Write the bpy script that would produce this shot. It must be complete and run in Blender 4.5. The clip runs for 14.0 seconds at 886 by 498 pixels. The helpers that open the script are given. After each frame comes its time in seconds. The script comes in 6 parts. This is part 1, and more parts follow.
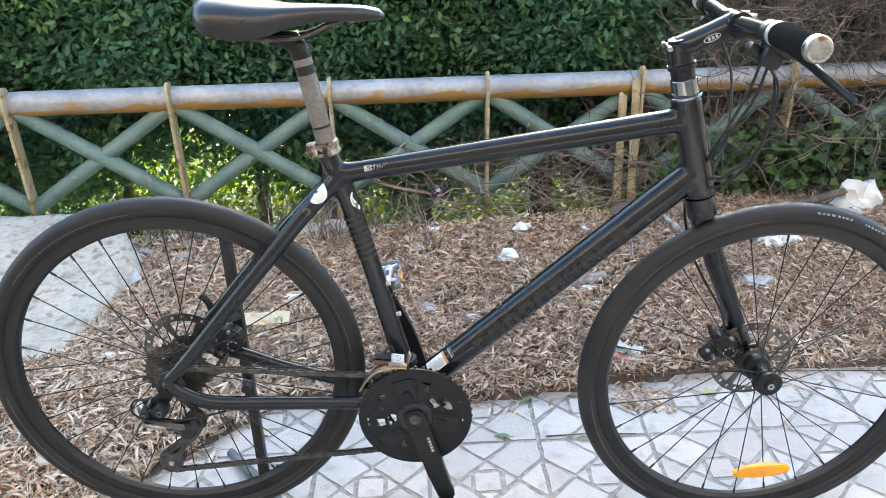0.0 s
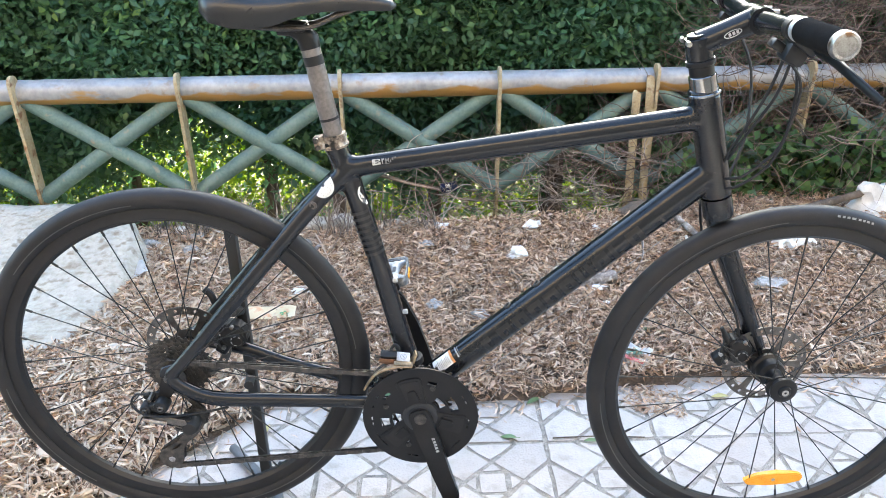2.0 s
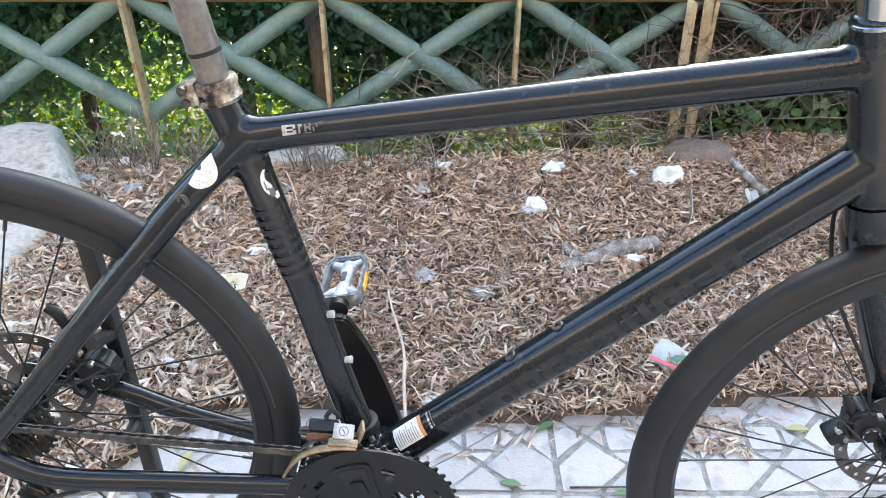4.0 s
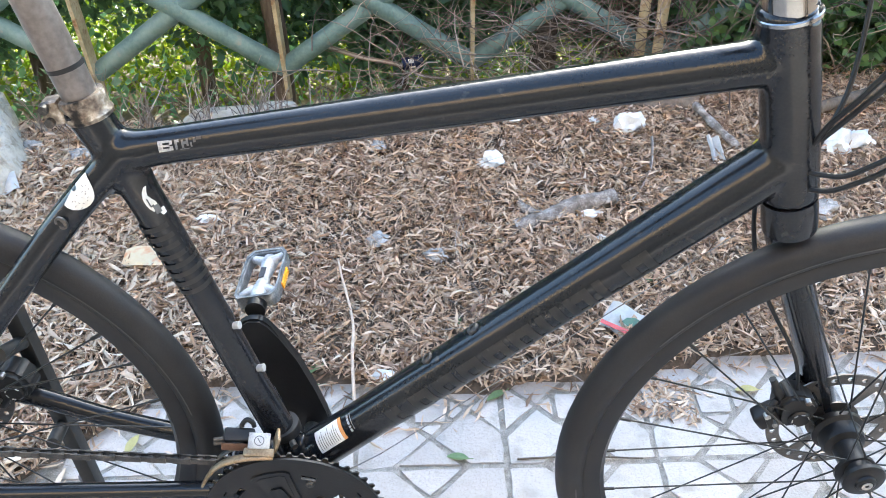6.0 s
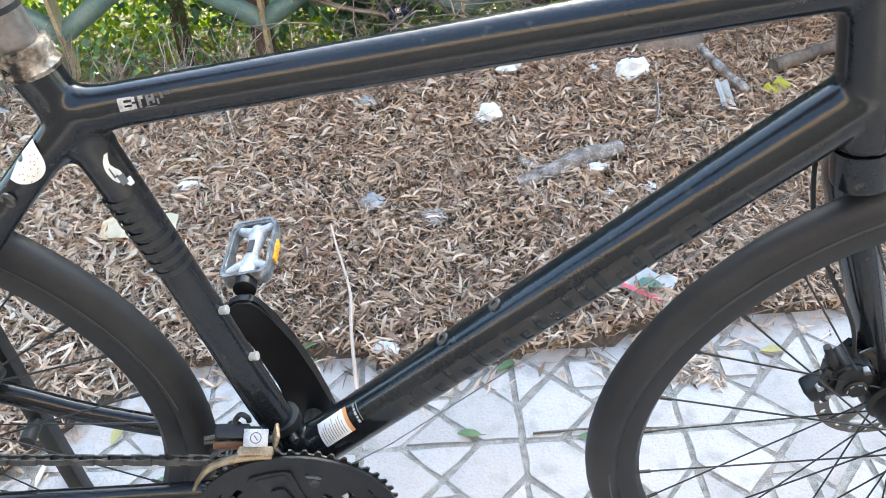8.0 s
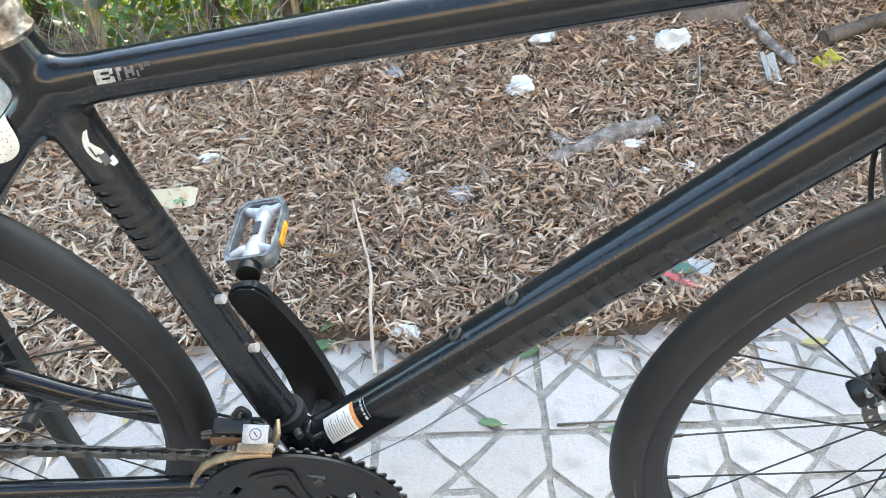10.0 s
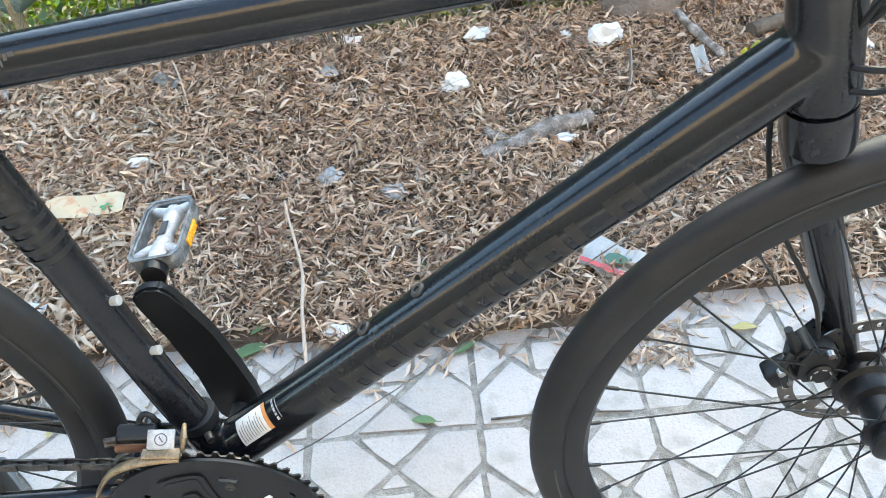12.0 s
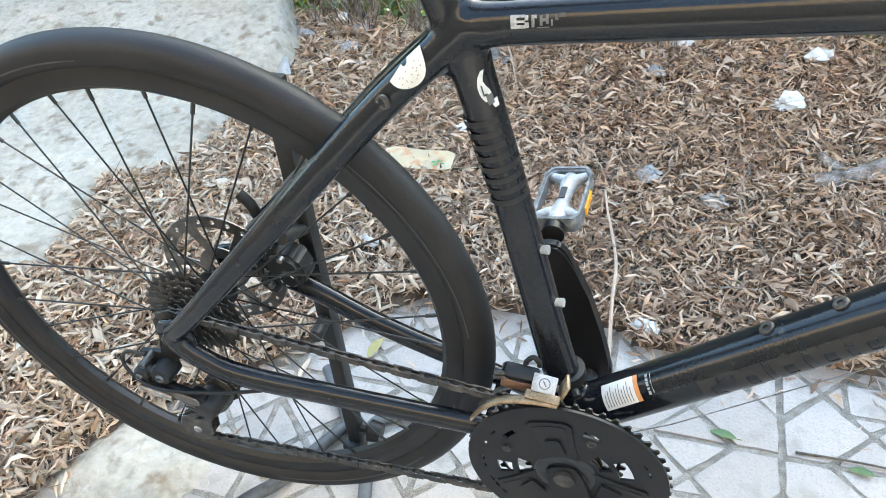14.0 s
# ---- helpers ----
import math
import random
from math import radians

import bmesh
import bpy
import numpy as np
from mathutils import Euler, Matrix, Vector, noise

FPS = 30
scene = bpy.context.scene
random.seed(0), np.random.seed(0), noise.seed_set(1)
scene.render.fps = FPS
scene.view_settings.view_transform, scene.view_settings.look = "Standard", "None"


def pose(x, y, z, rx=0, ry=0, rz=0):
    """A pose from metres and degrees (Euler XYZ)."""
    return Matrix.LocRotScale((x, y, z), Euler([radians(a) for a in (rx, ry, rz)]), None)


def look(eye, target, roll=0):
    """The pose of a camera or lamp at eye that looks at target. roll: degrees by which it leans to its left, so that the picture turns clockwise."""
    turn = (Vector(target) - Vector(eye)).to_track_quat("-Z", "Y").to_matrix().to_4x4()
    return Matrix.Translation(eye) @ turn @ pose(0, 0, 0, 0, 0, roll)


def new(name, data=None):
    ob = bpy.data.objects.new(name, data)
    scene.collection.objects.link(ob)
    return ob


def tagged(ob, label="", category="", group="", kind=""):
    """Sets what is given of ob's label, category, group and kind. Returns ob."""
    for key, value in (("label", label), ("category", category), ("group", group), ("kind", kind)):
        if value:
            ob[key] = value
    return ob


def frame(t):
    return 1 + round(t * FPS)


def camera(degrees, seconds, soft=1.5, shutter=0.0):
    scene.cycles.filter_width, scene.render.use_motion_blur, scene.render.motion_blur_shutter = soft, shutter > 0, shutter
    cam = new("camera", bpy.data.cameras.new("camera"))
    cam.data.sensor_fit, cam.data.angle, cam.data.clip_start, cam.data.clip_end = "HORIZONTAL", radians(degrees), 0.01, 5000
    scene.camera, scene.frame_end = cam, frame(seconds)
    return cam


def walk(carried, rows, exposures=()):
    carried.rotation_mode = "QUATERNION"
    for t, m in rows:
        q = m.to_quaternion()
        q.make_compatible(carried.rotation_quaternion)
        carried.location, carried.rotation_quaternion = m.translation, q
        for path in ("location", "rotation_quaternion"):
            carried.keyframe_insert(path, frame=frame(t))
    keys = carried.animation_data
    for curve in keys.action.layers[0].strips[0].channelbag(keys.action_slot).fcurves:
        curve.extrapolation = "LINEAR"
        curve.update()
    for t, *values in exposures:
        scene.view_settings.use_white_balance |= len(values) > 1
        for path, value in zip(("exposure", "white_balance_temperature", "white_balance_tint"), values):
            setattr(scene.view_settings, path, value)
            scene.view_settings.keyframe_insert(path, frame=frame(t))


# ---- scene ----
cam = camera(58.0, 14.0, 0.95)
EXPOSURE = 3.22
PATH = [
    (0, (0.524, -1.28, 1.213), (0.507, 0.536, 0.376), -2.4),
    (0.5, (0.527, -1.279, 1.211), (0.499, 0.544, 0.391), -2.2),
    (1, (0.531, -1.258, 1.206), (0.499, 0.565, 0.384), -2.2),
    (1.5, (0.524, -1.258, 1.206), (0.489, 0.563, 0.38), -2.0),
    (2, (0.524, -1.251, 1.202), (0.485, 0.561, 0.356), -1.7),
    (2.5, (0.533, -1.239, 1.199), (0.487, 0.567, 0.341), -1.7),
    (3, (0.598, -1.153, 1.182), (0.513, 0.64, 0.299), -1.9),
    (3.5, (0.627, -0.965, 1.156), (0.453, 0.763, 0.165), -1.4),
    (4, (0.57, -0.704, 1.081), (0.486, 0.994, 0.028), -0.9),
    (6.3, (0.659, -0.624, 1.125), (0.608, 0.973, -0.079), -3.0),
    (6.5, (0.632, -0.622, 1.115), (0.585, 0.975, -0.088), -3.7),
    (7, (0.546, -0.618, 1.118), (0.518, 0.975, -0.091), -4.9),
    (7.5, (0.579, -0.581, 1.097), (0.548, 0.989, -0.142), -3.7),
    (8, (0.627, -0.534, 1.065), (0.594, 0.998, -0.22), -3.8),
    (8.2, (0.636, -0.535, 1.073), (0.613, 0.99, -0.222), -3.5),
    (10.5, (0.649, -0.457, 1.016), (0.515, 1.026, -0.319), -5.3),
    (11, (0.692, -0.445, 1.002), (0.654, 1.042, -0.336), -4.3),
    (11.5, (0.698, -0.459, 1.013), (0.686, 1.022, -0.331), -4.2),
    (12, (0.689, -0.476, 1.018), (0.672, 1.012, -0.317), -4.2),
    (12.5, (0.659, -0.473, 0.991), (0.627, 1.022, -0.338), -3.3),
    (13, (0.578, -0.485, 1.006), (0.289, 0.978, -0.328), -5.5),
    (13.5, (0.544, -0.519, 1.025), (0.101, 0.915, -0.297), -5.5),
    (14, (0.522, -0.538, 1.038), (-0.029, 0.872, -0.269), -5.6),
]
walk(cam, [(t, look(eye, target, roll)) for t, eye, target, roll in PATH], [(t, EXPOSURE + e, k, tint) for t, e, k, tint in ((0, -0.12, 6200, 1), (0.8, 0.06, 6190, 2), (3, 0.04, 6180, 2), (4.2, 0.03, 6150, 2), (8.2, 0.02, 6210, 0), (10.5, -0.06, 6370, -3), (14, -0.05, 6370, -4))])

# ---- light ----
world = bpy.data.worlds.new("sky")
scene.world = world
world.use_nodes = True
wn = world.node_tree.nodes
wl = world.node_tree.links
sky = wn.new("ShaderNodeTexSky")
sky.sky_type = "NISHITA"
sky.sun_disc = False
sky.sun_elevation = radians(29)
sky.sun_rotation = radians(12)
sky.dust_density = 2.5
wl.new(sky.outputs[0], wn["Background"].inputs[0])
wn["Background"].inputs[1].default_value = 0.15

sun = new("sun", bpy.data.lights.new("sun", "SUN"))
sun.data.energy = 2.2
sun.data.angle = radians(0.6)
sun.data.color = (1.0, 0.93, 0.82)
sun.matrix_world = look((0.9, 6.0, 3.36), (0, 0, 0))


# ---- materials ----
def material(name, colours, scale=20.0, rough=(0.5, 0.7), metal=0.0, bump=0.3, bump_scale=None, spots=None,
             coat=0.0, island=False, per_object=False, detail=6.0, stretch=(1, 1, 1), bump_distance=0.002, mix_fine=0.35,
             transmit=0.0, specular=0.5):
    """A mottled surface: colours laid over a coarse and a fine noise, roughness and relief from the fine one."""
    m = bpy.data.materials.new(name)
    m.use_nodes = True
    n, l = m.node_tree.nodes, m.node_tree.links
    b = n["Principled BSDF"]
    tc = n.new("ShaderNodeTexCoord")
    mp = n.new("ShaderNodeMapping")
    mp.inputs["Scale"].default_value = stretch
    l.new(tc.outputs["Object"], mp.inputs[0])
    coarse = n.new("ShaderNodeTexNoise")
    coarse.inputs["Scale"].default_value = scale
    coarse.inputs["Detail"].default_value = detail
    l.new(mp.outputs[0], coarse.inputs[0])
    fine = n.new("ShaderNodeTexNoise")
    fine.inputs["Scale"].default_value = bump_scale or scale * 8
    fine.inputs["Detail"].default_value = 4
    l.new(mp.outputs[0], fine.inputs[0])
    mixed = n.new("ShaderNodeMix")
    mixed.data_type = "FLOAT"
    mixed.inputs["Factor"].default_value = mix_fine
    l.new(coarse.outputs["Fac"], mixed.inputs["A"])
    l.new(fine.outputs["Fac"], mixed.inputs["B"])
    value = mixed.outputs["Result"]
    if island or per_object:
        src = n.new("ShaderNodeNewGeometry" if island else "ShaderNodeObjectInfo")
        own = n.new("ShaderNodeMix")
        own.data_type = "FLOAT"
        own.inputs["Factor"].default_value = 0.7 if island else 0.45
        l.new(value, own.inputs["A"])
        l.new(src.outputs["Random Per Island" if island else "Random"], own.inputs["B"])
        value = own.outputs["Result"]
    ramp = n.new("ShaderNodeValToRGB")
    lo, hi = (0.05, 0.95) if (island or per_object) else (0.32, 0.68)
    while len(ramp.color_ramp.elements) < len(colours):
        ramp.color_ramp.elements.new(0.5)
    for k, (e, c) in enumerate(zip(ramp.color_ramp.elements, colours)):
        e.position = lo + (hi - lo) * k / max(1, len(colours) - 1)
        e.color = (*c, 1)
    l.new(value, ramp.inputs[0])
    colour = ramp.outputs[0]
    if spots:
        spot_colour, spot_scale, spot_from, spot_to = spots
        sp = n.new("ShaderNodeTexNoise")
        sp.inputs["Scale"].default_value = spot_scale
        sp.inputs["Detail"].default_value = 5
        l.new(tc.outputs["Object"], sp.inputs[0])
        mr = n.new("ShaderNodeMapRange")
        mr.inputs["From Min"].default_value = spot_from
        mr.inputs["From Max"].default_value = spot_to
        l.new(sp.outputs["Fac"], mr.inputs[0])
        mx = n.new("ShaderNodeMix")
        mx.data_type = "RGBA"
        l.new(mr.outputs[0], mx.inputs["Factor"])
        l.new(colour, mx.inputs["A"])
        mx.inputs["B"].default_value = (*spot_colour, 1)
        colour = mx.outputs["Result"]
    l.new(colour, b.inputs["Base Color"])
    rr = n.new("ShaderNodeMapRange")
    rr.inputs["To Min"].default_value, rr.inputs["To Max"].default_value = rough
    l.new(fine.outputs["Fac"], rr.inputs[0])
    l.new(rr.outputs[0], b.inputs["Roughness"])
    b.inputs["Metallic"].default_value = metal
    b.inputs["Coat Weight"].default_value = coat
    b.inputs["Coat Roughness"].default_value = 0.25
    b.inputs["Specular IOR Level"].default_value = specular
    bp = n.new("ShaderNodeBump")
    bp.inputs["Strength"].default_value = bump
    bp.inputs["Distance"].default_value = bump_distance
    l.new(fine.outputs["Fac"], bp.inputs["Height"])
    l.new(bp.outputs[0], b.inputs["Normal"])
    if transmit:
        tr = n.new("ShaderNodeBsdfTranslucent")
        l.new(colour, tr.inputs[0])
        ms = n.new("ShaderNodeMixShader")
        ms.inputs[0].default_value = transmit
        out = n["Material Output"]
        l.new(b.outputs[0], ms.inputs[1])
        l.new(tr.outputs[0], ms.inputs[2])
        l.new(ms.outputs[0], out.inputs[0])
    return m


M_FRAME = material("matte_black_paint", [(0.007, 0.008, 0.01), (0.011, 0.012, 0.0145), (0.017, 0.017, 0.0185)], 9, (0.13, 0.19), bump=0.01, bump_scale=400, coat=0.0, specular=0.36, spots=((0.04, 0.038, 0.035), 60, 0.66, 0.74))
M_DECAL = material("dark_grey_decal", [(0.014, 0.014, 0.0142), (0.02, 0.0195, 0.019)], 30, (0.3, 0.36), bump=0.015, specular=0.34)
M_TYRE = material("tyre_rubber", [(0.008, 0.008, 0.009), (0.014, 0.014, 0.0155), (0.023, 0.023, 0.024)], 14, (0.45, 0.66), bump=0.12, bump_scale=500, specular=0.34)
M_TYRE_MARK = material("tyre_print", [(0.12, 0.12, 0.118), (0.3, 0.3, 0.29)], 90, (0.5, 0.7), bump=0.05)
M_TYRE_STRIPE = material("reflective_stripe", [(0.03, 0.03, 0.03), (0.07, 0.07, 0.07)], 40, (0.4, 0.6), bump=0.05)
M_RIM = material("black_anodised_rim", [(0.008, 0.008, 0.009), (0.015, 0.015, 0.016)], 20, (0.3, 0.45), bump=0.04, specular=0.35)
M_SPOKE = material("black_spoke_steel", [(0.02, 0.02, 0.02), (0.035, 0.035, 0.035)], 30, (0.3, 0.45), metal=0.4, bump=0.02)
M_BLACK = material("black_alloy", [(0.006, 0.006, 0.007), (0.013, 0.013, 0.0135)], 30, (0.26, 0.46), bump=0.08, bump_scale=300, specular=0.28)
M_PLASTIC = material("black_plastic", [(0.008, 0.008, 0.009), (0.016, 0.016, 0.016)], 40, (0.4, 0.55), bump=0.1, bump_scale=600, specular=0.35)
M_SCUFFED = material("scuffed_clamp_metal", [(0.03, 0.025, 0.02), (0.17, 0.13, 0.1), (0.33, 0.28, 0.22), (0.66, 0.62, 0.55)], 70, (0.3, 0.6), metal=0.6, bump=0.5, bump_scale=260, spots=((0.02, 0.018, 0.016), 55, 0.5, 0.6))
M_STEEL = material("worn_steel", [(0.2, 0.19, 0.175), (0.38, 0.37, 0.35), (0.5, 0.49, 0.48)], 60, (0.25, 0.45), metal=0.9, bump=0.1, spots=((0.16, 0.1, 0.06), 50, 0.55, 0.68))
M_ALU = material("matte_aluminium", [(0.42, 0.42, 0.415), (0.6, 0.6, 0.59)], 50, (0.35, 0.5), metal=0.55, bump=0.1)
M_STEEL_PALE = material("pale_worn_alloy", [(0.22, 0.225, 0.23), (0.4, 0.405, 0.41), (0.56, 0.56, 0.56)], 90, (0.42, 0.6), metal=0.25, bump=0.2)
M_BRIGHT = material("polished_alloy", [(0.2, 0.2, 0.2), (0.4, 0.4, 0.4)], 40, (0.1, 0.22), metal=0.95, bump=0.05)
M_CHROME = material("polished_chrome", [(0.2, 0.195, 0.185), (0.3, 0.295, 0.29)], 20, (0.04, 0.1), metal=1.0, bump=0.05, bump_scale=60)
M_DARKSTEEL = material("oily_steel", [(0.03, 0.028, 0.026), (0.07, 0.065, 0.06), (0.14, 0.12, 0.1)], 80, (0.35, 0.6), metal=0.7, bump=0.15)
M_ROTOR = material("brake_rotor_steel", [(0.1, 0.09, 0.08), (0.2, 0.185, 0.17)], 60, (0.3, 0.45), metal=0.9, bump=0.05)
M_BRASS = material("tarnished_cage_metal", [(0.13, 0.09, 0.05), (0.26, 0.19, 0.115), (0.4, 0.31, 0.2)], 70, (0.35, 0.55), metal=0.75, bump=0.1)
M_POST = material("bronze_seatpost", [(0.12, 0.106, 0.1), (0.18, 0.162, 0.152), (0.24, 0.22, 0.21)], 25, (0.28, 0.42), metal=0.5, bump=0.05)
M_SADDLE = material("black_saddle_vinyl", [(0.008, 0.009, 0.011), (0.013, 0.014, 0.017)], 15, (0.24, 0.36), bump=0.06, bump_scale=500, specular=0.5)
M_GRIP = material("black_grip_rubber", [(0.006, 0.006, 0.006), (0.012, 0.012, 0.012)], 30, (0.7, 0.9), bump=0.6, bump_scale=900, specular=0.15)
M_ORANGE = material("amber_reflector_plastic", [(0.72, 0.27, 0.012), (0.85, 0.38, 0.02)], 120, (0.2, 0.35), bump=0.25, bump_scale=500)
M_WHITE = material("white_sticker_paper", [(0.6, 0.59, 0.56), (0.78, 0.77, 0.75)], 60, (0.5, 0.7), bump=0.05)
M_INK = material("ink_marks", [(0.03, 0.03, 0.035), (0.06, 0.06, 0.065)], 60, (0.6, 0.8), bump=0.02)
M_ORANGE_STRIPE = material("orange_label_stripe", [(0.5, 0.2, 0.06), (0.62, 0.28, 0.1)], 60, (0.4, 0.6), bump=0.02)
M_WORNWHITE = material("worn_white_print", [(0.07, 0.07, 0.07), (0.3, 0.3, 0.3), (0.55, 0.55, 0.54)], 160, (0.45, 0.7), bump=0.05)
M_STAND = material("black_stand_paint", [(0.01, 0.01, 0.01), (0.022, 0.021, 0.02)], 25, (0.4, 0.6), bump=0.12)
M_STANDGREY = material("grey_stand_tube", [(0.07, 0.072, 0.075), (0.13, 0.133, 0.137)], 30, (0.4, 0.6), bump=0.1, spots=((0.05, 0.045, 0.04), 40, 0.58, 0.7))

M_TEAL = material("faded_green_pipe_paint", [(0.09, 0.155, 0.148), (0.135, 0.215, 0.203), (0.185, 0.265, 0.248)], 12, (0.45, 0.65), bump=0.15, spots=((0.27, 0.25, 0.2), 26, 0.62, 0.75))
M_CREAM = material("cream_yellow_flat_bar_paint", [(0.26, 0.19, 0.1), (0.4, 0.33, 0.2), (0.5, 0.44, 0.31)], 14, (0.45, 0.65), bump=0.15, spots=((0.2, 0.1, 0.045), 30, 0.56, 0.68))
M_SOIL = material("dry_soil", [(0.1, 0.075, 0.055), (0.17, 0.13, 0.1), (0.25, 0.2, 0.16)], 12, (0.8, 0.95), bump=0.7, bump_distance=0.01)
# darker copy of the soil: shade in the gaps between chips is in its colour
M_GAPSOIL = material("shaded_bed_soil", [(0.05, 0.035, 0.025), (0.1, 0.072, 0.052), (0.17, 0.13, 0.1)], 14, (0.8, 0.95), bump=0.7, bump_distance=0.01)
M_CHIP = material("bark_chips", [(0.06, 0.036, 0.022), (0.21, 0.129, 0.08), (0.4, 0.262, 0.168), (0.53, 0.378, 0.256), (0.63, 0.487, 0.36), (0.74, 0.63, 0.5)], 6, (0.6, 0.85), bump=0.6, island=True, bump_scale=300)
M_REDCHIP = material("red_brown_bark", [(0.1, 0.055, 0.034), (0.24, 0.14, 0.09), (0.4, 0.26, 0.175), (0.52, 0.38, 0.275)], 9, (0.6, 0.85), bump=0.6, island=True, bump_scale=260)
M_DRYLEAF = material("dead_leaves", [(0.16, 0.098, 0.063), (0.36, 0.24, 0.16), (0.5, 0.37, 0.27), (0.62, 0.51, 0.4)], 30, (0.55, 0.8), bump=0.4, island=True)
M_CONC = material("dusty_concrete", [(0.31, 0.28, 0.225), (0.46, 0.425, 0.355), (0.57, 0.535, 0.46)], 5, (0.75, 0.95), bump=1.0, bump_scale=48, bump_distance=0.012, mix_fine=0.5, spots=((0.27, 0.22, 0.16), 26, 0.54, 0.68))
M_TILE = material("white_terrazzo_paver", [(0.33, 0.293, 0.264), (0.445, 0.403, 0.37), (0.535, 0.492, 0.458)], 22, (0.55, 0.85), bump=0.9, bump_scale=170, per_object=True, mix_fine=0.6, spots=((0.36, 0.325, 0.285), 24, 0.52, 0.68))
M_JOINT = material("sandy_joint", [(0.15, 0.132, 0.108), (0.31, 0.28, 0.24), (0.5, 0.46, 0.41)], 60, (0.8, 0.95), bump=0.9, bump_distance=0.005, mix_fine=0.5)
M_HEDGE = material("hedge_leaf_green", [(0.068, 0.138, 0.084), (0.091, 0.19, 0.1), (0.118, 0.238, 0.11), (0.16, 0.3, 0.12)], 8, (0.32, 0.5), bump=0.1, island=True, transmit=0.48)
M_IVY = material("ivy_leaf_green", [(0.03, 0.07, 0.022), (0.065, 0.135, 0.04), (0.12, 0.21, 0.06)], 8, (0.35, 0.5), bump=0.1, island=True, transmit=0.2)
M_SHOOT = material("young_hedge_leaf", [(0.1, 0.19, 0.06), (0.16, 0.27, 0.075), (0.22, 0.34, 0.1)], 8, (0.38, 0.55), bump=0.1, island=True, transmit=0.35)
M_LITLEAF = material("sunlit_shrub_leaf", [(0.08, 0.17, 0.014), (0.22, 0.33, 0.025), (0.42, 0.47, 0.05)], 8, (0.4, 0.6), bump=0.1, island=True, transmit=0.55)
M_TWIG = material("dry_twigs", [(0.08, 0.062, 0.05), (0.22, 0.178, 0.15), (0.46, 0.41, 0.365)], 12, (0.7, 0.9), bump=0.3, island=True)
M_BRUSH = material("dead_brush", [(0.05, 0.038, 0.03), (0.15, 0.112, 0.09), (0.36, 0.29, 0.24)], 12, (0.7, 0.9), bump=0.3, island=True)
M_STRAW = material("bleached_dead_leaves", [(0.32, 0.23, 0.155), (0.53, 0.42, 0.31), (0.7, 0.6, 0.475)], 40, (0.55, 0.8), bump=0.3, island=True)
M_BARK = material("grey_brown_bark", [(0.05, 0.038, 0.03), (0.11, 0.085, 0.065), (0.17, 0.14, 0.11)], 18, (0.75, 0.95), bump=0.8, stretch=(1, 1, 0.25), bump_distance=0.006)
M_LOG = material("weathered_grey_log", [(0.05, 0.04, 0.033), (0.22, 0.185, 0.16), (0.52, 0.48, 0.44)], 38, (0.75, 0.95), bump=0.8, bump_distance=0.005, spots=((0.6, 0.58, 0.55), 22, 0.64, 0.69))
M_PALETWIG = material("peeled_stick", [(0.45, 0.33, 0.25), (0.6, 0.48, 0.38)], 30, (0.6, 0.8), bump=0.2)
# tan and dark of the unseen walls, chosen for bands reflected in the tubes
M_TANWALL = material("tan_reflected_wall", [(0.4, 0.29, 0.19), (0.5, 0.385, 0.265)], 1.2, (0.8, 0.95), bump=0.3, bump_scale=30)
M_DARKWALL = material("dark_reflected_wall", [(0.03, 0.03, 0.031), (0.06, 0.058, 0.056)], 0.8, (0.6, 0.8), bump=0.2, bump_scale=8)
M_ROAD = material("worn_asphalt", [(0.035, 0.035, 0.036), (0.055, 0.054, 0.053), (0.075, 0.073, 0.07)], 6, (0.75, 0.95), bump=0.7, bump_scale=120, bump_distance=0.004)
M_PAPER = material("crumpled_white_tissue", [(0.6, 0.6, 0.59), (0.8, 0.8, 0.79)], 40, (0.7, 0.9), bump=0.3)
M_CLEARBAG = material("grey_plastic_film", [(0.2, 0.19, 0.175), (0.33, 0.315, 0.3), (0.52, 0.51, 0.5)], 60, (0.15, 0.35), bump=0.5)
M_CARD = material("cream_printed_card", [(0.85, 0.72, 0.48), (0.9, 0.82, 0.65)], 20, (0.5, 0.7), bump=0.05, spots=((0.82, 0.5, 0.28), 30, 0.53, 0.66))
M_GREENINK = material("green_print", [(0.06, 0.3, 0.12), (0.12, 0.4, 0.18)], 60, (0.5, 0.7), bump=0.02)
M_DARKGREEN = material("dark_green_print", [(0.03, 0.09, 0.06), (0.06, 0.15, 0.1)], 60, (0.4, 0.6), bump=0.05)
M_RED = material("red_wrapper_print", [(0.4, 0.04, 0.05), (0.5, 0.07, 0.08)], 40, (0.3, 0.5), bump=0.05)
M_YELLOW = material("yellow_wrapper_foil", [(0.6, 0.56, 0.04), (0.75, 0.72, 0.12)], 40, (0.25, 0.45), bump=0.25)
M_CANBLUE = material("dark_blue_can_print", [(0.012, 0.02, 0.06), (0.02, 0.035, 0.1)], 40, (0.25, 0.4), metal=0.3, bump=0.05)
M_GREENLEAF = material("fallen_green_leaf", [(0.1, 0.17, 0.07), (0.17, 0.25, 0.11)], 30, (0.4, 0.55), bump=0.1, transmit=0.15)
M_YELLOWLEAF = material("fallen_yellow_leaf", [(0.38, 0.33, 0.12), (0.5, 0.45, 0.2)], 30, (0.45, 0.6), bump=0.1, transmit=0.15)


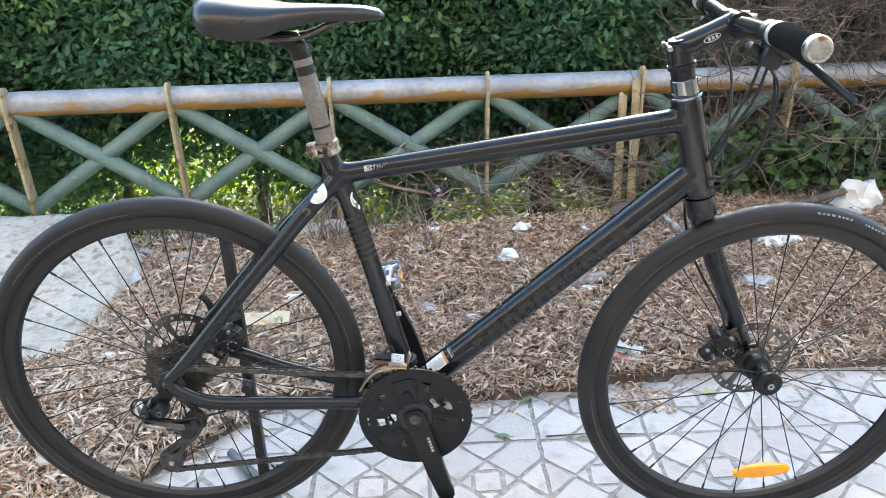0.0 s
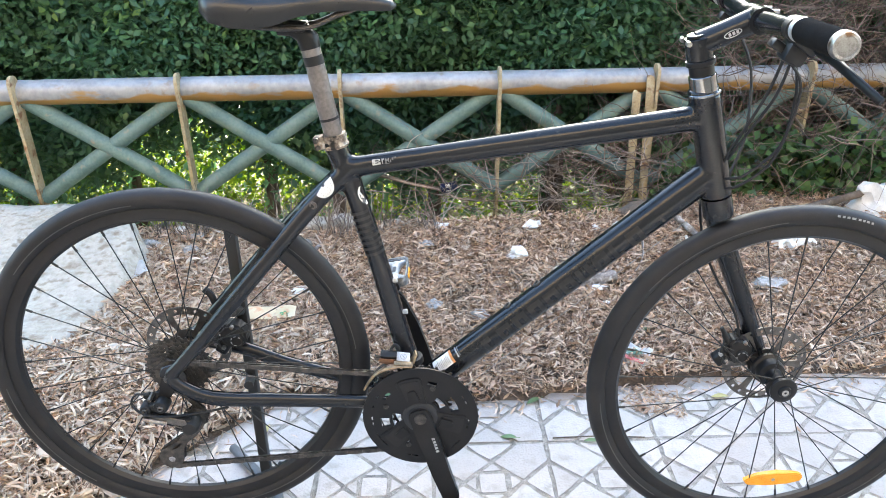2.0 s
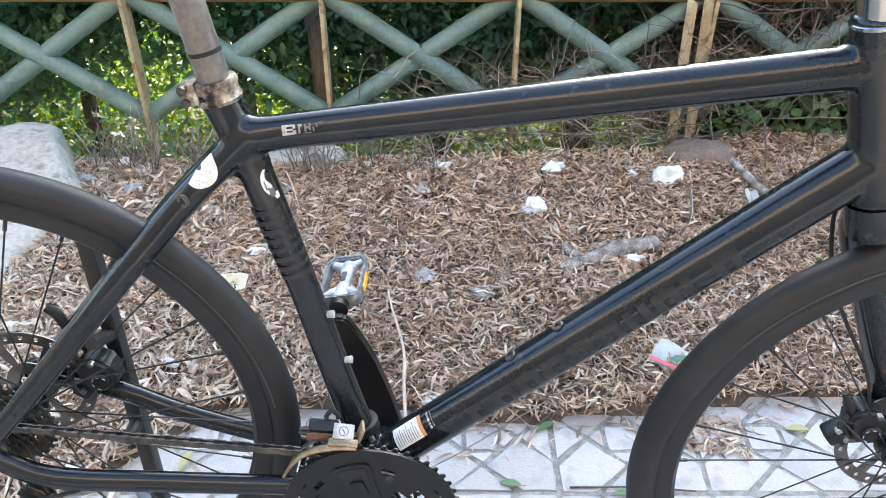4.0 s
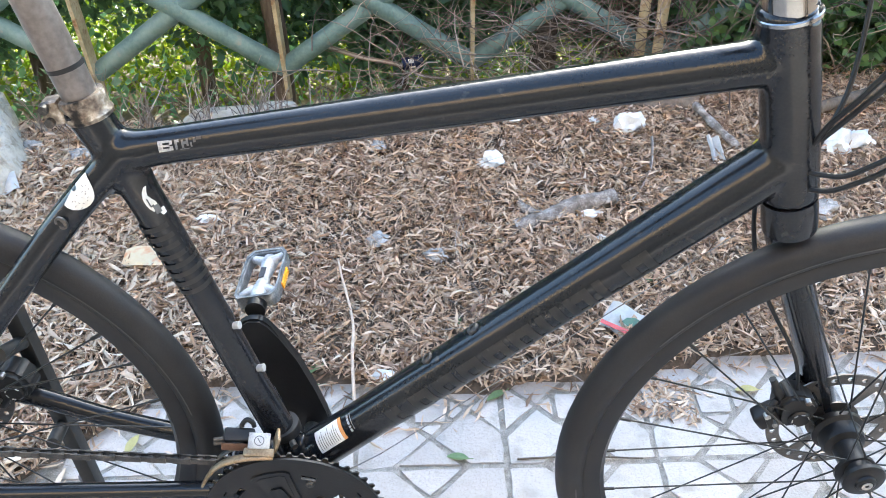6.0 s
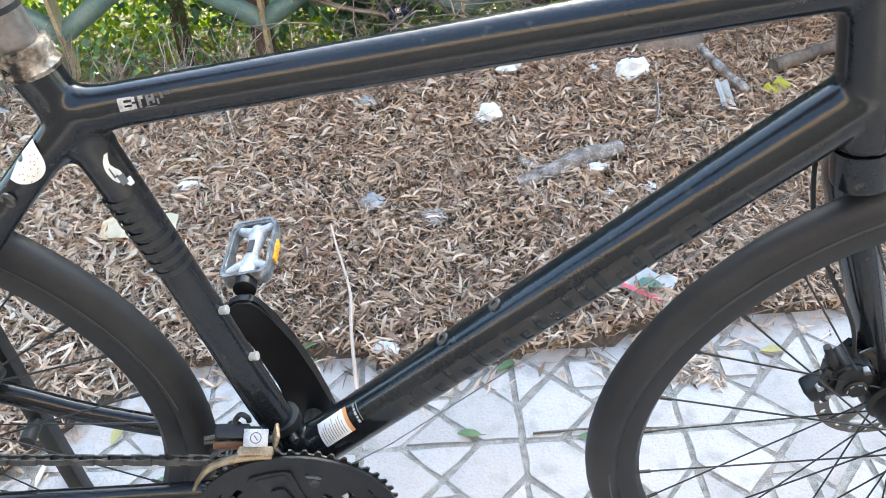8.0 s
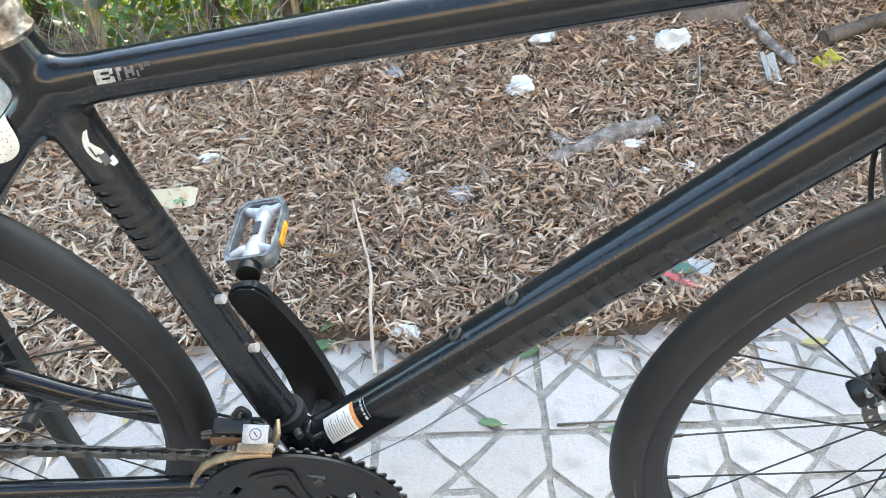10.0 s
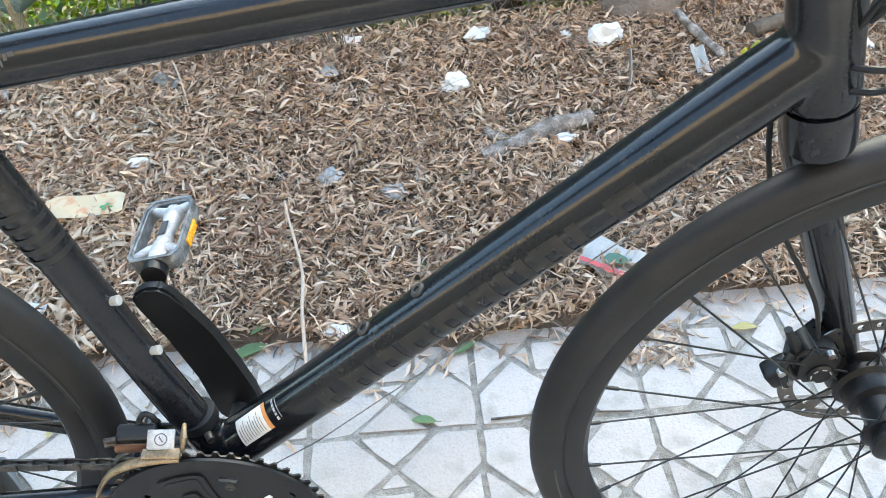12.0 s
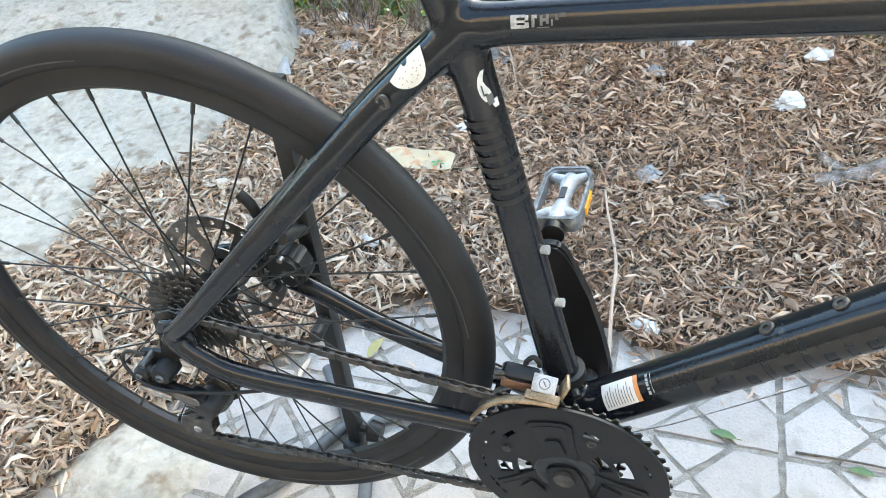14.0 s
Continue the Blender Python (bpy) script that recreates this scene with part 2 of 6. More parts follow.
def terrazzo_speckle(m):
    """Fine grey and ochre stone chips set in the pale paver."""
    n, l = m.node_tree.nodes, m.node_tree.links
    b = n["Principled BSDF"]
    old = b.inputs["Base Color"].links[0].from_socket
    tc = n.new("ShaderNodeTexCoord")
    for scale, size, colour in ((190.0, 0.14, (0.24, 0.22, 0.2)), (330.0, 0.2, (0.32, 0.28, 0.235)), (90.0, 0.07, (0.27, 0.25, 0.23))):
        vo = n.new("ShaderNodeTexVoronoi")
        vo.inputs["Scale"].default_value = scale
        l.new(tc.outputs["Object"], vo.inputs["Vector"])
        mr = n.new("ShaderNodeMapRange")
        mr.inputs["From Min"].default_value = size
        mr.inputs["From Max"].default_value = size * 1.6
        mr.inputs["To Min"].default_value = 0.6
        mr.inputs["To Max"].default_value = 0.0
        l.new(vo.outputs["Distance"], mr.inputs[0])
        mx = n.new("ShaderNodeMix")
        mx.data_type = "RGBA"
        l.new(mr.outputs[0], mx.inputs["Factor"])
        l.new(old, mx.inputs["A"])
        mx.inputs["B"].default_value = (*colour, 1)
        old = mx.outputs["Result"]
    l.new(old, b.inputs["Base Color"])


terrazzo_speckle(M_TILE)
M_PEDAL = material("grey_cast_alloy", [(0.06, 0.063, 0.066), (0.15, 0.155, 0.16), (0.34, 0.35, 0.355)], 90, (0.4, 0.6), metal=0.4, bump=0.2)
M_COPPER = material("copper_brown_plate", [(0.09, 0.045, 0.028), (0.16, 0.085, 0.05)], 50, (0.3, 0.5), metal=0.5, bump=0.1)


def rail_material():
    """Galvanised pipe whose underside keeps a band of chipped yellow paint."""
    m = material("galvanised_rail", [(0.24, 0.25, 0.265), (0.34, 0.35, 0.365), (0.44, 0.45, 0.465)], 6, (0.4, 0.6), metal=0.35, bump=0.15, spots=((0.3, 0.25, 0.2), 18, 0.6, 0.72))
    n, l = m.node_tree.nodes, m.node_tree.links
    b = n["Principled BSDF"]
    old = b.inputs["Base Color"].links[0].from_socket
    tc = n.new("ShaderNodeTexCoord")
    sep = n.new("ShaderNodeSeparateXYZ")
    l.new(tc.outputs["Object"], sep.inputs[0])
    mp = n.new("ShaderNodeMapping")
    mp.inputs["Scale"].default_value = (1.3, 4, 4)
    l.new(tc.outputs["Object"], mp.inputs[0])
    no = n.new("ShaderNodeTexNoise")
    no.inputs["Scale"].default_value = 4.0
    no.inputs["Detail"].default_value = 5
    l.new(mp.outputs[0], no.inputs[0])
    # paint where height over the pipe's axis lies under a wavering line
    ma = n.new("ShaderNodeMath")
    ma.operation = "MULTIPLY_ADD"
    ma.inputs[1].default_value = 0.12
    ma.inputs[2].default_value = -0.068
    l.new(no.outputs["Fac"], ma.inputs[0])
    df = n.new("ShaderNodeMath")
    df.operation = "SUBTRACT"
    l.new(ma.outputs[0], df.inputs[0])
    l.new(sep.outputs["Z"], df.inputs[1])
    mr = n.new("ShaderNodeMapRange")
    mr.inputs["From Min"].default_value = -0.004
    mr.inputs["From Max"].default_value = 0.006
    l.new(df.outputs[0], mr.inputs[0])
    mx = n.new("ShaderNodeMix")
    mx.data_type = "RGBA"
    l.new(mr.outputs[0], mx.inputs["Factor"])
    l.new(old, mx.inputs["A"])
    mx.inputs["B"].default_value = (0.4, 0.235, 0.075, 1)
    l.new(mx.outputs["Result"], b.inputs["Base Color"])
    return m


M_RAIL = rail_material()


# ---- mesh helpers ----
def empty(name, m=None):
    ob = new(name)
    ob.empty_display_size = 0.05
    if m is not None:
        ob.matrix_world = m
    return ob


def finish(name, bm, mat, smooth=True, angle=40):
    me = bpy.data.meshes.new(name)
    bmesh.ops.recalc_face_normals(bm, faces=bm.faces)
    if smooth:
        lim = radians(angle)
        for f in bm.faces:
            f.smooth = True
        for e in bm.edges:
            if len(e.link_faces) == 2 and e.calc_face_angle(0) > lim:
                e.smooth = False
    bm.to_mesh(me)
    bm.free()
    me.materials.append(mat)
    return me


def part(name, bm, mat, parent, label="", smooth=True, angle=40):
    ob = new(name, finish(name, bm, mat, smooth, angle))
    ob.parent = parent
    if label:
        ob["label"] = label
    return ob


def thing(name, bm, mat, label, category, group="", kind="", smooth=True, m=None):
    ob = new(name, finish(name, bm, mat, smooth))
    if m is not None:
        ob.matrix_world = m
    return tagged(ob, label, category, group, kind)


def catmull(pts, steps=6):
    pts = [Vector(p) for p in pts]
    out = []
    for i in range(len(pts) - 1):
        a, b, c, d = pts[max(i - 1, 0)], pts[i], pts[i + 1], pts[min(i + 2, len(pts) - 1)]
        for k in range(steps):
            t = k / steps
            out.append(0.5 * ((2 * b) + (c - a) * t + (2 * a - 5 * b + 4 * c - d) * t * t + (3 * b - a - 3 * c + d) * t ** 3))
    out.append(pts[-1])
    return out


def tube(bm, pts, radii, sides=16, cap=True, oval=1.0, up=None):
    """A tube along the points, with one radius or one a point; oval: the width across the plane of up, over the height."""
    pts = [Vector(p) for p in pts]
    if not hasattr(radii, "__len__"):
        radii = [radii] * len(pts)
    ovals = oval if hasattr(oval, "__len__") else [oval] * len(pts)
    ref = Vector(up) if up else None
    rings = []
    prev = None
    for i, p in enumerate(pts):
        d = (pts[min(i + 1, len(pts) - 1)] - pts[max(i - 1, 0)]).normalized()
        if ref is not None:
            s = d.cross(ref)
        elif prev is None:
            s = d.cross(Vector((0, 0, 1)) if abs(d.z) < 0.9 else Vector((1, 0, 0)))
        else:
            s = prev - d * prev.dot(d)
        s.normalize()
        prev = s
        u = s.cross(d)
        rings.append([bm.verts.new(p + (s * math.cos(a) * ovals[i] + u * math.sin(a)) * radii[i]) for a in (2 * math.pi * k / sides for k in range(sides))])
    for a, b in zip(rings, rings[1:]):
        for k in range(sides):
            bm.faces.new((a[k], a[(k + 1) % sides], b[(k + 1) % sides], b[k]))
    if cap:
        bm.faces.new(rings[0][::-1])
        bm.faces.new(rings[-1])
    return bm


def box(bm, size, m=None, bevel=0.0, segments=2):
    g = bmesh.ops.create_cube(bm, size=1.0, matrix=(m or Matrix()) @ Matrix.Diagonal((*size, 1)))
    if bevel:
        es = list({e for v in g["verts"] for e in v.link_edges})
        bmesh.ops.bevel(bm, geom=es, offset=bevel, segments=segments, profile=0.5, affect="EDGES")
    return bm


def lathe(bm, profile, m=None, sides=48, closed=False):
    """Turns (radius, along) pairs round the local y axis."""
    m = m or Matrix()
    rings = []
    for r, y in profile:
        rings.append([bm.verts.new(m @ Vector((r * math.cos(a), y, r * math.sin(a)))) for a in (2 * math.pi * k / sides for k in range(sides))])
    pairs = list(zip(rings, rings[1:])) + ([(rings[-1], rings[0])] if closed else [])
    for a, b in pairs:
        for k in range(sides):
            bm.faces.new((a[k], a[(k + 1) % sides], b[(k + 1) % sides], b[k]))
    if not closed:
        bm.faces.new(rings[0][::-1])
        bm.faces.new(rings[-1])
    return bm


def prism(bm, outline, y0, y1, m=None, holes=()):
    """A plate: an outline of (x, z) between y0 and y1."""
    m = m or Matrix()
    a = [bm.verts.new(m @ Vector((x, y0, z))) for x, z in outline]
    b = [bm.verts.new(m @ Vector((x, y1, z))) for x, z in outline]
    n = len(outline)
    for k in range(n):
        bm.faces.new((a[k], a[(k + 1) % n], b[(k + 1) % n], b[k]))
    bm.faces.new(a[::-1])
    bm.faces.new(b)
    return bm


def B():
    return bmesh.new()


# ---- ground ----
def lerp_table(table, v):
    if v <= table[0][0]:
        return table[0][1]
    for (a, p), (b, q) in zip(table, table[1:]):
        if v <= b:
            return p + (q - p) * (v - a) / (b - a)
    return table[-1][1]


BED_EDGE = [(-1.6, -0.9), (-0.6, -0.38), (-0.36, -0.16), (-0.315, 0.0), (-0.27, 0.075), (-0.1, 0.24), (0.06, 0.42), (0.23, 0.43), (0.4, 0.45), (0.5, 0.40), (0.86, 0.43), (0.94, 0.46), (1.15, 0.485), (1.6, 0.5), (4.0, 0.52)]
SLAB_EDGE = [(-0.4, -1.25), (0.1, -0.95), (0.33, -0.68), (0.5, -0.71), (0.63, -0.75), (0.7, -0.61), (0.92, -0.58), (1.24, -0.56), (1.32, -0.58), (1.42, -0.635), (1.53, -0.69), (1.63, -0.74), (2.2, -0.76)]


def bed_back(x):
    """Where the bed ends in a ragged lip over the drop, nearly in line with the fence."""
    return 1.545 + 0.1 * max(0.0, x) + 0.012 * math.sin(x * 9.0) + 0.25 * max(0.0, x - 1.1)


def in_bed(x, y):
    return lerp_table(BED_EDGE, x) < y < bed_back(x) and x > lerp_table(SLAB_EDGE, y)


def bed_height(x, y):
    return 0.012 + 0.018 * noise.noise((x * 2.1, y * 2.1, 0.3)) + 0.007 * noise.noise((x * 9, y * 9, 4.0)) - 0.034 * max(0.0, min(1.0, (y - 0.45) / 0.85))


def grid_sheet(name, x0, x1, y0, y1, step, height):
    nx, ny = int((x1 - x0) / step) + 1, int((y1 - y0) / step) + 1
    verts = [(x0 + i * step, y0 + j * step, height(x0 + i * step, y0 + j * step)) for j in range(ny) for i in range(nx)]
    faces = [(j * nx + i, j * nx + i + 1, (j + 1) * nx + i + 1, (j + 1) * nx + i) for j in range(ny - 1) for i in range(nx - 1)]
    me = bpy.data.meshes.new(name)
    me.from_pydata(verts, [], faces)
    me.polygons.foreach_set("use_smooth", [True] * len(faces))
    return me


me = bpy.data.meshes.new("ground")
# the earth drops away behind the fence
me.from_pydata([(sx, y, z) for y, z in ((-400, -0.035), (1.56, -0.06), (1.9, -0.62), (400, -0.62)) for sx in (-400, 400)], [], [(0, 1, 3, 2), (2, 3, 5, 4), (4, 5, 7, 6)])
me.materials.append(M_SOIL)
tagged(new("ground", me), "bare dry brown earth round the paving and planting bed", "ground", kind="structure")

me = grid_sheet("mulch_bed", -1.5, 3.0, -0.6, 2.0, 0.03, lambda x, y: bed_height(x, y) if in_bed(x, y) else -0.055 - 1.5 * max(0.0, y - bed_back(x)))
me.materials.append(M_GAPSOIL)
tagged(new("mulch_bed", me), "brown soil of the planting bed, coloured darker for shade under bark mulch", "planting bed", kind="structure")


def slab_height(x, y):
    d = lerp_table(SLAB_EDGE, y) - x
    if d < 0:
        return -0.04 - 2.0 * max(0.0, y - 1.45)
    rise = 0.02 + 0.085 * max(0.0, min(1.0, (y - 0.95) / 0.5))
    if y > 1.6 + 0.02 * math.sin(x * 7.0):
        return -0.06 - 0.5 * (y - 1.6)
    return min(1.0, d / 0.03) * rise + 0.012 * noise.noise((x * 11, y * 11, 3)) * max(0.0, min(1.0, (y - 1.1) / 0.3)) + 0.008 * noise.noise((x * 5, y * 5, 1)) + 0.006 * noise.noise((x * 16, y * 16, 7))


me = grid_sheet("concrete_slab", -3.4, -0.5, -0.5, 1.86, 0.025, slab_height)
me.materials.append(M_CONC)
tagged(new("concrete_slab", me), "rough dusty pale grey concrete patch beside the mulch bed", "concrete slab", kind="structure")


def mortar_height(x, y):
    u, v = (x + 0.235) / 0.115, (y + 0.02) / 0.085
    d = 1.0 - math.sqrt(u * u + v * v) + 0.35 * noise.noise((x * 16, y * 16, 2.0))
    return min(1.0, max(-0.6, d * 3.0)) * 0.01 + 0.006 * noise.noise((x * 45, y * 45, 5.0)) + 0.002 * noise.noise((x * 120, y * 120, 1.0))


me = grid_sheet("mortar_patch", -0.4, -0.08, -0.14, 0.1, 0.008, mortar_height)
me.materials.append(M_CONC)
tagged(new("mortar_patch", me), "smeared grey mortar where the paving meets the mulch", "mortar", kind="structure")


# unseen walls and asphalt, added to shape the tubes' reflections and warm fill
bm = B()
box(bm, (70, 0.3, 5.0), pose(0, -9.6, 10.0), 0.02)
thing("wall_south", bm, M_TANWALL, "unseen tan wall added for the warm band in the frame's reflections", "wall", kind="structure")
bm = B()
box(bm, (70, 0.3, 7.55), pose(0, -9.61, 3.72), 0.02)
thing("unseen_wall_lower", bm, M_DARKWALL, "unseen dark lower wall added to darken the frame's reflections", "wall", kind="structure")
bm = B()
box(bm, (80, 6.4, 0.04), pose(0, -6.1, -0.05), 0.004)
thing("road", bm, M_ROAD, "unseen dark asphalt added behind the paving to darken reflections", "road", kind="structure")


# ---- fence ----
FY, SP, FX0 = 1.82, 0.612, 0.073
fence = empty("fence", pose(0, FY, 0, 0, 1.0, 3.2))
tagged(fence, "low pipe fence with rusty yellow-edged rail and faded green lattice", "fence")
RAIL_Z, RAIL_R, LOW_Z = 0.474, 0.048, 0.045
bm = B()
tube(bm, [(-4.2 + 0.4 * k, 0, 0) for k in range(25)], RAIL_R, 24)
rail = part("top_rail", bm, M_RAIL, fence, "galvanised pipe rail with flaking yellow paint")
rail.location = (0, 0, RAIL_Z)
for i in range(-6, 8):
    x = FX0 + i * SP
    bm = B()
    out = [(-0.022, -0.095), (0.006, -0.1), (0.034, -0.06)] + [(0.034 * math.cos(a), RAIL_Z + 0.045 + 0.03 * math.sin(a)) for a in (math.pi * k / 8 for k in range(9))]
    m = pose(x, -0.012, 0, 3.5, 0, 0) @ pose(0, 0, 0, 0, 0, 90)
    prism(bm, [(px * 1.0, pz) for px, pz in out], -0.006, 0.006, m)
    part("post", bm, M_CREAM, fence, "cream-yellow flat bar post")
    for a, b in (((x, LOW_Z), (x + SP, RAIL_Z - 0.02)), ((x, RAIL_Z - 0.02), (x + SP, LOW_Z))):
        bm = B()
        tube(bm, [(a[0], 0.004 if a[1] < b[1] else -0.004, a[1]), ((a[0] + b[0]) / 2, 0.004 if a[1] < b[1] else -0.004, (a[1] + b[1]) / 2), (b[0], 0.004 if a[1] < b[1] else -0.004, b[1])], 0.0305, 16)
        part("lattice_pipe", bm, M_TEAL, fence, "faded green lattice pipe")

# two loose flat bars set against the lattice
for x0, x1, z1, hook in ((1.225, 1.22, 0.42, 0.0), (1.285, 1.27, 0.475, 0.03)):
    bm = B()
    tube(bm, catmull([(x0, -0.06, -0.03), ((x0 + x1) / 2, -0.062, 0.22), (x1, -0.064, z1), (x1 + 0.004, -0.05 + hook * 0.3, z1 + 0.012), (x1 + 0.006, -0.04 + hook, z1 + 0.006)], 5), 0.017, 10, oval=0.45)
    part("loose_bar", bm, M_CREAM, fence, "loose cream flat bar leaning on the lattice")


# ---- leaves ----
def leaf_cloud(name, places, sizes, mat, seed, droop=0.4, width=0.27):
    """Many small folded leaves, each of five corners and four faces, turned every way."""
    rng = np.random.default_rng(seed)
    n = len(places)
    base = np.array([(0, 0, 0), (-width, 0.45, 0.06), (width, 0.45, 0.06), (0, 1.0, -0.08), (0, 0.5, -0.03)], float)
    faces = np.array([(0, 4, 1), (1, 4, 3), (0, 2, 4), (2, 3, 4)])
    yaw = rng.uniform(0, 2 * math.pi, n)
    pitch = rng.normal(-droop, 0.6, n)
    roll = rng.normal(0, 0.7, n)
    cy, sy, cp, sp_, cr, sr = np.cos(yaw), np.sin(yaw), np.cos(pitch), np.sin(pitch), np.cos(roll), np.sin(roll)
    fwd = np.stack([cy * cp, sy * cp, sp_], 1)
    side = np.stack([-sy, cy, 0 * cy], 1)
    upv = np.cross(fwd, side) * -1
    s2 = side * cr[:, None] + upv * sr[:, None]
    u2 = upv * cr[:, None] - side * sr[:, None]
    v = (base[None, :, 0, None] * s2[:, None] + base[None, :, 1, None] * fwd[:, None] + base[None, :, 2, None] * u2[:, None]) * sizes[:, None, None] + places[:, None]
    f = (faces[None] + (np.arange(n) * 5)[:, None, None]).reshape(-1, 3)
    me = bpy.data.meshes.new(name)
    v = v.reshape(-1, 3)
    me.vertices.add(len(v))
    me.vertices.foreach_set("co", v.ravel())
    me.loops.add(len(f) * 3)
    me.loops.foreach_set("vertex_index", f.ravel().astype(np.int32))
    me.polygons.add(len(f))
    me.polygons.foreach_set("loop_start", np.arange(0, len(f) * 3, 3, dtype=np.int32))
    me.update(calc_edges=True)
    me.materials.append(mat)
    return me


hedge = empty("hedge", pose(0, 0, 0))
tagged(hedge, "dense clipped dark green hedge behind the fence", "hedge")
rng = np.random.default_rng(5)
# the rearmost layer is added to block sun leaking through the hedge
for name, N, deep, near, sz, seed in (("foliage", 330000, 0.42, 0.0, (0.03, 0.054), 6), ("outer_foliage", 90000, 0.42, 0.0, (0.05, 0.09), 16), ("inner_foliage", 44000, 0.4, 0.25, (0.055, 0.1), 7), ("back_foliage", 34000, 0.25, 0.55, (0.09, 0.14), 8)):
    px = rng.uniform(-4.2, 4.6, N) if name != "foliage" else rng.uniform(-1.9, 2.9, N)
    pz = rng.uniform(-0.35, 2.3 + 0.08 * np.sin(px * 2.7) + 0.05 * np.sin(px * 6.1), N) if name != "foliage" else rng.uniform(-0.35, 1.3, N)
    front = 2.0 + 0.056 * px + near + 0.07 * np.sin(px * 3.1 + pz * 2) + 0.05 * np.sin(px * 7.3 - pz * 5) + 0.24 * np.maximum(0, pz - 0.6)
    py = front + rng.beta(1.1, 1.6, N) * deep
    keep = rng.uniform(0, 1, N) < np.clip(np.where(px < 0.25, 0.06 + pz / 0.62, 0.34 + (pz + 0.04) / 0.38) + 0.2 * np.sin(px * 4.3 + 1.0) * (pz < 0.35), 0.03, 1.0)
    if name == "back_foliage":
        keep = pz > 0.5
    if name == "outer_foliage":
        keep = (pz > 1.22) | (px < -1.8) | (px > 2.8)
    places = np.stack([px, py, pz], 1)[keep]
    ob = new(name, leaf_cloud(name, places, rng.uniform(*sz, len(places)), M_HEDGE, seed))
    ob.parent = hedge
# bright young shoots in loose clusters on the face of the hedge
cx, cz = rng.uniform(-4.0, 4.4, 420), rng.beta(2.4, 1.1, 420) * 1.4 + 0.35
pick = rng.integers(0, 420, 11000)
px, pz = cx[pick] + rng.normal(0, 0.06, 11000), cz[pick] + rng.normal(0, 0.06, 11000)
py = 1.99 + 0.056 * px + 0.07 * np.sin(px * 3.1 + pz * 2) + 0.05 * np.sin(px * 7.3 - pz * 5) + 0.24 * np.maximum(0, pz - 0.6) + rng.uniform(-0.03, 0.05, 11000)
ob = new("new_growth", leaf_cloud("new_growth", np.stack([px, py, pz], 1), rng.uniform(0.028, 0.05, 11000), M_SHOOT, 9))
ob.parent = hedge
ob["label"] = "bright green young leaves"
for x in (-3.9, -3.3, -2.7, -2.1, -1.55, -1.0, -0.35, 0.42, 0.95, 1.5, 2.1, 2.7, 3.3):
    k = x * 7.0
    bm = B()
    tube(bm, catmull([(x - 0.03, 2.3, -0.66), (x, 2.3, -0.04), (x + 0.03 * math.sin(k * 3), 2.4, 0.5), (x + 0.06 * math.cos(k * 2), 2.38, 1.2), (x, 2.38, 1.8)], 4), [0.036 - 0.022 * j / 16 for j in range(17)], 8)
    part("trunk", bm, M_BARK, hedge, "grey-brown hedge stem")

rng = np.random.default_rng(11)
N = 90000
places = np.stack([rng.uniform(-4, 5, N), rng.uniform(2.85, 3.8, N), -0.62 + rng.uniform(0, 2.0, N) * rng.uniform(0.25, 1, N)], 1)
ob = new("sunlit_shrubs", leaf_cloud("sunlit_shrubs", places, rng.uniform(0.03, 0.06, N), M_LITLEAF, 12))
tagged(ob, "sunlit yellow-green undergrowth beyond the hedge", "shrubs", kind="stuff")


# ---- bicycle ----
TILT = 3.09
bike = empty("bicycle", pose(0.006, 0, 0.408, 0, TILT, 0))
tagged(bike, "matte black city bicycle with single-leg fork and disc brakes", "bicycle")
WB, TR, TW = 1.0936, 0.3475, 0.0182
BBX, BBZ = 0.447, -0.071


def tube_part(name, pts, radii, mat=None, label="", oval=1.0, sides=24, steps=6, parent=None):
    bm = B()
    if len(pts) > 2:
        n = len(pts)
        sm = catmull(pts, steps)
        if hasattr(radii, "__len__"):
            radii = [radii[min(k // steps, n - 1)] * (1 - (k % steps) / steps) + radii[min(k // steps + 1, n - 1)] * ((k % steps) / steps) for k in range(len(sm))]
        pts = sm
    tube(bm, pts, radii, sides, oval=oval, up=(0, 1, 0) if not hasattr(oval, "__len__") and oval != 1.0 else None)
    return part(name, bm, mat or M_FRAME, parent or bike, label)


# welded frame: all tubes run into one another with smooth weld fillets
frame_bm = bmesh.new()


def frame_tube(pts, radii, oval=1.0, steps=6):
    n = len(pts)
    sm = catmull(pts, steps)
    rr = [radii[min(k // steps, n - 1)] * (1 - (k % steps) / steps) + radii[min(k // steps + 1, n - 1)] * ((k % steps) / steps) for k in range(len(sm))]
    tube(frame_bm, sm, rr, 28, oval=oval, up=(0, 1, 0) if oval != 1.0 else None)
    return sm, rr


frame_tube([(0.30, 0, 0.377), (0.5, 0, 0.4125), (0.87, 0, 0.4785), (0.9, 0, 0.4838)], [0.0168, 0.0183, 0.0208, 0.0205])
frame_tube([(0.444, 0, -0.0497), (0.676, 0, 0.1668), (0.872, 0, 0.3495), (0.92, 0, 0.394)], [0.0258, 0.0258, 0.0258, 0.0238])
frame_tube([(BBX + 0.002, 0, BBZ), (0.41, 0, 0.055), (0.367, 0, 0.21), (0.333, 0, 0.324), (0.316, 0, 0.373), (0.294, 0, 0.429)], [0.0198, 0.0186, 0.0171, 0.0174, 0.0182, 0.0195])
frame_tube([(0.8835, 0, 0.5225), (0.886, 0, 0.512), (0.913, 0, 0.4185), (0.9325, 0, 0.349)], [0.0262, 0.0252, 0.0252, 0.0256])
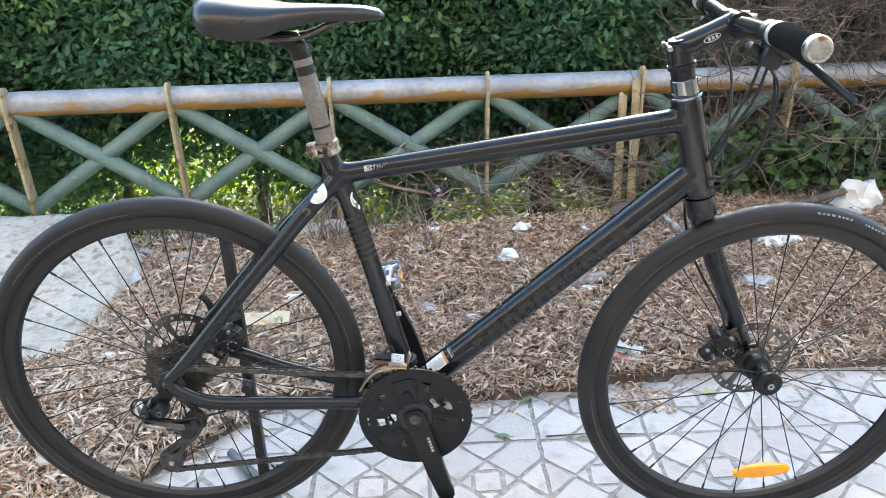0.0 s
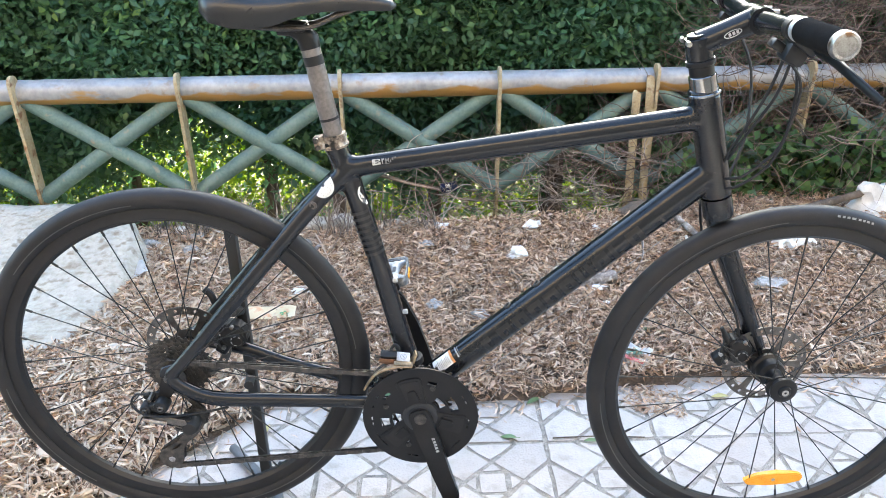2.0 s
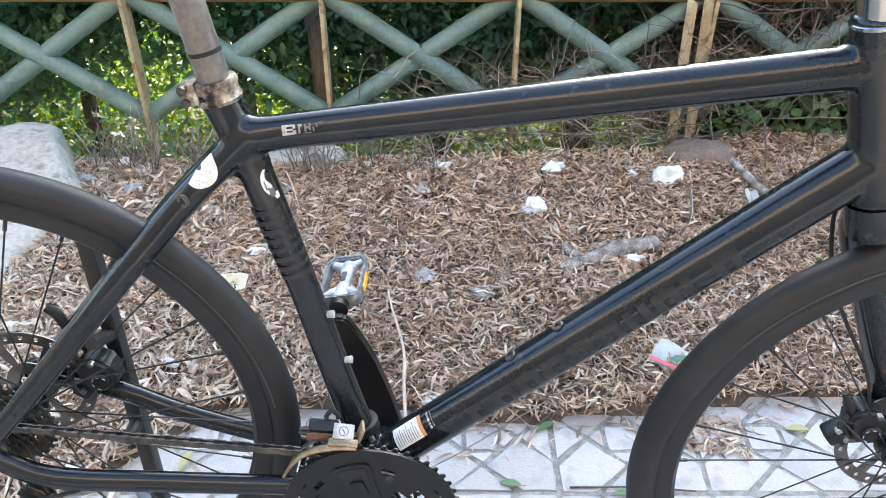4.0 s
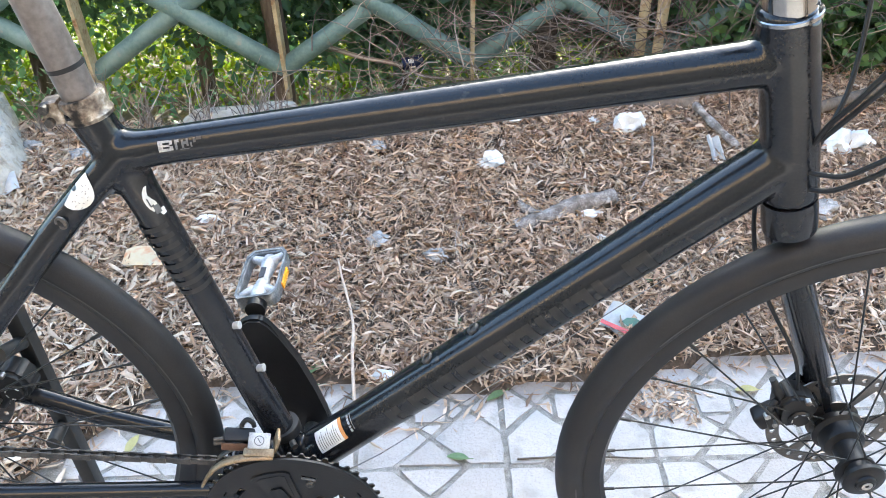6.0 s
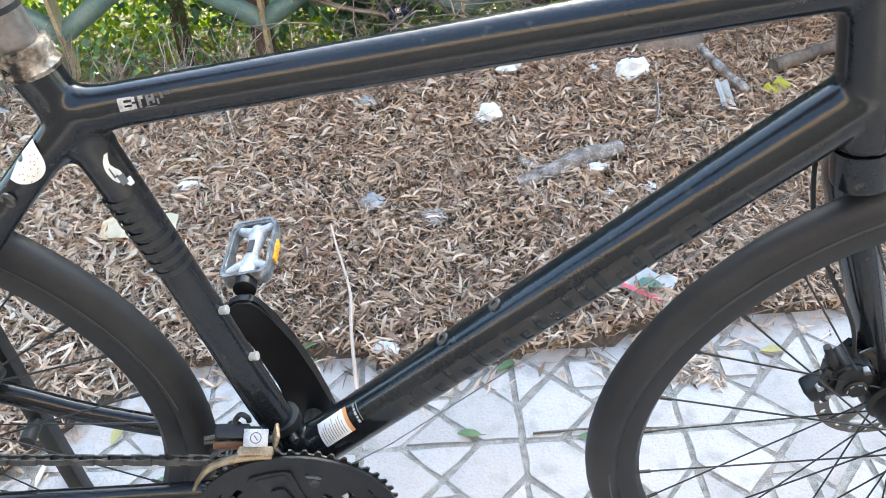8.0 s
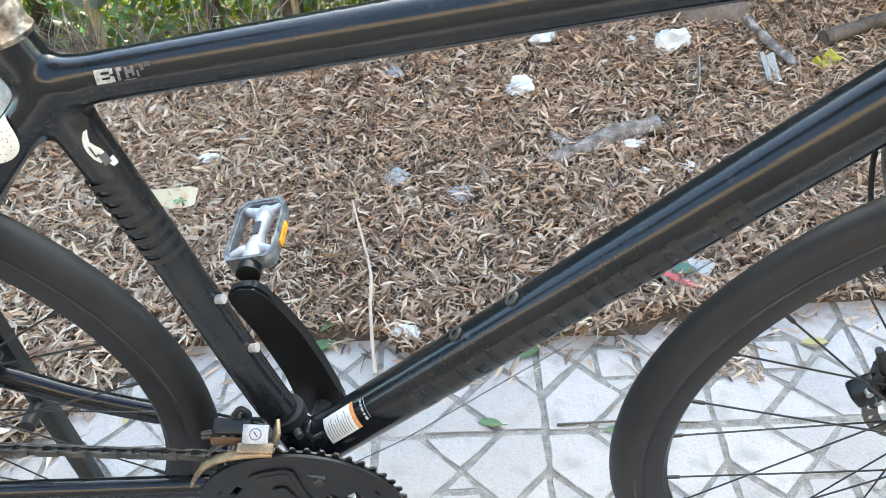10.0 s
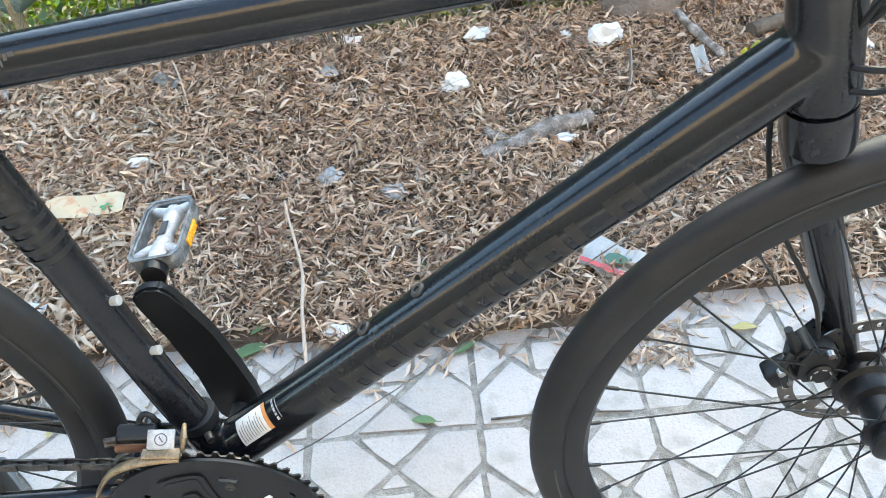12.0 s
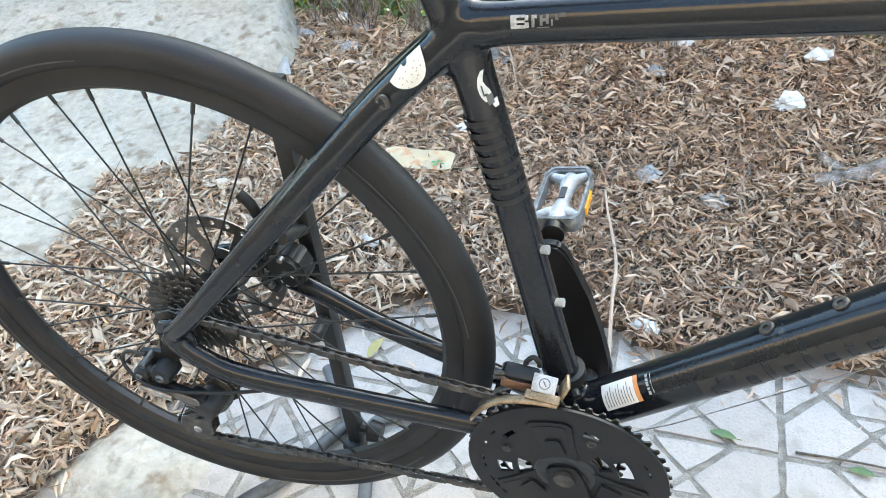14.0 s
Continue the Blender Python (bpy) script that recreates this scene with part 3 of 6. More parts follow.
for s in (-1, 1):
    STAY = [(0.0, s * 0.066, 0.006), (0.03, s * 0.066, 0.036), (0.15, s * 0.056, 0.185), (0.2, s * 0.044, 0.247), (0.255, s * 0.024, 0.312), (0.328, s * 0.006, 0.389)]
    stay_line, stay_radii = frame_tube(STAY, [0.0105, 0.0115, 0.0125, 0.013, 0.0135, 0.014], 1.1)
frame_tube([(-0.004, -0.067, 0.006), (0.02, -0.067, -0.018), (0.075, -0.064, -0.043), (0.2, -0.055, -0.049), (0.345, -0.042, -0.057), (BBX - 0.02, -0.03, BBZ)], [0.0105, 0.012, 0.0125, 0.012, 0.0115, 0.0115], 1.15)
frame_tube([(-0.004, 0.067, 0.006), (0.03, 0.067, -0.004), (0.1, 0.066, -0.018), (0.2, 0.055, -0.046), (0.345, 0.042, -0.072), (BBX - 0.02, 0.03, BBZ - 0.003)], [0.0105, 0.012, 0.0125, 0.012, 0.0115, 0.0115], 1.15)
lathe(frame_bm, [(0.001, -0.0362), (0.018, -0.036), (0.022, -0.034), (0.022, 0.034), (0.018, 0.036), (0.001, 0.0362)], pose(BBX, 0, BBZ), 32)
for y in (-0.04, 0.04):
    frame_tube([(0.235, 0, 0.288), (0.235, y * 0.5, 0.288), (0.235, y, 0.288)], [0.007, 0.007, 0.007])
# gussets under the top tube at the seat cluster and between the stays and seat tube
tube(frame_bm, [(0.305, 0, 0.36), (0.317, 0, 0.382), (0.35, 0, 0.385)], [0.0175, 0.021, 0.0175], 20)
box(frame_bm, (0.05, 0.02, 0.03), pose(0.314, 0, 0.358, 0, -20, 0))
bmesh.ops.remove_doubles(frame_bm, verts=frame_bm.verts, dist=0.00001)
weld = part("frame", frame_bm, M_FRAME, bike, "matte black welded alloy frame")
mod = weld.modifiers.new("weld", "REMESH")
mod.mode = "VOXEL"
mod.voxel_size = 0.0023
mod.use_smooth_shade = True
mod = weld.modifiers.new("fillet", "SMOOTH")
mod.factor = 0.5
mod.iterations = 22


def wheel(name, x, spokes, hub_w, drive):
    w = empty(name)
    w.parent = bike
    w.location = (x, 0, 0)
    bm = B()
    prof = [(TR - TW + TW * math.cos(a), TW * math.sin(a)) for a in (2 * math.pi * k / 20 for k in range(20))]
    lathe(bm, prof, sides=96, closed=True)
    part("tyre", bm, M_TYRE, w, "smooth black slick tyre")
    bm = B()
    ro = TR - 2 * TW + 0.004
    lathe(bm, [(ro, -0.011), (ro - 0.004, -0.0125), (ro - 0.02, -0.0105), (ro - 0.026, -0.004), (ro - 0.026, 0.004), (ro - 0.02, 0.0105), (ro - 0.004, 0.0125), (ro, 0.011)], sides=96, closed=True)
    part("rim", bm, M_RIM, w)
    ri = ro - 0.025
    bm = B()
    lathe(bm, [(0.006, -hub_w), (0.009, -hub_w), (0.011, -hub_w + 0.012), (0.024, -hub_w + 0.02), (0.024, -hub_w + 0.024), (0.014, -hub_w + 0.03), (0.013, hub_w - 0.03), (0.026, hub_w - 0.024), (0.026, hub_w - 0.02), (0.011, hub_w - 0.012), (0.009, hub_w), (0.006, hub_w)], sides=32)
    part("hub", bm, M_BLACK, w)
    for k in range(spokes):
        a = 2 * math.pi * k / spokes
        side = -1 if k % 2 else 1
        off = (0.42 if (k // 2) % 2 else -0.42) * 1.6
        bm = B()
        h = Vector((0.0235 * math.cos(a + off), side * (hub_w - 0.022), 0.0235 * math.sin(a + off)))
        r = Vector((ri * math.cos(a), side * 0.003, ri * math.sin(a)))
        d = (r - h)
        tube(bm, [h, h + d * 0.95, h + d * 0.951, r], [0.0011, 0.0011, 0.0022, 0.0022], 6)
        part("spoke", bm, M_SPOKE, w)
    return w


front_wheel = wheel("front_wheel", WB, 28, 0.05, False)
rear_wheel = wheel("rear_wheel", 0.0, 32, 0.05, True)
front_wheel.location = (1.0991, 0, -0.0108)
front_wheel.rotation_euler = (0, 0, radians(2.2))
rear_wheel.location = (0.0026, 0, -0.0135)
rear_wheel.rotation_euler = (0, 0, radians(2.5))


def plate(bm, outline, holes, y0, y1, m=None):
    """A flat plate in x and z with holes, between y0 and y1."""
    m = m or Matrix()
    loops = []
    for loop in (outline, *holes):
        vs = [bm.verts.new(m @ Vector((x, y0, z))) for x, z in loop]
        loops.append([bm.edges.new((vs[k], vs[(k + 1) % len(vs)])) for k in range(len(vs))])
    g = bmesh.ops.triangle_fill(bm, use_beauty=True, edges=[e for lp in loops for e in lp])
    fs = [f for f in g["geom"] if isinstance(f, bmesh.types.BMFace)]
    ex = bmesh.ops.extrude_face_region(bm, geom=fs)
    vs = [v for v in ex["geom"] if isinstance(v, bmesh.types.BMVert)]
    bmesh.ops.translate(bm, verts=vs, vec=(m.to_3x3() @ Vector((0, y1 - y0, 0))))
    return bm


def circle(r, n=48, cx=0.0, cz=0.0, phase=0.0):
    return [(cx + r * math.cos(phase + 2 * math.pi * k / n), cz + r * math.sin(phase + 2 * math.pi * k / n)) for k in range(n)]


def toothed(r, teeth, deep=0.005):
    out = []
    for k in range(teeth):
        for f, d in ((-0.3, -deep), (-0.12, 0.0), (0.12, 0.0), (0.3, -deep)):
            a = 2 * math.pi * (k + f) / teeth
            out.append(((r + d) * math.cos(a), (r + d) * math.sin(a)))
    return out


def arc_slot(r0, r1, a0, a1, n=6):
    return [(r0 * math.cos(a0 + (a1 - a0) * k / n), r0 * math.sin(a0 + (a1 - a0) * k / n)) for k in range(n + 1)] + [(r1 * math.cos(a1 - (a1 - a0) * k / n), r1 * math.sin(a1 - (a1 - a0) * k / n)) for k in range(n + 1)]


def tube_patch(bm, p0, p1, r0, r1, s0, s1, a0, a1, lift=0.0006, n=8, shape=None, oval=1.0):
    """A skin on a straight tube from p0 to p1: s0 to s1 along it in metres, a0 to a1 degrees round it (0 faces -y, 90 faces up)."""
    p0, p1 = Vector(p0), Vector(p1)
    d = (p1 - p0)
    L = d.length
    d.normalize()
    side = Vector((0, -1, 0))
    upv = side.cross(d) if side.cross(d).z > 0 else d.cross(side)
    rows = []
    ns = 6
    for j in range(ns + 1):
        s = s0 + (s1 - s0) * j / ns
        r = r0 + (r1 - r0) * s / L + lift
        lo, hi = (a0, a1) if shape is None else shape(j / ns)
        row = []
        for k in range(n + 1):
            a = radians(lo + (hi - lo) * k / n)
            row.append(bm.verts.new(p0 + d * s + (side * math.cos(a) * oval + upv * math.sin(a)) * r))
        rows.append(row)
    for a, b in zip(rows, rows[1:]):
        for k in range(n):
            bm.faces.new((a[k], a[k + 1], b[k + 1], b[k]))
    return bm


def ring_patch(bm, a0, a1, t0, t1, lift=0.0005, n=12):
    """A skin on a tyre: wheel angle a0 to a1, and t0 to t1 degrees round the tyre's section (0 outwards, 90 to -y)."""
    rows = []
    for j in range(n + 1):
        a = radians(a0 + (a1 - a0) * j / n)
        row = []
        for k in range(4):
            t = radians(t0 + (t1 - t0) * k / 3)
            rr = TR - TW + (TW + lift) * math.cos(t)
            row.append(bm.verts.new((rr * math.cos(a), -(TW + lift) * math.sin(t), rr * math.sin(a))))
        rows.append(row)
    for a, b in zip(rows, rows[1:]):
        for k in range(3):
            bm.faces.new((a[k], a[k + 1], b[k + 1], b[k]))
    return bm


# wheel markings
for w, start in ((front_wheel, 84.0), (rear_wheel, -66.0)):
    a = start
    for width in (1.5, 1.4, 1.5, 2.0, 1.4, 1.2, 1.5, 1.2, -4.0, 0.9, 1.3, 1.5, 1.0, 1.5, 1.3):
        if width > 0:
            bm = B()
            ring_patch(bm, a, a - width * 0.62, 60, 71, n=2)
            part("tyre_print", bm, M_TYRE_MARK, w, "pale grey maker's print as plain marks")
        a -= abs(width)
    for k in range(3 if w is rear_wheel else 0):
        bm = B()
        ring_patch(bm, 168 + k * 1.1, 168.6 + k * 1.1, 62, 86, n=2)
        part("tyre_print", bm, M_TYRE_MARK, w, "pale dash on the tyre wall")
    for a in (98, 188, 278, 8):
        bm = B()
        ring_patch(bm, a, a + 46, 100, 106, n=16)
        part("reflective_stripe", bm, M_TYRE_STRIPE, w, "thin grey reflective tyre stripe")


def rotor(w, y, r=0.08):
    holes = [circle(0.0035, 8, (r - 0.008) * math.cos(a), (r - 0.008) * math.sin(a)) for a in (2 * math.pi * k / 24 for k in range(24))]
    holes += [arc_slot(0.032, r - 0.016, 2 * math.pi * k / 6 + 0.12, 2 * math.pi * (k + 1) / 6 - 0.12, 5) for k in range(6)]
    holes.append(circle(0.016, 24))
    bm = B()
    plate(bm, circle(r, 72), holes, y - 0.001, y + 0.001)
    part("brake_rotor", bm, M_ROTOR, w, "drilled steel brake disc", smooth=False)


rotor(front_wheel, 0.043, 0.08)
rotor(rear_wheel, 0.052, 0.08)

# front hub: a wide cap on the open side
bm = B()
lathe(bm, [(0.006, -0.055), (0.008, -0.0555), (0.011, -0.054), (0.012, -0.051), (0.0215, -0.0505), (0.0245, -0.048), (0.0245, -0.043), (0.018, -0.04), (0.0165, -0.033), (0.0165, 0.0), (0.024, 0.004), (0.026, 0.009), (0.026, 0.02), (0.031, 0.024), (0.031, 0.03), (0.018, 0.036), (0.018, 0.05)], sides=40)
part("hub_cap", bm, M_BLACK, front_wheel, "wide black hub shell and end cap")
bm = B()
lathe(bm, [(0.0025, -0.0562), (0.0062, -0.0564), (0.0062, -0.0555), (0.0025, -0.0555)], sides=20, closed=True)
part("axle_ring", bm, M_STEEL, front_wheel, "small steel axle ring")
bm = B()
out = [(-0.058, 0.0), (-0.05, -0.011), (-0.01, -0.014), (0.03, -0.013), (0.056, -0.009), (0.06, 0.002), (0.05, 0.009), (0.01, 0.014), (-0.03, 0.012)]
prism(bm, out, -0.012, 0.0)
bmesh.ops.bevel(bm, geom=[e for e in bm.edges], offset=0.002, segments=2, affect="EDGES")
refl = part("spoke_reflector", bm, M_ORANGE, front_wheel, "amber wheel reflector")
refl.matrix_local = pose(0.043, 0, -0.229, 0, -5, 0)
bm = B()
lathe(bm, [(0.0, -0.014), (0.0035, -0.0135), (0.0035, -0.011)], sides=10)
part("screw", bm, M_STEEL, refl)

# cassette
for k, (r, teeth) in enumerate(((0.028, 13), (0.033, 15), (0.038, 17), (0.043, 20), (0.049, 23), (0.055, 26), (0.0615, 30))):
    bm = B()
    holes = [arc_slot(r * 0.55, r * 0.8, 2 * math.pi * j / 5 + 0.2, 2 * math.pi * (j + 1) / 5 - 0.2, 3) for j in range(5)] if r > 0.04 else []
    plate(bm, toothed(r, teeth, 0.0045), holes, -0.051 + 0.0045 * k, -0.0495 + 0.0045 * k)
    part("sprocket", bm, M_DARKSTEEL, rear_wheel, "", smooth=False)
bm = B()
lathe(bm, [(0.008, -0.056), (0.016, -0.055), (0.017, -0.05), (0.02, -0.045), (0.02, -0.018)], sides=24)
part("freehub", bm, M_DARKSTEEL, rear_wheel)

# hub parts sit on the axle line
for w, rise in ((front_wheel, 0.006), (rear_wheel, 0.0115)):
    for ob in w.children:
        if ob.name.split(".")[0] in ("brake_rotor", "rotor", "rotor_spider", "sprocket", "freehub", "hub_cap", "axle_ring"):
            ob.location.z += rise

# dropouts and axle ends
for s in (-1, 1):
    bm = B()
    prism(bm, [(-0.018, 0.004), (-0.012, 0.02), (0.004, 0.026), (0.022, 0.022), (0.03, 0.004), (0.028, -0.02), (0.012, -0.026), (-0.008, -0.02)], s * 0.061, s * 0.068)
    bmesh.ops.bevel(bm, geom=[e for e in bm.edges], offset=0.0015, segments=1, affect="EDGES")
    part("dropout", bm, M_FRAME, bike)
    bm = B()
    lathe(bm, [(0.004, s * 0.067), (0.0085, s * 0.068), (0.0085, s * 0.074), (0.005, s * 0.077)], sides=16)
    part("axle_nut", bm, M_DARKSTEEL, bike)

tube_part("chainstay_bridge", [(0.36, -0.045, -0.057), (0.36, 0.045, -0.057)], 0.009)
for s0, k in ((0.17, 0), (0.235, 1)):
    d = Vector((0.454, 0, 0.425)).normalized()
    c = Vector((0.448, 0, -0.0457)) + d * (0.228 if k == 0 else 0.294)
    nrm = Vector((-d.z, 0, d.x))
    bm = B()
    m = Matrix.Translation(c + nrm * 0.0252) @ Vector((0, 1, 0)).rotation_difference(nrm).to_matrix().to_4x4()
    lathe(bm, [(0.003, 0.0), (0.003, 0.002), (0.0058, 0.0022), (0.0072, 0.001), (0.0072, -0.001)], m, 18)
    part("bottle_boss", bm, M_DARKSTEEL, bike, "worn threaded bottle boss")
for x, z in ((0.379, 0.174), (0.3975, 0.1115)):
    bm = B()
    m = Matrix.Translation((x + 0.012, -0.004, z)) @ Vector((0, 1, 0)).rotation_difference(Vector((0.95, -0.1, 0.25)).normalized()).to_matrix().to_4x4()
    lathe(bm, [(0.004, 0.0), (0.004, 0.006), (0.0044, 0.0065), (0.0044, 0.0095), (0.002, 0.0098)], m, 14)
    part("bottle_bolt", bm, M_ALU, bike, "bright steel bottle cage bolt")

# decals, as plain blocks
D0, D1 = (0.448, 0, -0.0457), (0.9039, 0, 0.3793)
s = 0.15
for k in range(10):
    bm = B()
    w, lo, hi = 0.0285, -46, 26
    tube_patch(bm, D0, D1, 0.0256, 0.0256, s, s + w * 0.34, lo, hi, 0.0003)
    tube_patch(bm, D0, D1, 0.0256, 0.0256, s + w * 0.34, s + w * 0.66, lo, lo + 22, 0.0003)
    if k not in (6, 8):
        tube_patch(bm, D0, D1, 0.0256, 0.0256, s + w * 0.34, s + w * 0.66, hi - 22, hi, 0.0003)
    if k not in (0, 8):
        tube_patch(bm, D0, D1, 0.0256, 0.0256, s + w * 0.66, s + w, lo + (14 if k % 3 == 1 else 0), hi, 0.0003)
    bmesh.ops.remove_doubles(bm, verts=bm.verts, dist=0.0002)
    part("down_tube_mark", bm, M_DECAL, bike, "faint dark grey block mark on the down tube" if k == 0 else "")
    s += 0.0352
bm = B()
tube_patch(bm, D0, D1, 0.0256, 0.0256, 0.048, 0.086, 20, 80)
label = part("warning_label", bm, M_WHITE, bike, "white and orange paper label")
bm = B()
for k in range(10):
    tube_patch(bm, D0, D1, 0.0256, 0.0256, 0.0515 + 0.0033 * k, 0.0523 + 0.0033 * k, 26, 64 + 7 * ((k * 7) % 3 - 1), 0.001)
part("print_line", bm, M_STANDGREY, label)
bm = B()
tube_patch(bm, D0, D1, 0.0256, 0.0256, 0.0862, 0.0912, 20, 80)
part("orange_stripe", bm, M_ORANGE_STRIPE, label)
bm = B()
for a0, a1 in ((20, 28), (31, 36), (39, 48), (50, 56), (58, 66)):
    tube_patch(bm, D0, D1, 0.0256, 0.0256, 0.1, 0.103, a0 + 8, a1 + 8)
tube_patch(bm, D0, D1, 0.0256, 0.0256, 0.1055, 0.1063, 30, 74)
part("small_print", bm, M_WORNWHITE, label)
T0, T1 = (0.30, 0, 0.377), (0.87, 0, 0.4785)
for glyph in (((0.062, 0.0665, 8, 40), (0.0662, 0.0727, 8, 16), (0.0662, 0.0727, 21, 27), (0.0662, 0.0727, 33, 40), (0.0725, 0.0755, 9, 22), (0.0725, 0.0752, 26, 38)), ((0.0775, 0.0797, 10, 38), (0.0795, 0.0815, 30, 38))):
    bm = B()
    for s0, s1, a0, a1 in glyph:
        tube_patch(bm, T0, T1, 0.0168, 0.0181, s0, s1, a0, a1)
    part("worn_letter", bm, M_WORNWHITE, bike, "white letter of a half torn shop sticker")
bm = B()
for s0, s1, a0, a1 in ((0.0835, 0.0855, 12, 36), (0.0855, 0.088, 22, 30), (0.088, 0.09, 16, 38), (0.0915, 0.093, 12, 26), (0.0945, 0.097, 24, 38), (0.0975, 0.102, 30, 40), (0.0815, 0.0905, 8, 10)):
    tube_patch(bm, T0, T1, 0.0168, 0.0181, s0, s1, a0, a1)
part("sticker_remains", bm, M_STANDGREY, bike, "grey rubbed-off remains of a sticker")
from mathutils.bvhtree import BVHTree
# round price sticker folded over the stay's upper edge
stay_bm = B()
tube(stay_bm, [(p.x, -abs(p.y), p.z) for p in stay_line], stay_radii, 28, oval=1.14, up=(0, 1, 0))
stay_tree = BVHTree.FromBMesh(stay_bm)
stay_bm.free()


def on_stay(x, z, lift):
    hit, nor, _, _ = stay_tree.ray_cast(Vector((x, -0.3, z)), Vector((0, 1, 0)))
    if hit is None:
        hit, nor, _, _ = stay_tree.find_nearest(Vector((x, -0.06, z)))
        return hit + nor * lift
    return hit + Vector((0, -1, 0)) * lift


def stay_patch(bm, cx, cz, points, lift):
    rows = [[on_stay(cx + x * 0.61 - z * 0.79, cz + x * 0.79 + z * 0.61, lift) for x, z in row] for row in points]
    rows = [[None if p is None else bm.verts.new(p) for p in row] for row in rows]
    for a, b in zip(rows, rows[1:]):
        for k in range(len(a) - 1):
            q = (a[k], a[k + 1], b[k + 1], b[k])
            if all(q) and len(set(q)) == 4:
                bm.faces.new(q)


EX, EZ = 0.264, 0.3245
EYE_Y = on_stay(EX, EZ, 0.0003).y
bm = B()
lathe(bm, [(0.004, 0.0006), (0.0045, -0.0008), (0.0065, -0.0012), (0.0065, 0.001)], pose(EX, EYE_Y, EZ, 0, 0, -14), 20)
part("stay_eyelet", bm, M_ROTOR, bike, "worn steel threaded eyelet")
PCX, PCZ = 0.2835, 0.3535
bm = B()
stay_patch(bm, PCX, PCZ, [[(0.0185 * r / 6 * math.cos(radians(8 + 12.2 * k)), 0.006 - 0.021 * r / 6 * math.sin(radians(6 + 12 * k))) for k in range(15)] for r in range(1, 7)], 0.0011)
price = part("price_sticker", bm, M_WHITE, bike, "round white sticker with hand-drawn marks")
bm = B()
for k in range(16):
    x, z = -0.011 + 0.0044 * (k % 6), -0.002 - 0.0042 * (k // 6)
    w, h = ((0.0018, 0.0005), (0.0005, 0.0016), (0.0012, 0.0005))[k * 7 % 3]
    x, z = x + 0.0015 * math.sin(k * 5.0), z + 0.0012 * math.cos(k * 3.0)
    stay_patch(bm, PCX, PCZ, [[(x, z), (x + w, z)], [(x, z + h), (x + w, z + h)]], 0.0016)
part("ink_mark", bm, M_INK, price)
# size sticker and bands on the seat tube
C0, C1 = (0.3652, 0, 0.216), (0.3165, 0, 0.372)
bm = B()
tube_patch(bm, C0, C1, 0.0172, 0.0182, 0.111, 0.137, -34, 34, 0.0008, 8, lambda u: (48 - 22 * math.sqrt(max(0.03, 1 - (1.9 * u - 0.85) ** 2)), 50 + 7 * math.sin(u * 7)))
tube_patch(bm, C0, C1, 0.0172, 0.0182, 0.1035, 0.1105, 24, 62, 0.0008, 8, lambda u: (56 - 10 * u, 70))
size_label = part("size_sticker", bm, M_WHITE, bike, "torn white size sticker with the letter L")
bm = B()
tube_patch(bm, C0, C1, 0.0172, 0.0182, 0.1165, 0.126, 34, 37.5, 0.0014)
tube_patch(bm, C0, C1, 0.0172, 0.0182, 0.1165, 0.118, 34, 45, 0.0014)
part("letter", bm, M_INK, size_label)
bm = B()
tube_patch(bm, C0, C1, 0.0172, 0.0182, 0.1075, 0.1165, 40, 58, 0.0011)
part("torn_backing", bm, M_STANDGREY, size_label, "grey torn backing of the sticker")
for k in range(8):
    bm = B()
    tube_patch(bm, C0, C1, 0.0172, 0.0182, 0.012 + 0.0112 * k, 0.0175 + 0.0112 * k, -100, 100, 0.0004, 12)
    part("seat_tube_band", bm, M_DECAL, bike, "dark grey band round the seat tube")
bm = B()
tube_patch(bm, (0.447, 0, -0.071), (0.403, 0, 0.081), 0.0198, 0.0183, 0.105, 0.15, -125, -75, 0.0006)
part("green_strip", bm, M_GREENINK, bike, "thin green strip low behind the seat tube")

# seat post, clamp, saddle
tube_part("seat_post", [(0.303, 0, 0.405), (0.2635, 0, 0.578)], 0.0153, M_POST, "bronze seat post")
tube_part("post_tape", [(0.2705, 0, 0.548), (0.2672, 0, 0.562)], 0.0157, M_PLASTIC, "black tape band")
tube_part("post_tape", [(0.2905, 0, 0.4605), (0.2895, 0, 0.4645)], 0.0157, M_PLASTIC, "dark score line")
bm = B()
ax = Vector((0.296 - 0.2895, 0, 0.425 - 0.4525)).normalized()
m = Matrix.Translation((0.2985, 0, 0.4255)) @ Vector((0, 1, 0)).rotation_difference(-ax).to_matrix().to_4x4()
lathe(bm, [(0.0165, -0.011), (0.0205, -0.0105), (0.0215, -0.007), (0.0198, -0.0035), (0.0198, 0.0035), (0.0213, 0.007), (0.02, 0.0115), (0.0165, 0.0115)], m, 28)
clamp = part("seat_clamp", bm, M_SCUFFED, bike, "scuffed metal seat clamp")
bm = B()
box(bm, (0.018, 0.02, 0.022), pose(0.2745, -0.006, 0.4235, 0, -14, 0), 0.003)
part("clamp_lug", bm, M_SCUFFED, clamp)
for dz in (-0.006, 0.006):
    bm = B()
    lathe(bm, [(0.002, -0.021), (0.0042, -0.0205), (0.0042, -0.014)], pose(0.2715 - dz * 0.2, 0, 0.4235 + dz), 12)
    part("clamp_bolt", bm, M_DARKSTEEL, clamp)
bm = B()
tube(bm, [(0.2645, 0, 0.573), (0.2615, 0, 0.586), (0.253, 0, 0.597), (0.236, 0, 0.602), (0.215, 0, 0.6)], [0.016, 0.0175, 0.016, 0.012, 0.009], 18)
box(bm, (0.05, 0.044, 0.012), pose(0.235, 0, 0.606), 0.003)
part("post_head", bm, M_BLACK, bike, "black seat post head")

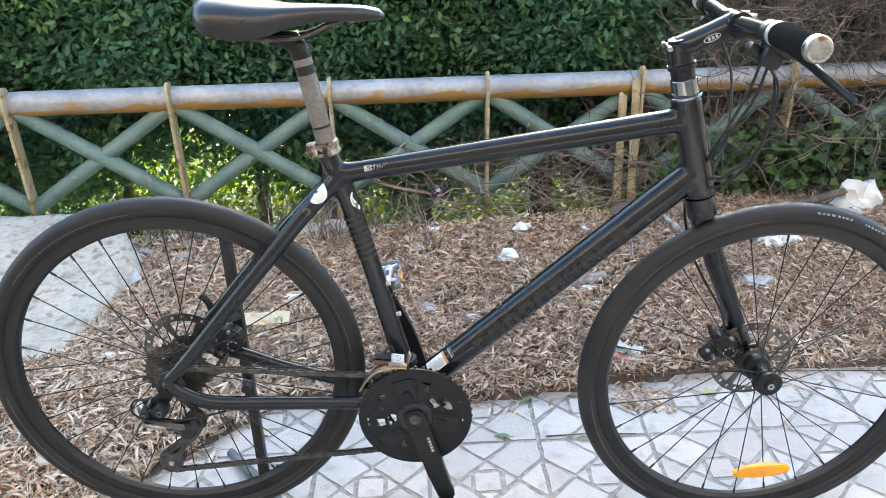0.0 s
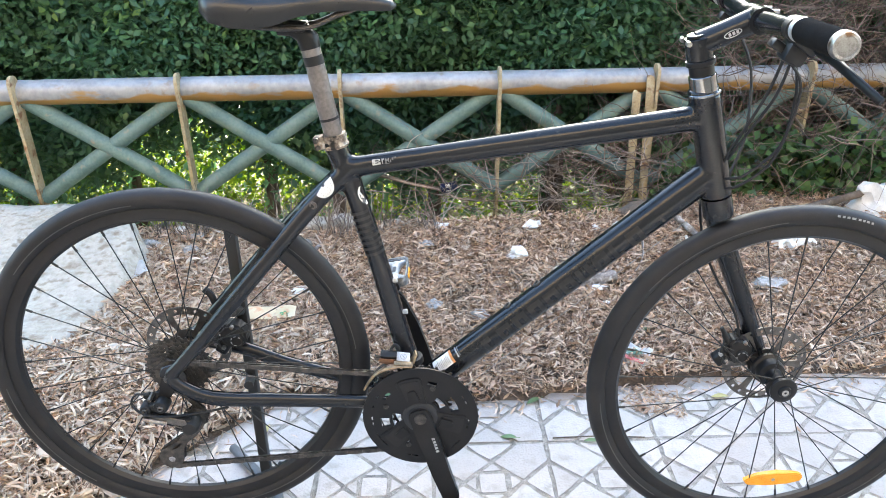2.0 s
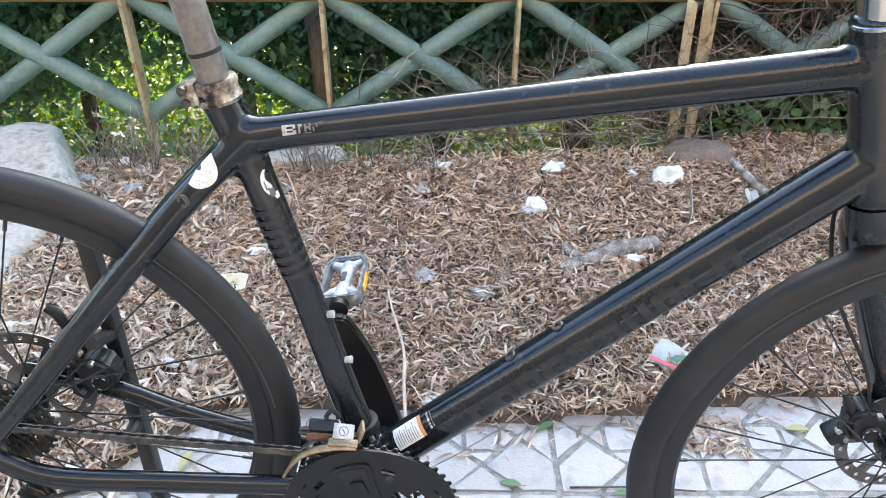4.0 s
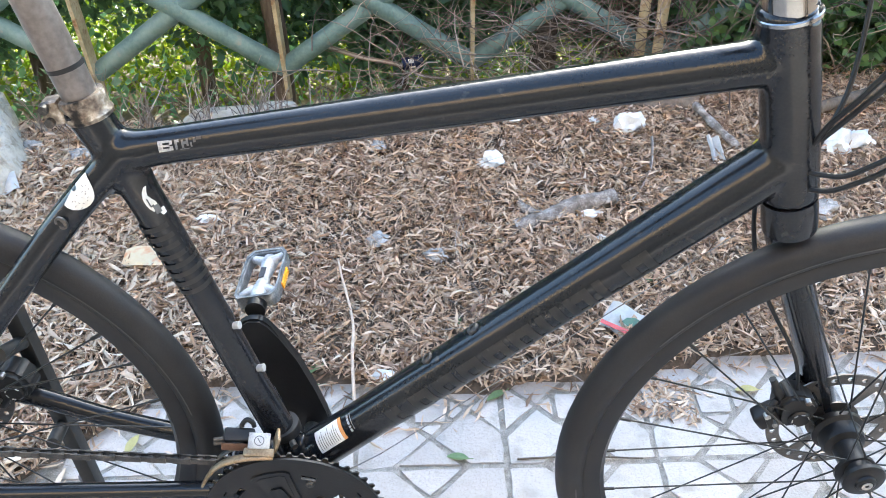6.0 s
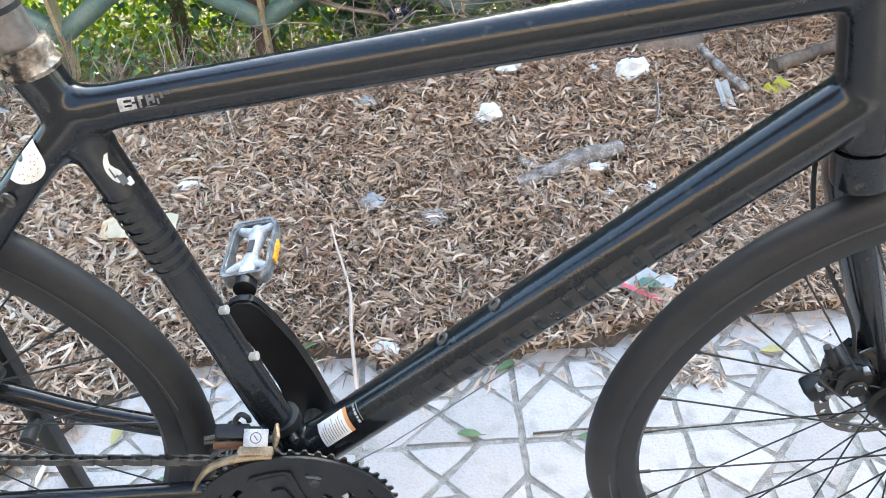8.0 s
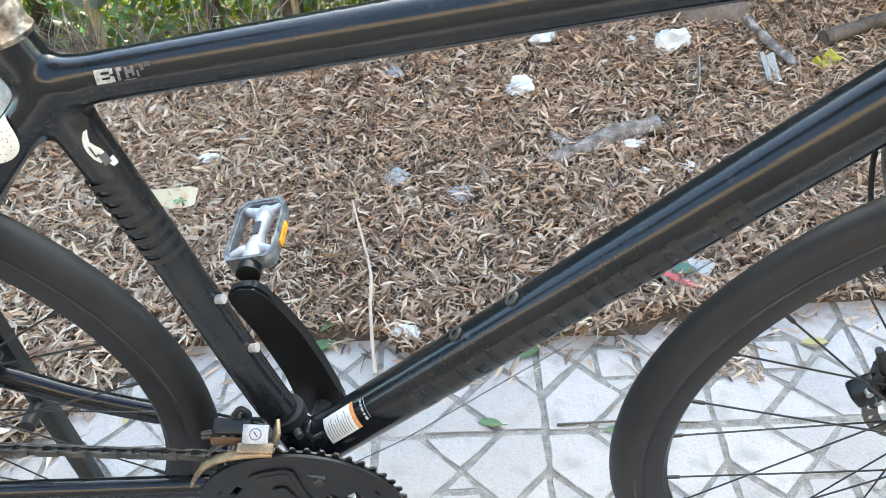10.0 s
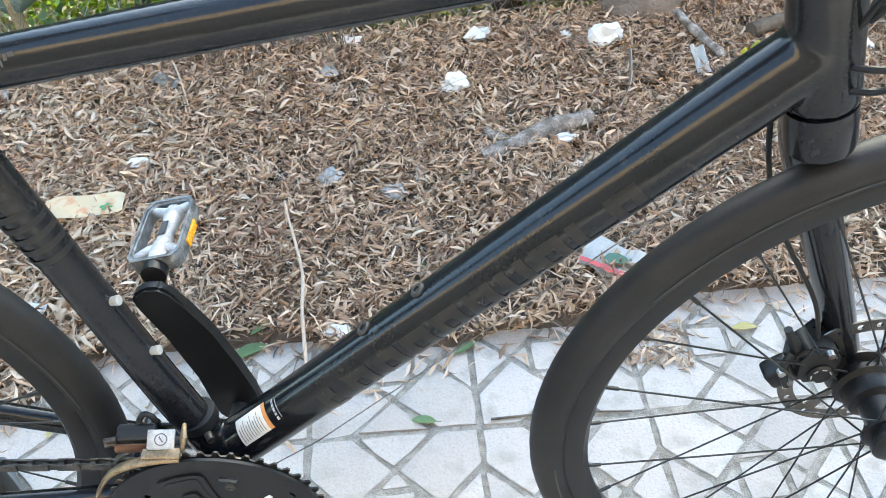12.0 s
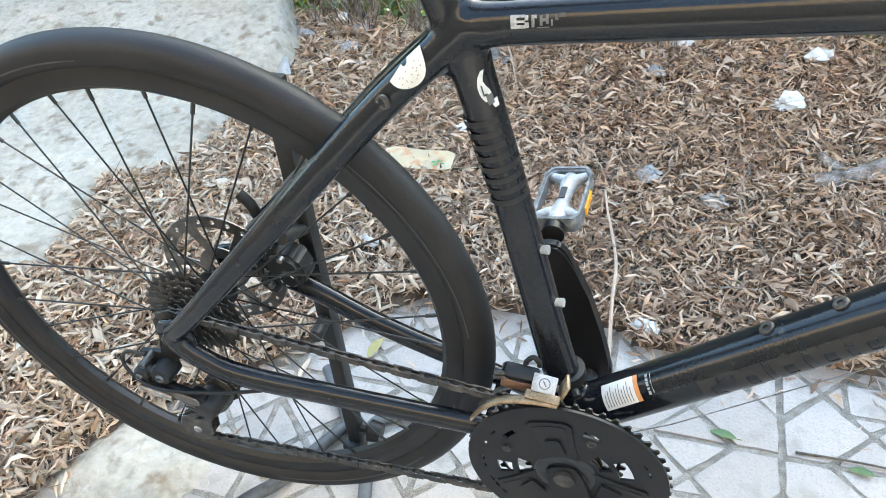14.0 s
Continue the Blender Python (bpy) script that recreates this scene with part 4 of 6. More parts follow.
saddle = empty("saddle")
saddle.parent = bike
bm = B()
sections = [(0.106, 0.02, 0.655, 0.643), (0.112, 0.05, 0.664, 0.63), (0.13, 0.068, 0.669, 0.618), (0.16, 0.073, 0.668, 0.612), (0.19, 0.066, 0.664, 0.61), (0.22, 0.05, 0.66, 0.614), (0.25, 0.036, 0.6575, 0.624), (0.29, 0.027, 0.657, 0.632), (0.33, 0.022, 0.657, 0.634), (0.365, 0.019, 0.655, 0.634), (0.388, 0.014, 0.65, 0.634), (0.397, 0.006, 0.643, 0.638)]
rows = []
for x, w, zt, zb in sections:
    row = []
    for k in range(17):
        a = math.pi * k / 16
        cx = math.copysign(abs(math.cos(a)) ** 0.75, math.cos(a))
        row.append(bm.verts.new((x, -w * cx, zb + (zt - zb) * math.sin(a) ** 0.6 - 0.004 * math.exp(-((k - 8) / 1.6) ** 2) * (0.12 < x < 0.34))))
    rows.append(row)
for a, b in zip(rows, rows[1:]):
    for k in range(16):
        bm.faces.new((a[k], a[k + 1], b[k + 1], b[k]))
    bm.faces.new((a[16], a[0], b[0], b[16]))
bm.faces.new(rows[0])
bm.faces.new(rows[-1][::-1])
part("saddle_cover", bm, M_SADDLE, saddle, "smooth black vinyl saddle cover", angle=70)
for k in range(2):
    bm = B()
    tube_patch(bm, (0.15 + 0.035 * k, -0.066, 0.634), (0.165 + 0.035 * k, -0.063, 0.645), 0.002, 0.002, 0, 0.012, -20, 40)
    part("saddle_mark", bm, M_DECAL, saddle)
for s in (-1, 1):
    tube_part("saddle_rail", [(0.135, s * 0.02, 0.622), (0.165, s * 0.022, 0.607), (0.26, s * 0.022, 0.607), (0.31, s * 0.018, 0.626), (0.345, s * 0.008, 0.638)], 0.0036, M_DARKSTEEL, sides=8, parent=saddle)

# fork with one leg
bm = B()
m = pose(0.932, 0, 0.35, 0, -16, 0)
tube(bm, [(0.9318, 0, 0.3485), (0.934, 0, 0.341), (0.9345, 0, 0.34), (0.9405, 0.001, 0.3195), (0.942, 0.0015, 0.3145), (0.9425, 0.0015, 0.3125)], [0.0252, 0.0252, 0.0255, 0.0255, 0.025, 0.0235], 28)
fork = empty("fork")
fork.parent = bike
part("crown", bm, M_FRAME, fork, "black fork crown")
bm = B()
pts = catmull([(0.941, 0.004, 0.332), (0.949, 0.034, 0.32), (0.964, 0.058, 0.283), (0.985, 0.062, 0.234), (1.03, 0.063, 0.138), (1.07, 0.063, 0.05), (1.094, 0.062, -0.002)], 6)
rad = [0.02 + 0.009 * min(1, k / 12) - 0.008 * max(0, k - 14) / 22 for k in range(len(pts))]
tube(bm, pts, rad, 22, up=(0, 1, 0), oval=0.72)
part("fork_leg", bm, M_FRAME, fork, "single black fork leg beside the wheel")
bm = B()
prism(bm, [(-0.036, 0.045), (-0.05, 0.02), (-0.05, -0.02), (-0.03, -0.04), (-0.008, -0.02), (0.004, 0.01)], 0.046, 0.06, pose(1.075, 0, 0.02))
bmesh.ops.bevel(bm, geom=list(bm.edges), offset=0.003, segments=2, affect="EDGES")
part("caliper_mount", bm, M_FRAME, fork)


def caliper(x, z, y, turn):
    c = empty("brake_caliper")
    c.parent = bike
    c.matrix_local = pose(x, y, z, 0, turn, 0)
    bm = B()
    prism(bm, [(-0.014, -0.024), (0.012, -0.026), (0.024, -0.014), (0.026, 0.01), (0.014, 0.024), (-0.006, 0.03), (-0.02, 0.018), (-0.022, -0.008)], -0.018, 0.016)
    bmesh.ops.bevel(bm, geom=list(bm.edges), offset=0.005, segments=3, affect="EDGES")
    part("caliper_body", bm, M_PLASTIC, c, "black brake caliper body")
    bm = B()
    lathe(bm, [(0.002, -0.0225), (0.0105, -0.0222), (0.0125, -0.02), (0.0125, -0.012)], pose(0.004, 0, -0.008), 24)
    adj = part("adjuster", bm, M_BLACK, c, "round pad adjuster")
    for k in range(5):
        a = radians(20 + 52 * k)
        bm = B()
        box(bm, (0.0045, 0.0006, 0.0012), pose(0.004 + 0.0095 * math.cos(a), -0.0226, -0.008 + 0.0095 * math.sin(a), 0, 90 - math.degrees(a), 0))
        part("adjuster_mark", bm, M_ALU, adj)
    bm = B()
    box(bm, (0.03, 0.024, 0.024), pose(-0.03, -0.004, -0.012, 0, -28, 0), 0.005, 3)
    part("lever_block", bm, M_BLACK, c, "black actuating lever block")
    bm = B()
    tube(bm, catmull([(-0.028, -0.02, -0.016), (-0.032, -0.019, 0.0), (-0.03, -0.016, 0.012), (-0.022, -0.012, 0.022)], 4), 0.0042, 12)
    part("actuator_arm", bm, M_PLASTIC, c)
    bm = B()
    tube(bm, [(-0.016, -0.006, 0.02), (-0.021, -0.006, 0.036), (-0.022, -0.006, 0.04), (-0.026, -0.006, 0.052)], [0.0062, 0.0062, 0.0045, 0.004], 14)
    part("cable_barrel", bm, M_PLASTIC, c, "upright cable barrel")
    for bx, by, bz in ((-0.034, -0.02, 0.004), (-0.026, -0.021, -0.01), (0.012, -0.02, 0.02)):
        bm = B()
        lathe(bm, [(0.0014, by - 0.003), (0.0036, by - 0.0026), (0.004, by + 0.004)], pose(bx, 0, bz), 12)
        part("caliper_bolt", bm, M_STEEL, c)
    return c


caliper(1.035, 0.032, 0.036, -12)
caliper(0.086, 0.018, 0.062, -30)
bm = B()
box(bm, (0.05, 0.008, 0.02), pose(0.05, 0.064, 0.0, 0, 35, 0), 0.003)
part("caliper_bracket", bm, M_BLACK, bike)

# headset, spacers, stem
ht_axis = (Vector((0.884, 0, 0.521)) - Vector((0.913, 0, 0.4185))).normalized()
def on_steerer(d):
    return Vector((0.884, 0, 0.521)) + ht_axis * d
for name, a, b, r, mat, lab in (("headset_cup", -0.002, 0.003, 0.0262, M_BRIGHT, "bright headset cup rim"), ("steerer_spacer", 0.003, 0.03, 0.0215, M_CHROME, "mirror-bright headset spacer"), ("steerer_spacer", 0.03, 0.046, 0.0195, M_BLACK, "black headset spacer"), ("steerer_spacer", 0.046, 0.0545, 0.0228, M_BLACK, "black flared headset spacer"), ("stem_clamp", 0.0545, 0.0895, 0.0208, M_FRAME, ""), ("top_cap", 0.0895, 0.0945, 0.016, M_BLACK, "")):
    tube_part(name, [on_steerer(a), on_steerer(a + 0.001), on_steerer(b - 0.001), on_steerer(b)], [r - 0.001, r, r, r - 0.001], mat, lab, sides=28, steps=1)
sa, sb = on_steerer(0.078), Vector((0.946, 0, 0.636))
tube_part("stem", [sa, sa.lerp(sb, 0.5), sb], [0.0205, 0.019, 0.0205], M_FRAME, "black alloy stem", sides=24, steps=3)
for s in (-1, 1):
    bm = B()
    lathe(bm, [(0.002, s * 0.0235), (0.0042, s * 0.023), (0.0042, s * 0.012)], pose(*(on_steerer(0.083) + Vector((-0.019, 0, -0.002)))), 12)
    part("stem_bolt", bm, M_STEEL, bike)
bm = B()
lathe(bm, [(0.0165, -0.024), (0.0205, -0.0235), (0.0205, 0.0235), (0.0165, 0.024)], pose(sb.x, 0, sb.z), 28)
part("bar_clamp", bm, M_FRAME, bike)
for s in (-1, 1):
    for dz in (-0.014, 0.014):
        bm = B()
        tube(bm, [(sb.x + 0.01, s * 0.016, sb.z + dz), (sb.x + 0.024, s * 0.016, sb.z + dz)], 0.0038, 10)
        part("clamp_bolt", bm, M_STEEL, bike)
bm = B()
mid = sa.lerp(sb, 0.52)
dirv = (sb - sa).normalized()
for k, (u0, u1) in enumerate(((-0.012, 0.012), )):
    c = mid + dirv * 0.0
    n_up = Vector((-dirv.z, 0, dirv.x))
    loop = [c + dirv * (0.014 * math.cos(a)) + n_up * (0.0055 * math.sin(a)) + Vector((0, -0.0197, 0)) for a in (2 * math.pi * j / 20 for j in range(20))]
    inner = [c + dirv * (0.0125 * math.cos(a)) + n_up * (0.0041 * math.sin(a)) + Vector((0, -0.0197, 0)) for a in (2 * math.pi * j / 20 for j in range(20))]
    vo, vi = [bm.verts.new(p) for p in loop], [bm.verts.new(p) for p in inner]
    for j in range(20):
        bm.faces.new((vo[j], vo[(j + 1) % 20], vi[(j + 1) % 20], vi[j]))
    for off in (-0.007, -0.001, 0.005):
        vs = [bm.verts.new(c + dirv * (off + a) + n_up * b + Vector((0, -0.0197, 0))) for a, b in ((0, -0.0025), (0.004, -0.0025), (0.004, 0.0025), (0, 0.0025))]
        bm.faces.new(vs)
part("stem_mark", bm, M_ALU, bike, "small pale oval maker's mark")

# handlebar and controls
bar_pts = [(0.94, -0.304, 0.653), (0.943, -0.2, 0.65), (0.946, -0.08, 0.641), (0.946, 0, 0.636), (0.946, 0.08, 0.641), (0.943, 0.2, 0.65), (0.94, 0.304, 0.653)]
tube_part("handlebar", bar_pts, [0.0111, 0.0111, 0.0145, 0.0159, 0.0145, 0.0111, 0.0111], M_FRAME, "matte black flat handlebar", sides=20)
for s in (-1, 1):
    a, b = Vector((0.9405, s * 0.298, 0.653)), Vector((0.9435, s * 0.175, 0.649))
    bm = B()
    n = 30
    pts = [b.lerp(a, k / n) for k in range(n + 1)]
    tube(bm, pts, [0.0162 + (0.0014 if k % 2 else -0.0014) for k in range(n + 1)], 24)
    grip = part("grip", bm, M_GRIP, bike, "ribbed black rubber grip")
    bm = B()
    d = (a - b).normalized()
    m = Matrix.Translation(a) @ Vector((0, 1, 0)).rotation_difference(d).to_matrix().to_4x4()
    lathe(bm, [(0.0165, -0.006), (0.0178, -0.004), (0.0178, 0.004), (0.016, 0.0075), (0.0125, 0.0085), (0.012, 0.0075), (0.004, 0.0078)], m, 28)
    part("grip_end", bm, M_STEEL, grip, "dull silver grip end clamp")
    bm = B()
    m = Matrix.Translation(b) @ Vector((0, 1, 0)).rotation_difference(d).to_matrix().to_4x4()
    lathe(bm, [(0.0125, -0.012), (0.0172, -0.01), (0.0172, -0.002), (0.0165, 0.0)], m, 24)
    part("grip_collar", bm, M_ALU, grip, "silver lock ring")
    lev = empty("brake_lever")
    lev.parent = bike
    bm = B()
    lathe(bm, [(0.0115, -0.009), (0.0168, -0.008), (0.0168, 0.008), (0.0115, 0.009)], pose(0.9445, s * 0.146, 0.647), 20)
    box(bm, (0.036, 0.034, 0.024), pose(0.964, s * 0.14, 0.628, 0, 35, 0), 0.005)
    box(bm, (0.03, 0.05, 0.032), pose(0.957, s * 0.125, 0.612, 0, 20, s * 8), 0.007)
    part("lever_body", bm, M_PLASTIC, lev)
    bm = B()
    pts = catmull([(0.972, s * 0.15, 0.626), (0.982, s * 0.19, 0.616), (0.987, s * 0.235, 0.606), (0.997, s * 0.272, 0.594), (1.005, s * 0.292, 0.586)], 4)
    tube(bm, pts, [0.0085 - 0.0002 * k for k in range(len(pts))], 12, oval=0.55, up=(0, 0, 1))
    part("lever_blade", bm, M_BLACK, lev, "black brake lever blade")
    bm = B()
    box(bm, (0.028, 0.022, 0.014), pose(0.938, s * 0.118, 0.618, 0, 30, 0), 0.004)
    part("shifter_paddle", bm, M_DECAL, lev)

# cables
for name, pts in (("brake_hose", [(0.96, -0.11, 0.607), (0.978, -0.1, 0.58), (0.992, -0.085, 0.53), (0.988, -0.075, 0.46), (0.955, -0.05, 0.405), (0.94, -0.033, 0.392), (0.93, -0.02, 0.387)]),
                  ("shift_cable", [(0.955, -0.12, 0.6), (0.99, -0.1, 0.55), (0.985, -0.07, 0.44), (0.954, -0.042, 0.385), (0.936, -0.022, 0.37)]),
                  ("shift_cable", [(0.958, -0.1, 0.607), (0.952, -0.08, 0.545), (0.938, -0.05, 0.475), (0.931, -0.03, 0.44), (0.928, -0.02, 0.415)]),
                  ("shift_cable", [(0.964, -0.11, 0.602), (0.962, -0.085, 0.54), (0.944, -0.05, 0.47), (0.932, -0.022, 0.42)]),
                  ("brake_hose", [(0.955, 0.11, 0.607), (0.985, 0.09, 0.54), (0.985, 0.06, 0.44), (0.965, 0.04, 0.38), (0.955, 0.03, 0.35)]),
                  ("brake_hose", [(0.925, 0.04, 0.36), (0.928, 0.052, 0.3), (0.952, 0.058, 0.222), (0.978, 0.052, 0.171), (1.0165, 0.048, 0.112), (1.029, 0.04, 0.0846), (1.0355, 0.03, 0.05)])):
    tube_part(name, pts, 0.0024, M_PLASTIC, sides=8)
tube_part("derailleur_cable", [(0.892, 0.0, 0.302), (0.712, 0.0, 0.129), (0.542, 0.0, -0.035), (0.475, 0.0, -0.088)], 0.0006, M_STEEL, "thin bare steel cable", sides=5, steps=1)
tube_part("rear_brake_hose", [(0.42, 0.03, -0.045), (0.32, 0.052, -0.068), (0.18, 0.066, -0.066), (0.12, 0.071, -0.035), (0.098, 0.068, 0.0)], 0.0024, M_PLASTIC, sides=8)

# crankset
crank = empty("crankset")
crank.parent = bike
crank.location = (BBX, 0, BBZ)
bm = B()
slots = [arc_slot(0.0868, 0.0892, radians(a), radians(a + 5), 2) for a in (20, 28, 150, 165, 182, 190, 206, 214, 222, 255, 263, 312, 320, 345, 353)]
# see-through windows on either side of the arms
slots += [arc_slot(0.035, 0.051, radians(172), radians(204), 6), arc_slot(0.057, 0.073, radians(184), radians(200), 4), arc_slot(0.038, 0.052, radians(28), radians(56), 6), arc_slot(0.056, 0.071, radians(14), radians(40), 5), arc_slot(0.052, 0.066, radians(232), radians(250), 4)]
slots += [arc_slot(0.072, 0.079, radians(a), radians(a + 13), 4) for a in (68, 138)]
slots += [circle(0.0205, 24, 0.0, 0.0)]
plate(bm, circle(0.1045, 96), slots, -0.066, -0.063)
part("chain_guard", bm, M_BLACK, crank, "black slotted chain guard disc", smooth=False)
for r, t, y, r0, r1 in ((0.1065, 48, -0.058, 0.036, 0.0905), (0.0815, 38, -0.05, 0.036, 0.0745), (0.0585, 28, -0.042, 0.032, 0.049)):
    bm = B()
    plate(bm, toothed(r, t, 0.0055), [arc_slot(r0, r1, radians(112 + 120 * k), radians(218 + 120 * k), 9) for k in range(3)] + [circle(r0 * 0.7, 20)], y - 0.001, y + 0.001)
    part("chainring", bm, M_DARKSTEEL, crank, "", smooth=False)
for k in range(3):
    a = math.radians(107) + math.tau / 3 * k
    turn = pose(0, 0, 0, 0, -math.degrees(a), 0)
    bm = B()
    prism(bm, [(0.012, -0.021), (0.045, -0.02), (0.079, -0.024), (0.084, -0.018), (0.086, 0.0), (0.084, 0.018), (0.079, 0.024), (0.045, 0.02), (0.012, 0.021)], -0.0678, -0.0655, turn)
    bmesh.ops.bevel(bm, geom=list(bm.edges), offset=0.0009, segments=2, affect="EDGES")
    arm = part("spider_arm", bm, M_BLACK, crank)
    bm = B()
    prism(bm, [(0.04, -0.014), (0.076, -0.017), (0.079, -0.012), (0.079, 0.012), (0.076, 0.017), (0.04, 0.014)], -0.0683, -0.0676, turn)
    part("arm_recess", bm, M_PLASTIC, arm, "matte hollow in the arm")
    bm = B()
    prism(bm, [(0.036, -0.011), (0.058, -0.0085), (0.061, -0.005), (0.061, 0.005), (0.058, 0.0085), (0.036, 0.011)], -0.0705, -0.0676, turn)
    bmesh.ops.bevel(bm, geom=list(bm.edges), offset=0.0012, segments=2, affect="EDGES")
    part("arm_rib", bm, M_BLACK, arm)
for k in range(4):
    a = math.radians(150) + math.pi / 2 * k
    bm = B()
    lathe(bm, [(0.0022, -0.0672), (0.0026, -0.0682), (0.0048, -0.068), (0.0052, -0.065)], pose(0.066 * math.cos(a + 0.2), 0, 0.066 * math.sin(a + 0.2)), 14)
    part("chainring_bolt", bm, M_DARKSTEEL, crank)
bm = B()
lathe(bm, [(0.0205, -0.06), (0.0205, -0.0675), (0.023, -0.069), (0.031, -0.0678), (0.0335, -0.0655), (0.0335, -0.0645)], sides=32)
part("spider_hub", bm, M_SADDLE, crank, "domed black hub of the chain guard")


def crank_arm(s, ux, uz):
    """A tapering arm from the axle towards (ux, uz), 172 mm long."""
    bm = B()
    prof = [(-0.019, -0.009), (-0.0145, -0.0155), (0.0, -0.0195), (0.02, -0.018), (0.06, -0.0165), (0.11, -0.0155), (0.15, -0.0145), (0.172, -0.015), (0.184, -0.0105), (0.189, 0.0), (0.184, 0.0105), (0.172, 0.015), (0.15, 0.0145), (0.11, 0.0155), (0.06, 0.0165), (0.02, 0.018), (0.0, 0.0195), (-0.0145, 0.0155), (-0.019, 0.009)]
    if s == -1:
        prof = [(a, b * 1.12) for a, b in prof]
    else:
        prof = [(a, b * 1.42 - 0.007 * math.sin(math.pi * max(0.0, min(1.0, a / 0.172)))) for a, b in prof]
    pts = [(ux * a - uz * b, uz * a + ux * b) for a, b in prof]
    inner, outer, flare = (0.058, 0.0725, 0.0225) if s < 0 else (0.071, 0.085, 0.010)
    prism(bm, pts, s * inner, s * outer)
    for v in bm.verts:
        along = v.co.x * ux + v.co.z * uz
        v.co.y += s * flare * max(0.0, min(1.0, along / 0.12)) - s * 0.002
    bmesh.ops.bevel(bm, geom=[e for e in bm.edges], offset=0.003, segments=2, affect="EDGES")
    arm = part("crank_arm", bm, M_BLACK, crank, "worn black crank arm")
    bm = B()
    lathe(bm, [(0.0025, s * (outer - 0.0005)), (0.0035, s * outer), (0.0055, s * outer), (0.0062, s * (outer - 0.003))], sides=20)
    part("crank_bolt", bm, M_DARKSTEEL, arm)
    return arm


UX, UZ = 0.351, -0.936
arm = crank_arm(-1, UX, UZ)
bm = B()
for k in range(7):
    a0 = 0.03 + 0.0062 * k
    vs = [bm.verts.new((UX * a - UZ * b, -0.0711 - 0.0225 * a / 0.12, UZ * a + UX * b)) for a, b in ((a0, 0.0065), (a0 + 0.0046, 0.0065), (a0 + 0.0046, 0.012), (a0, 0.012))]
    bm.faces.new(vs)
part("arm_print", bm, M_WORNWHITE, arm, "worn grey maker's print as plain marks")
far_arm = crank_arm(1, -UX, -UZ)
bm = B()
box(bm, (0.004, 0.001, 0.013), pose(-UX * 0.125 - 0.004, 0.0782, -UZ * 0.125, 0, 20, 0), 0.0004)
part("arm_slot", bm, M_STANDGREY, far_arm, "small pale stamped slot")
tube_part("crank_axle", [(BBX, -0.075, BBZ), (BBX, 0.075, BBZ)], 0.011, M_DARKSTEEL)


def pedal(x, z, s):
    p = empty("pedal")
    p.parent = bike
    p.matrix_local = pose(x, s * 0.107, z + 0.014 * s, 0, -12, 0)
    bm = B()
    outer = [(0.75 * a, b) for a, b in ((-0.036, 0.012), (-0.028, 0.004), (0.028, 0.004), (0.036, 0.012), (0.036, 0.09), (0.026, 0.101), (-0.026, 0.101), (-0.036, 0.09))]
    inner = [(px * 0.87, 0.0525 + (py - 0.0525) * 0.89) for px, py in outer]
    plate(bm, [(a, b) for a, b in outer], [[(a, b) for a, b in inner]], -0.006, 0.011, Matrix(((1, 0, 0, 0), (0, 0, s, 0), (0, 1, 0, 0), (0, 0, 0, 1))))
    bmesh.ops.bevel(bm, geom=[e for e in bm.edges if e.calc_face_angle(0) > 0.5], offset=0.0015, segments=1, affect="EDGES")
    part("cage", bm, M_PEDAL, p, "grey cast alloy pedal cage")
    bm = B()
    plate(bm, [(px * 1.0, py) for px, py in outer], [[(px * 0.9, 0.0525 + (py - 0.0525) * 0.92) for px, py in outer]], 0.0112, 0.0128, Matrix(((1, 0, 0, 0), (0, 0, s, 0), (0, 1, 0, 0), (0, 0, 0, 1))))
    part("cage_edge", bm, M_PEDAL, p, "worn top edge of the cage")
    bm = B()
    tube(bm, [(0, s * -0.004, 0), (0, s * 0.012, 0), (0, s * 0.03, 0), (0, s * 0.055, 0), (0, s * 0.085, 0), (0, s * 0.097, 0)], [0.009, 0.011, 0.0115, 0.0065, 0.0105, 0.008], 18)
    for a, b in ((-1, 0.03), (1, 0.03), (-1, 0.085), (1, 0.085)):
        tube(bm, [(0, s * b, 0), (a * 0.013, s * (b + (0.004 if b > 0.05 else -0.004)), 0.004), (a * 0.0245, s * (b + (0.01 if b > 0.05 else -0.012)), 0.004)], [0.009, 0.0058, 0.0048], 12)
    part("pedal_body", bm, M_STEEL_PALE, p, "silver pedal body and spokes")
    for e in (-1, 1):
        bm = B()
        box(bm, (0.004, 0.034, 0.009), pose(e * 0.0272, s * 0.05, 0.0), 0.001)
        part("pedal_reflector", bm, M_ORANGE, p, "amber pedal reflector")
    bm = B()
    lathe(bm, [(0.009, s * -0.008), (0.0125, s * -0.0075), (0.0125, s * 0.004), (0.01, s * 0.006)], sides=20)
    part("pedal_collar", bm, M_BLACK, p)
    bm = B()
    box(bm, (0.007, 0.02, 0.001), pose(0, s * 0.055, 0.0098), 0)
    part("pedal_mark", bm, M_INK, p)


pedal(BBX - UX * 0.172, BBZ - UZ * 0.172, 1)
pedal(BBX + UX * 0.172, BBZ + UZ * 0.172, -1)

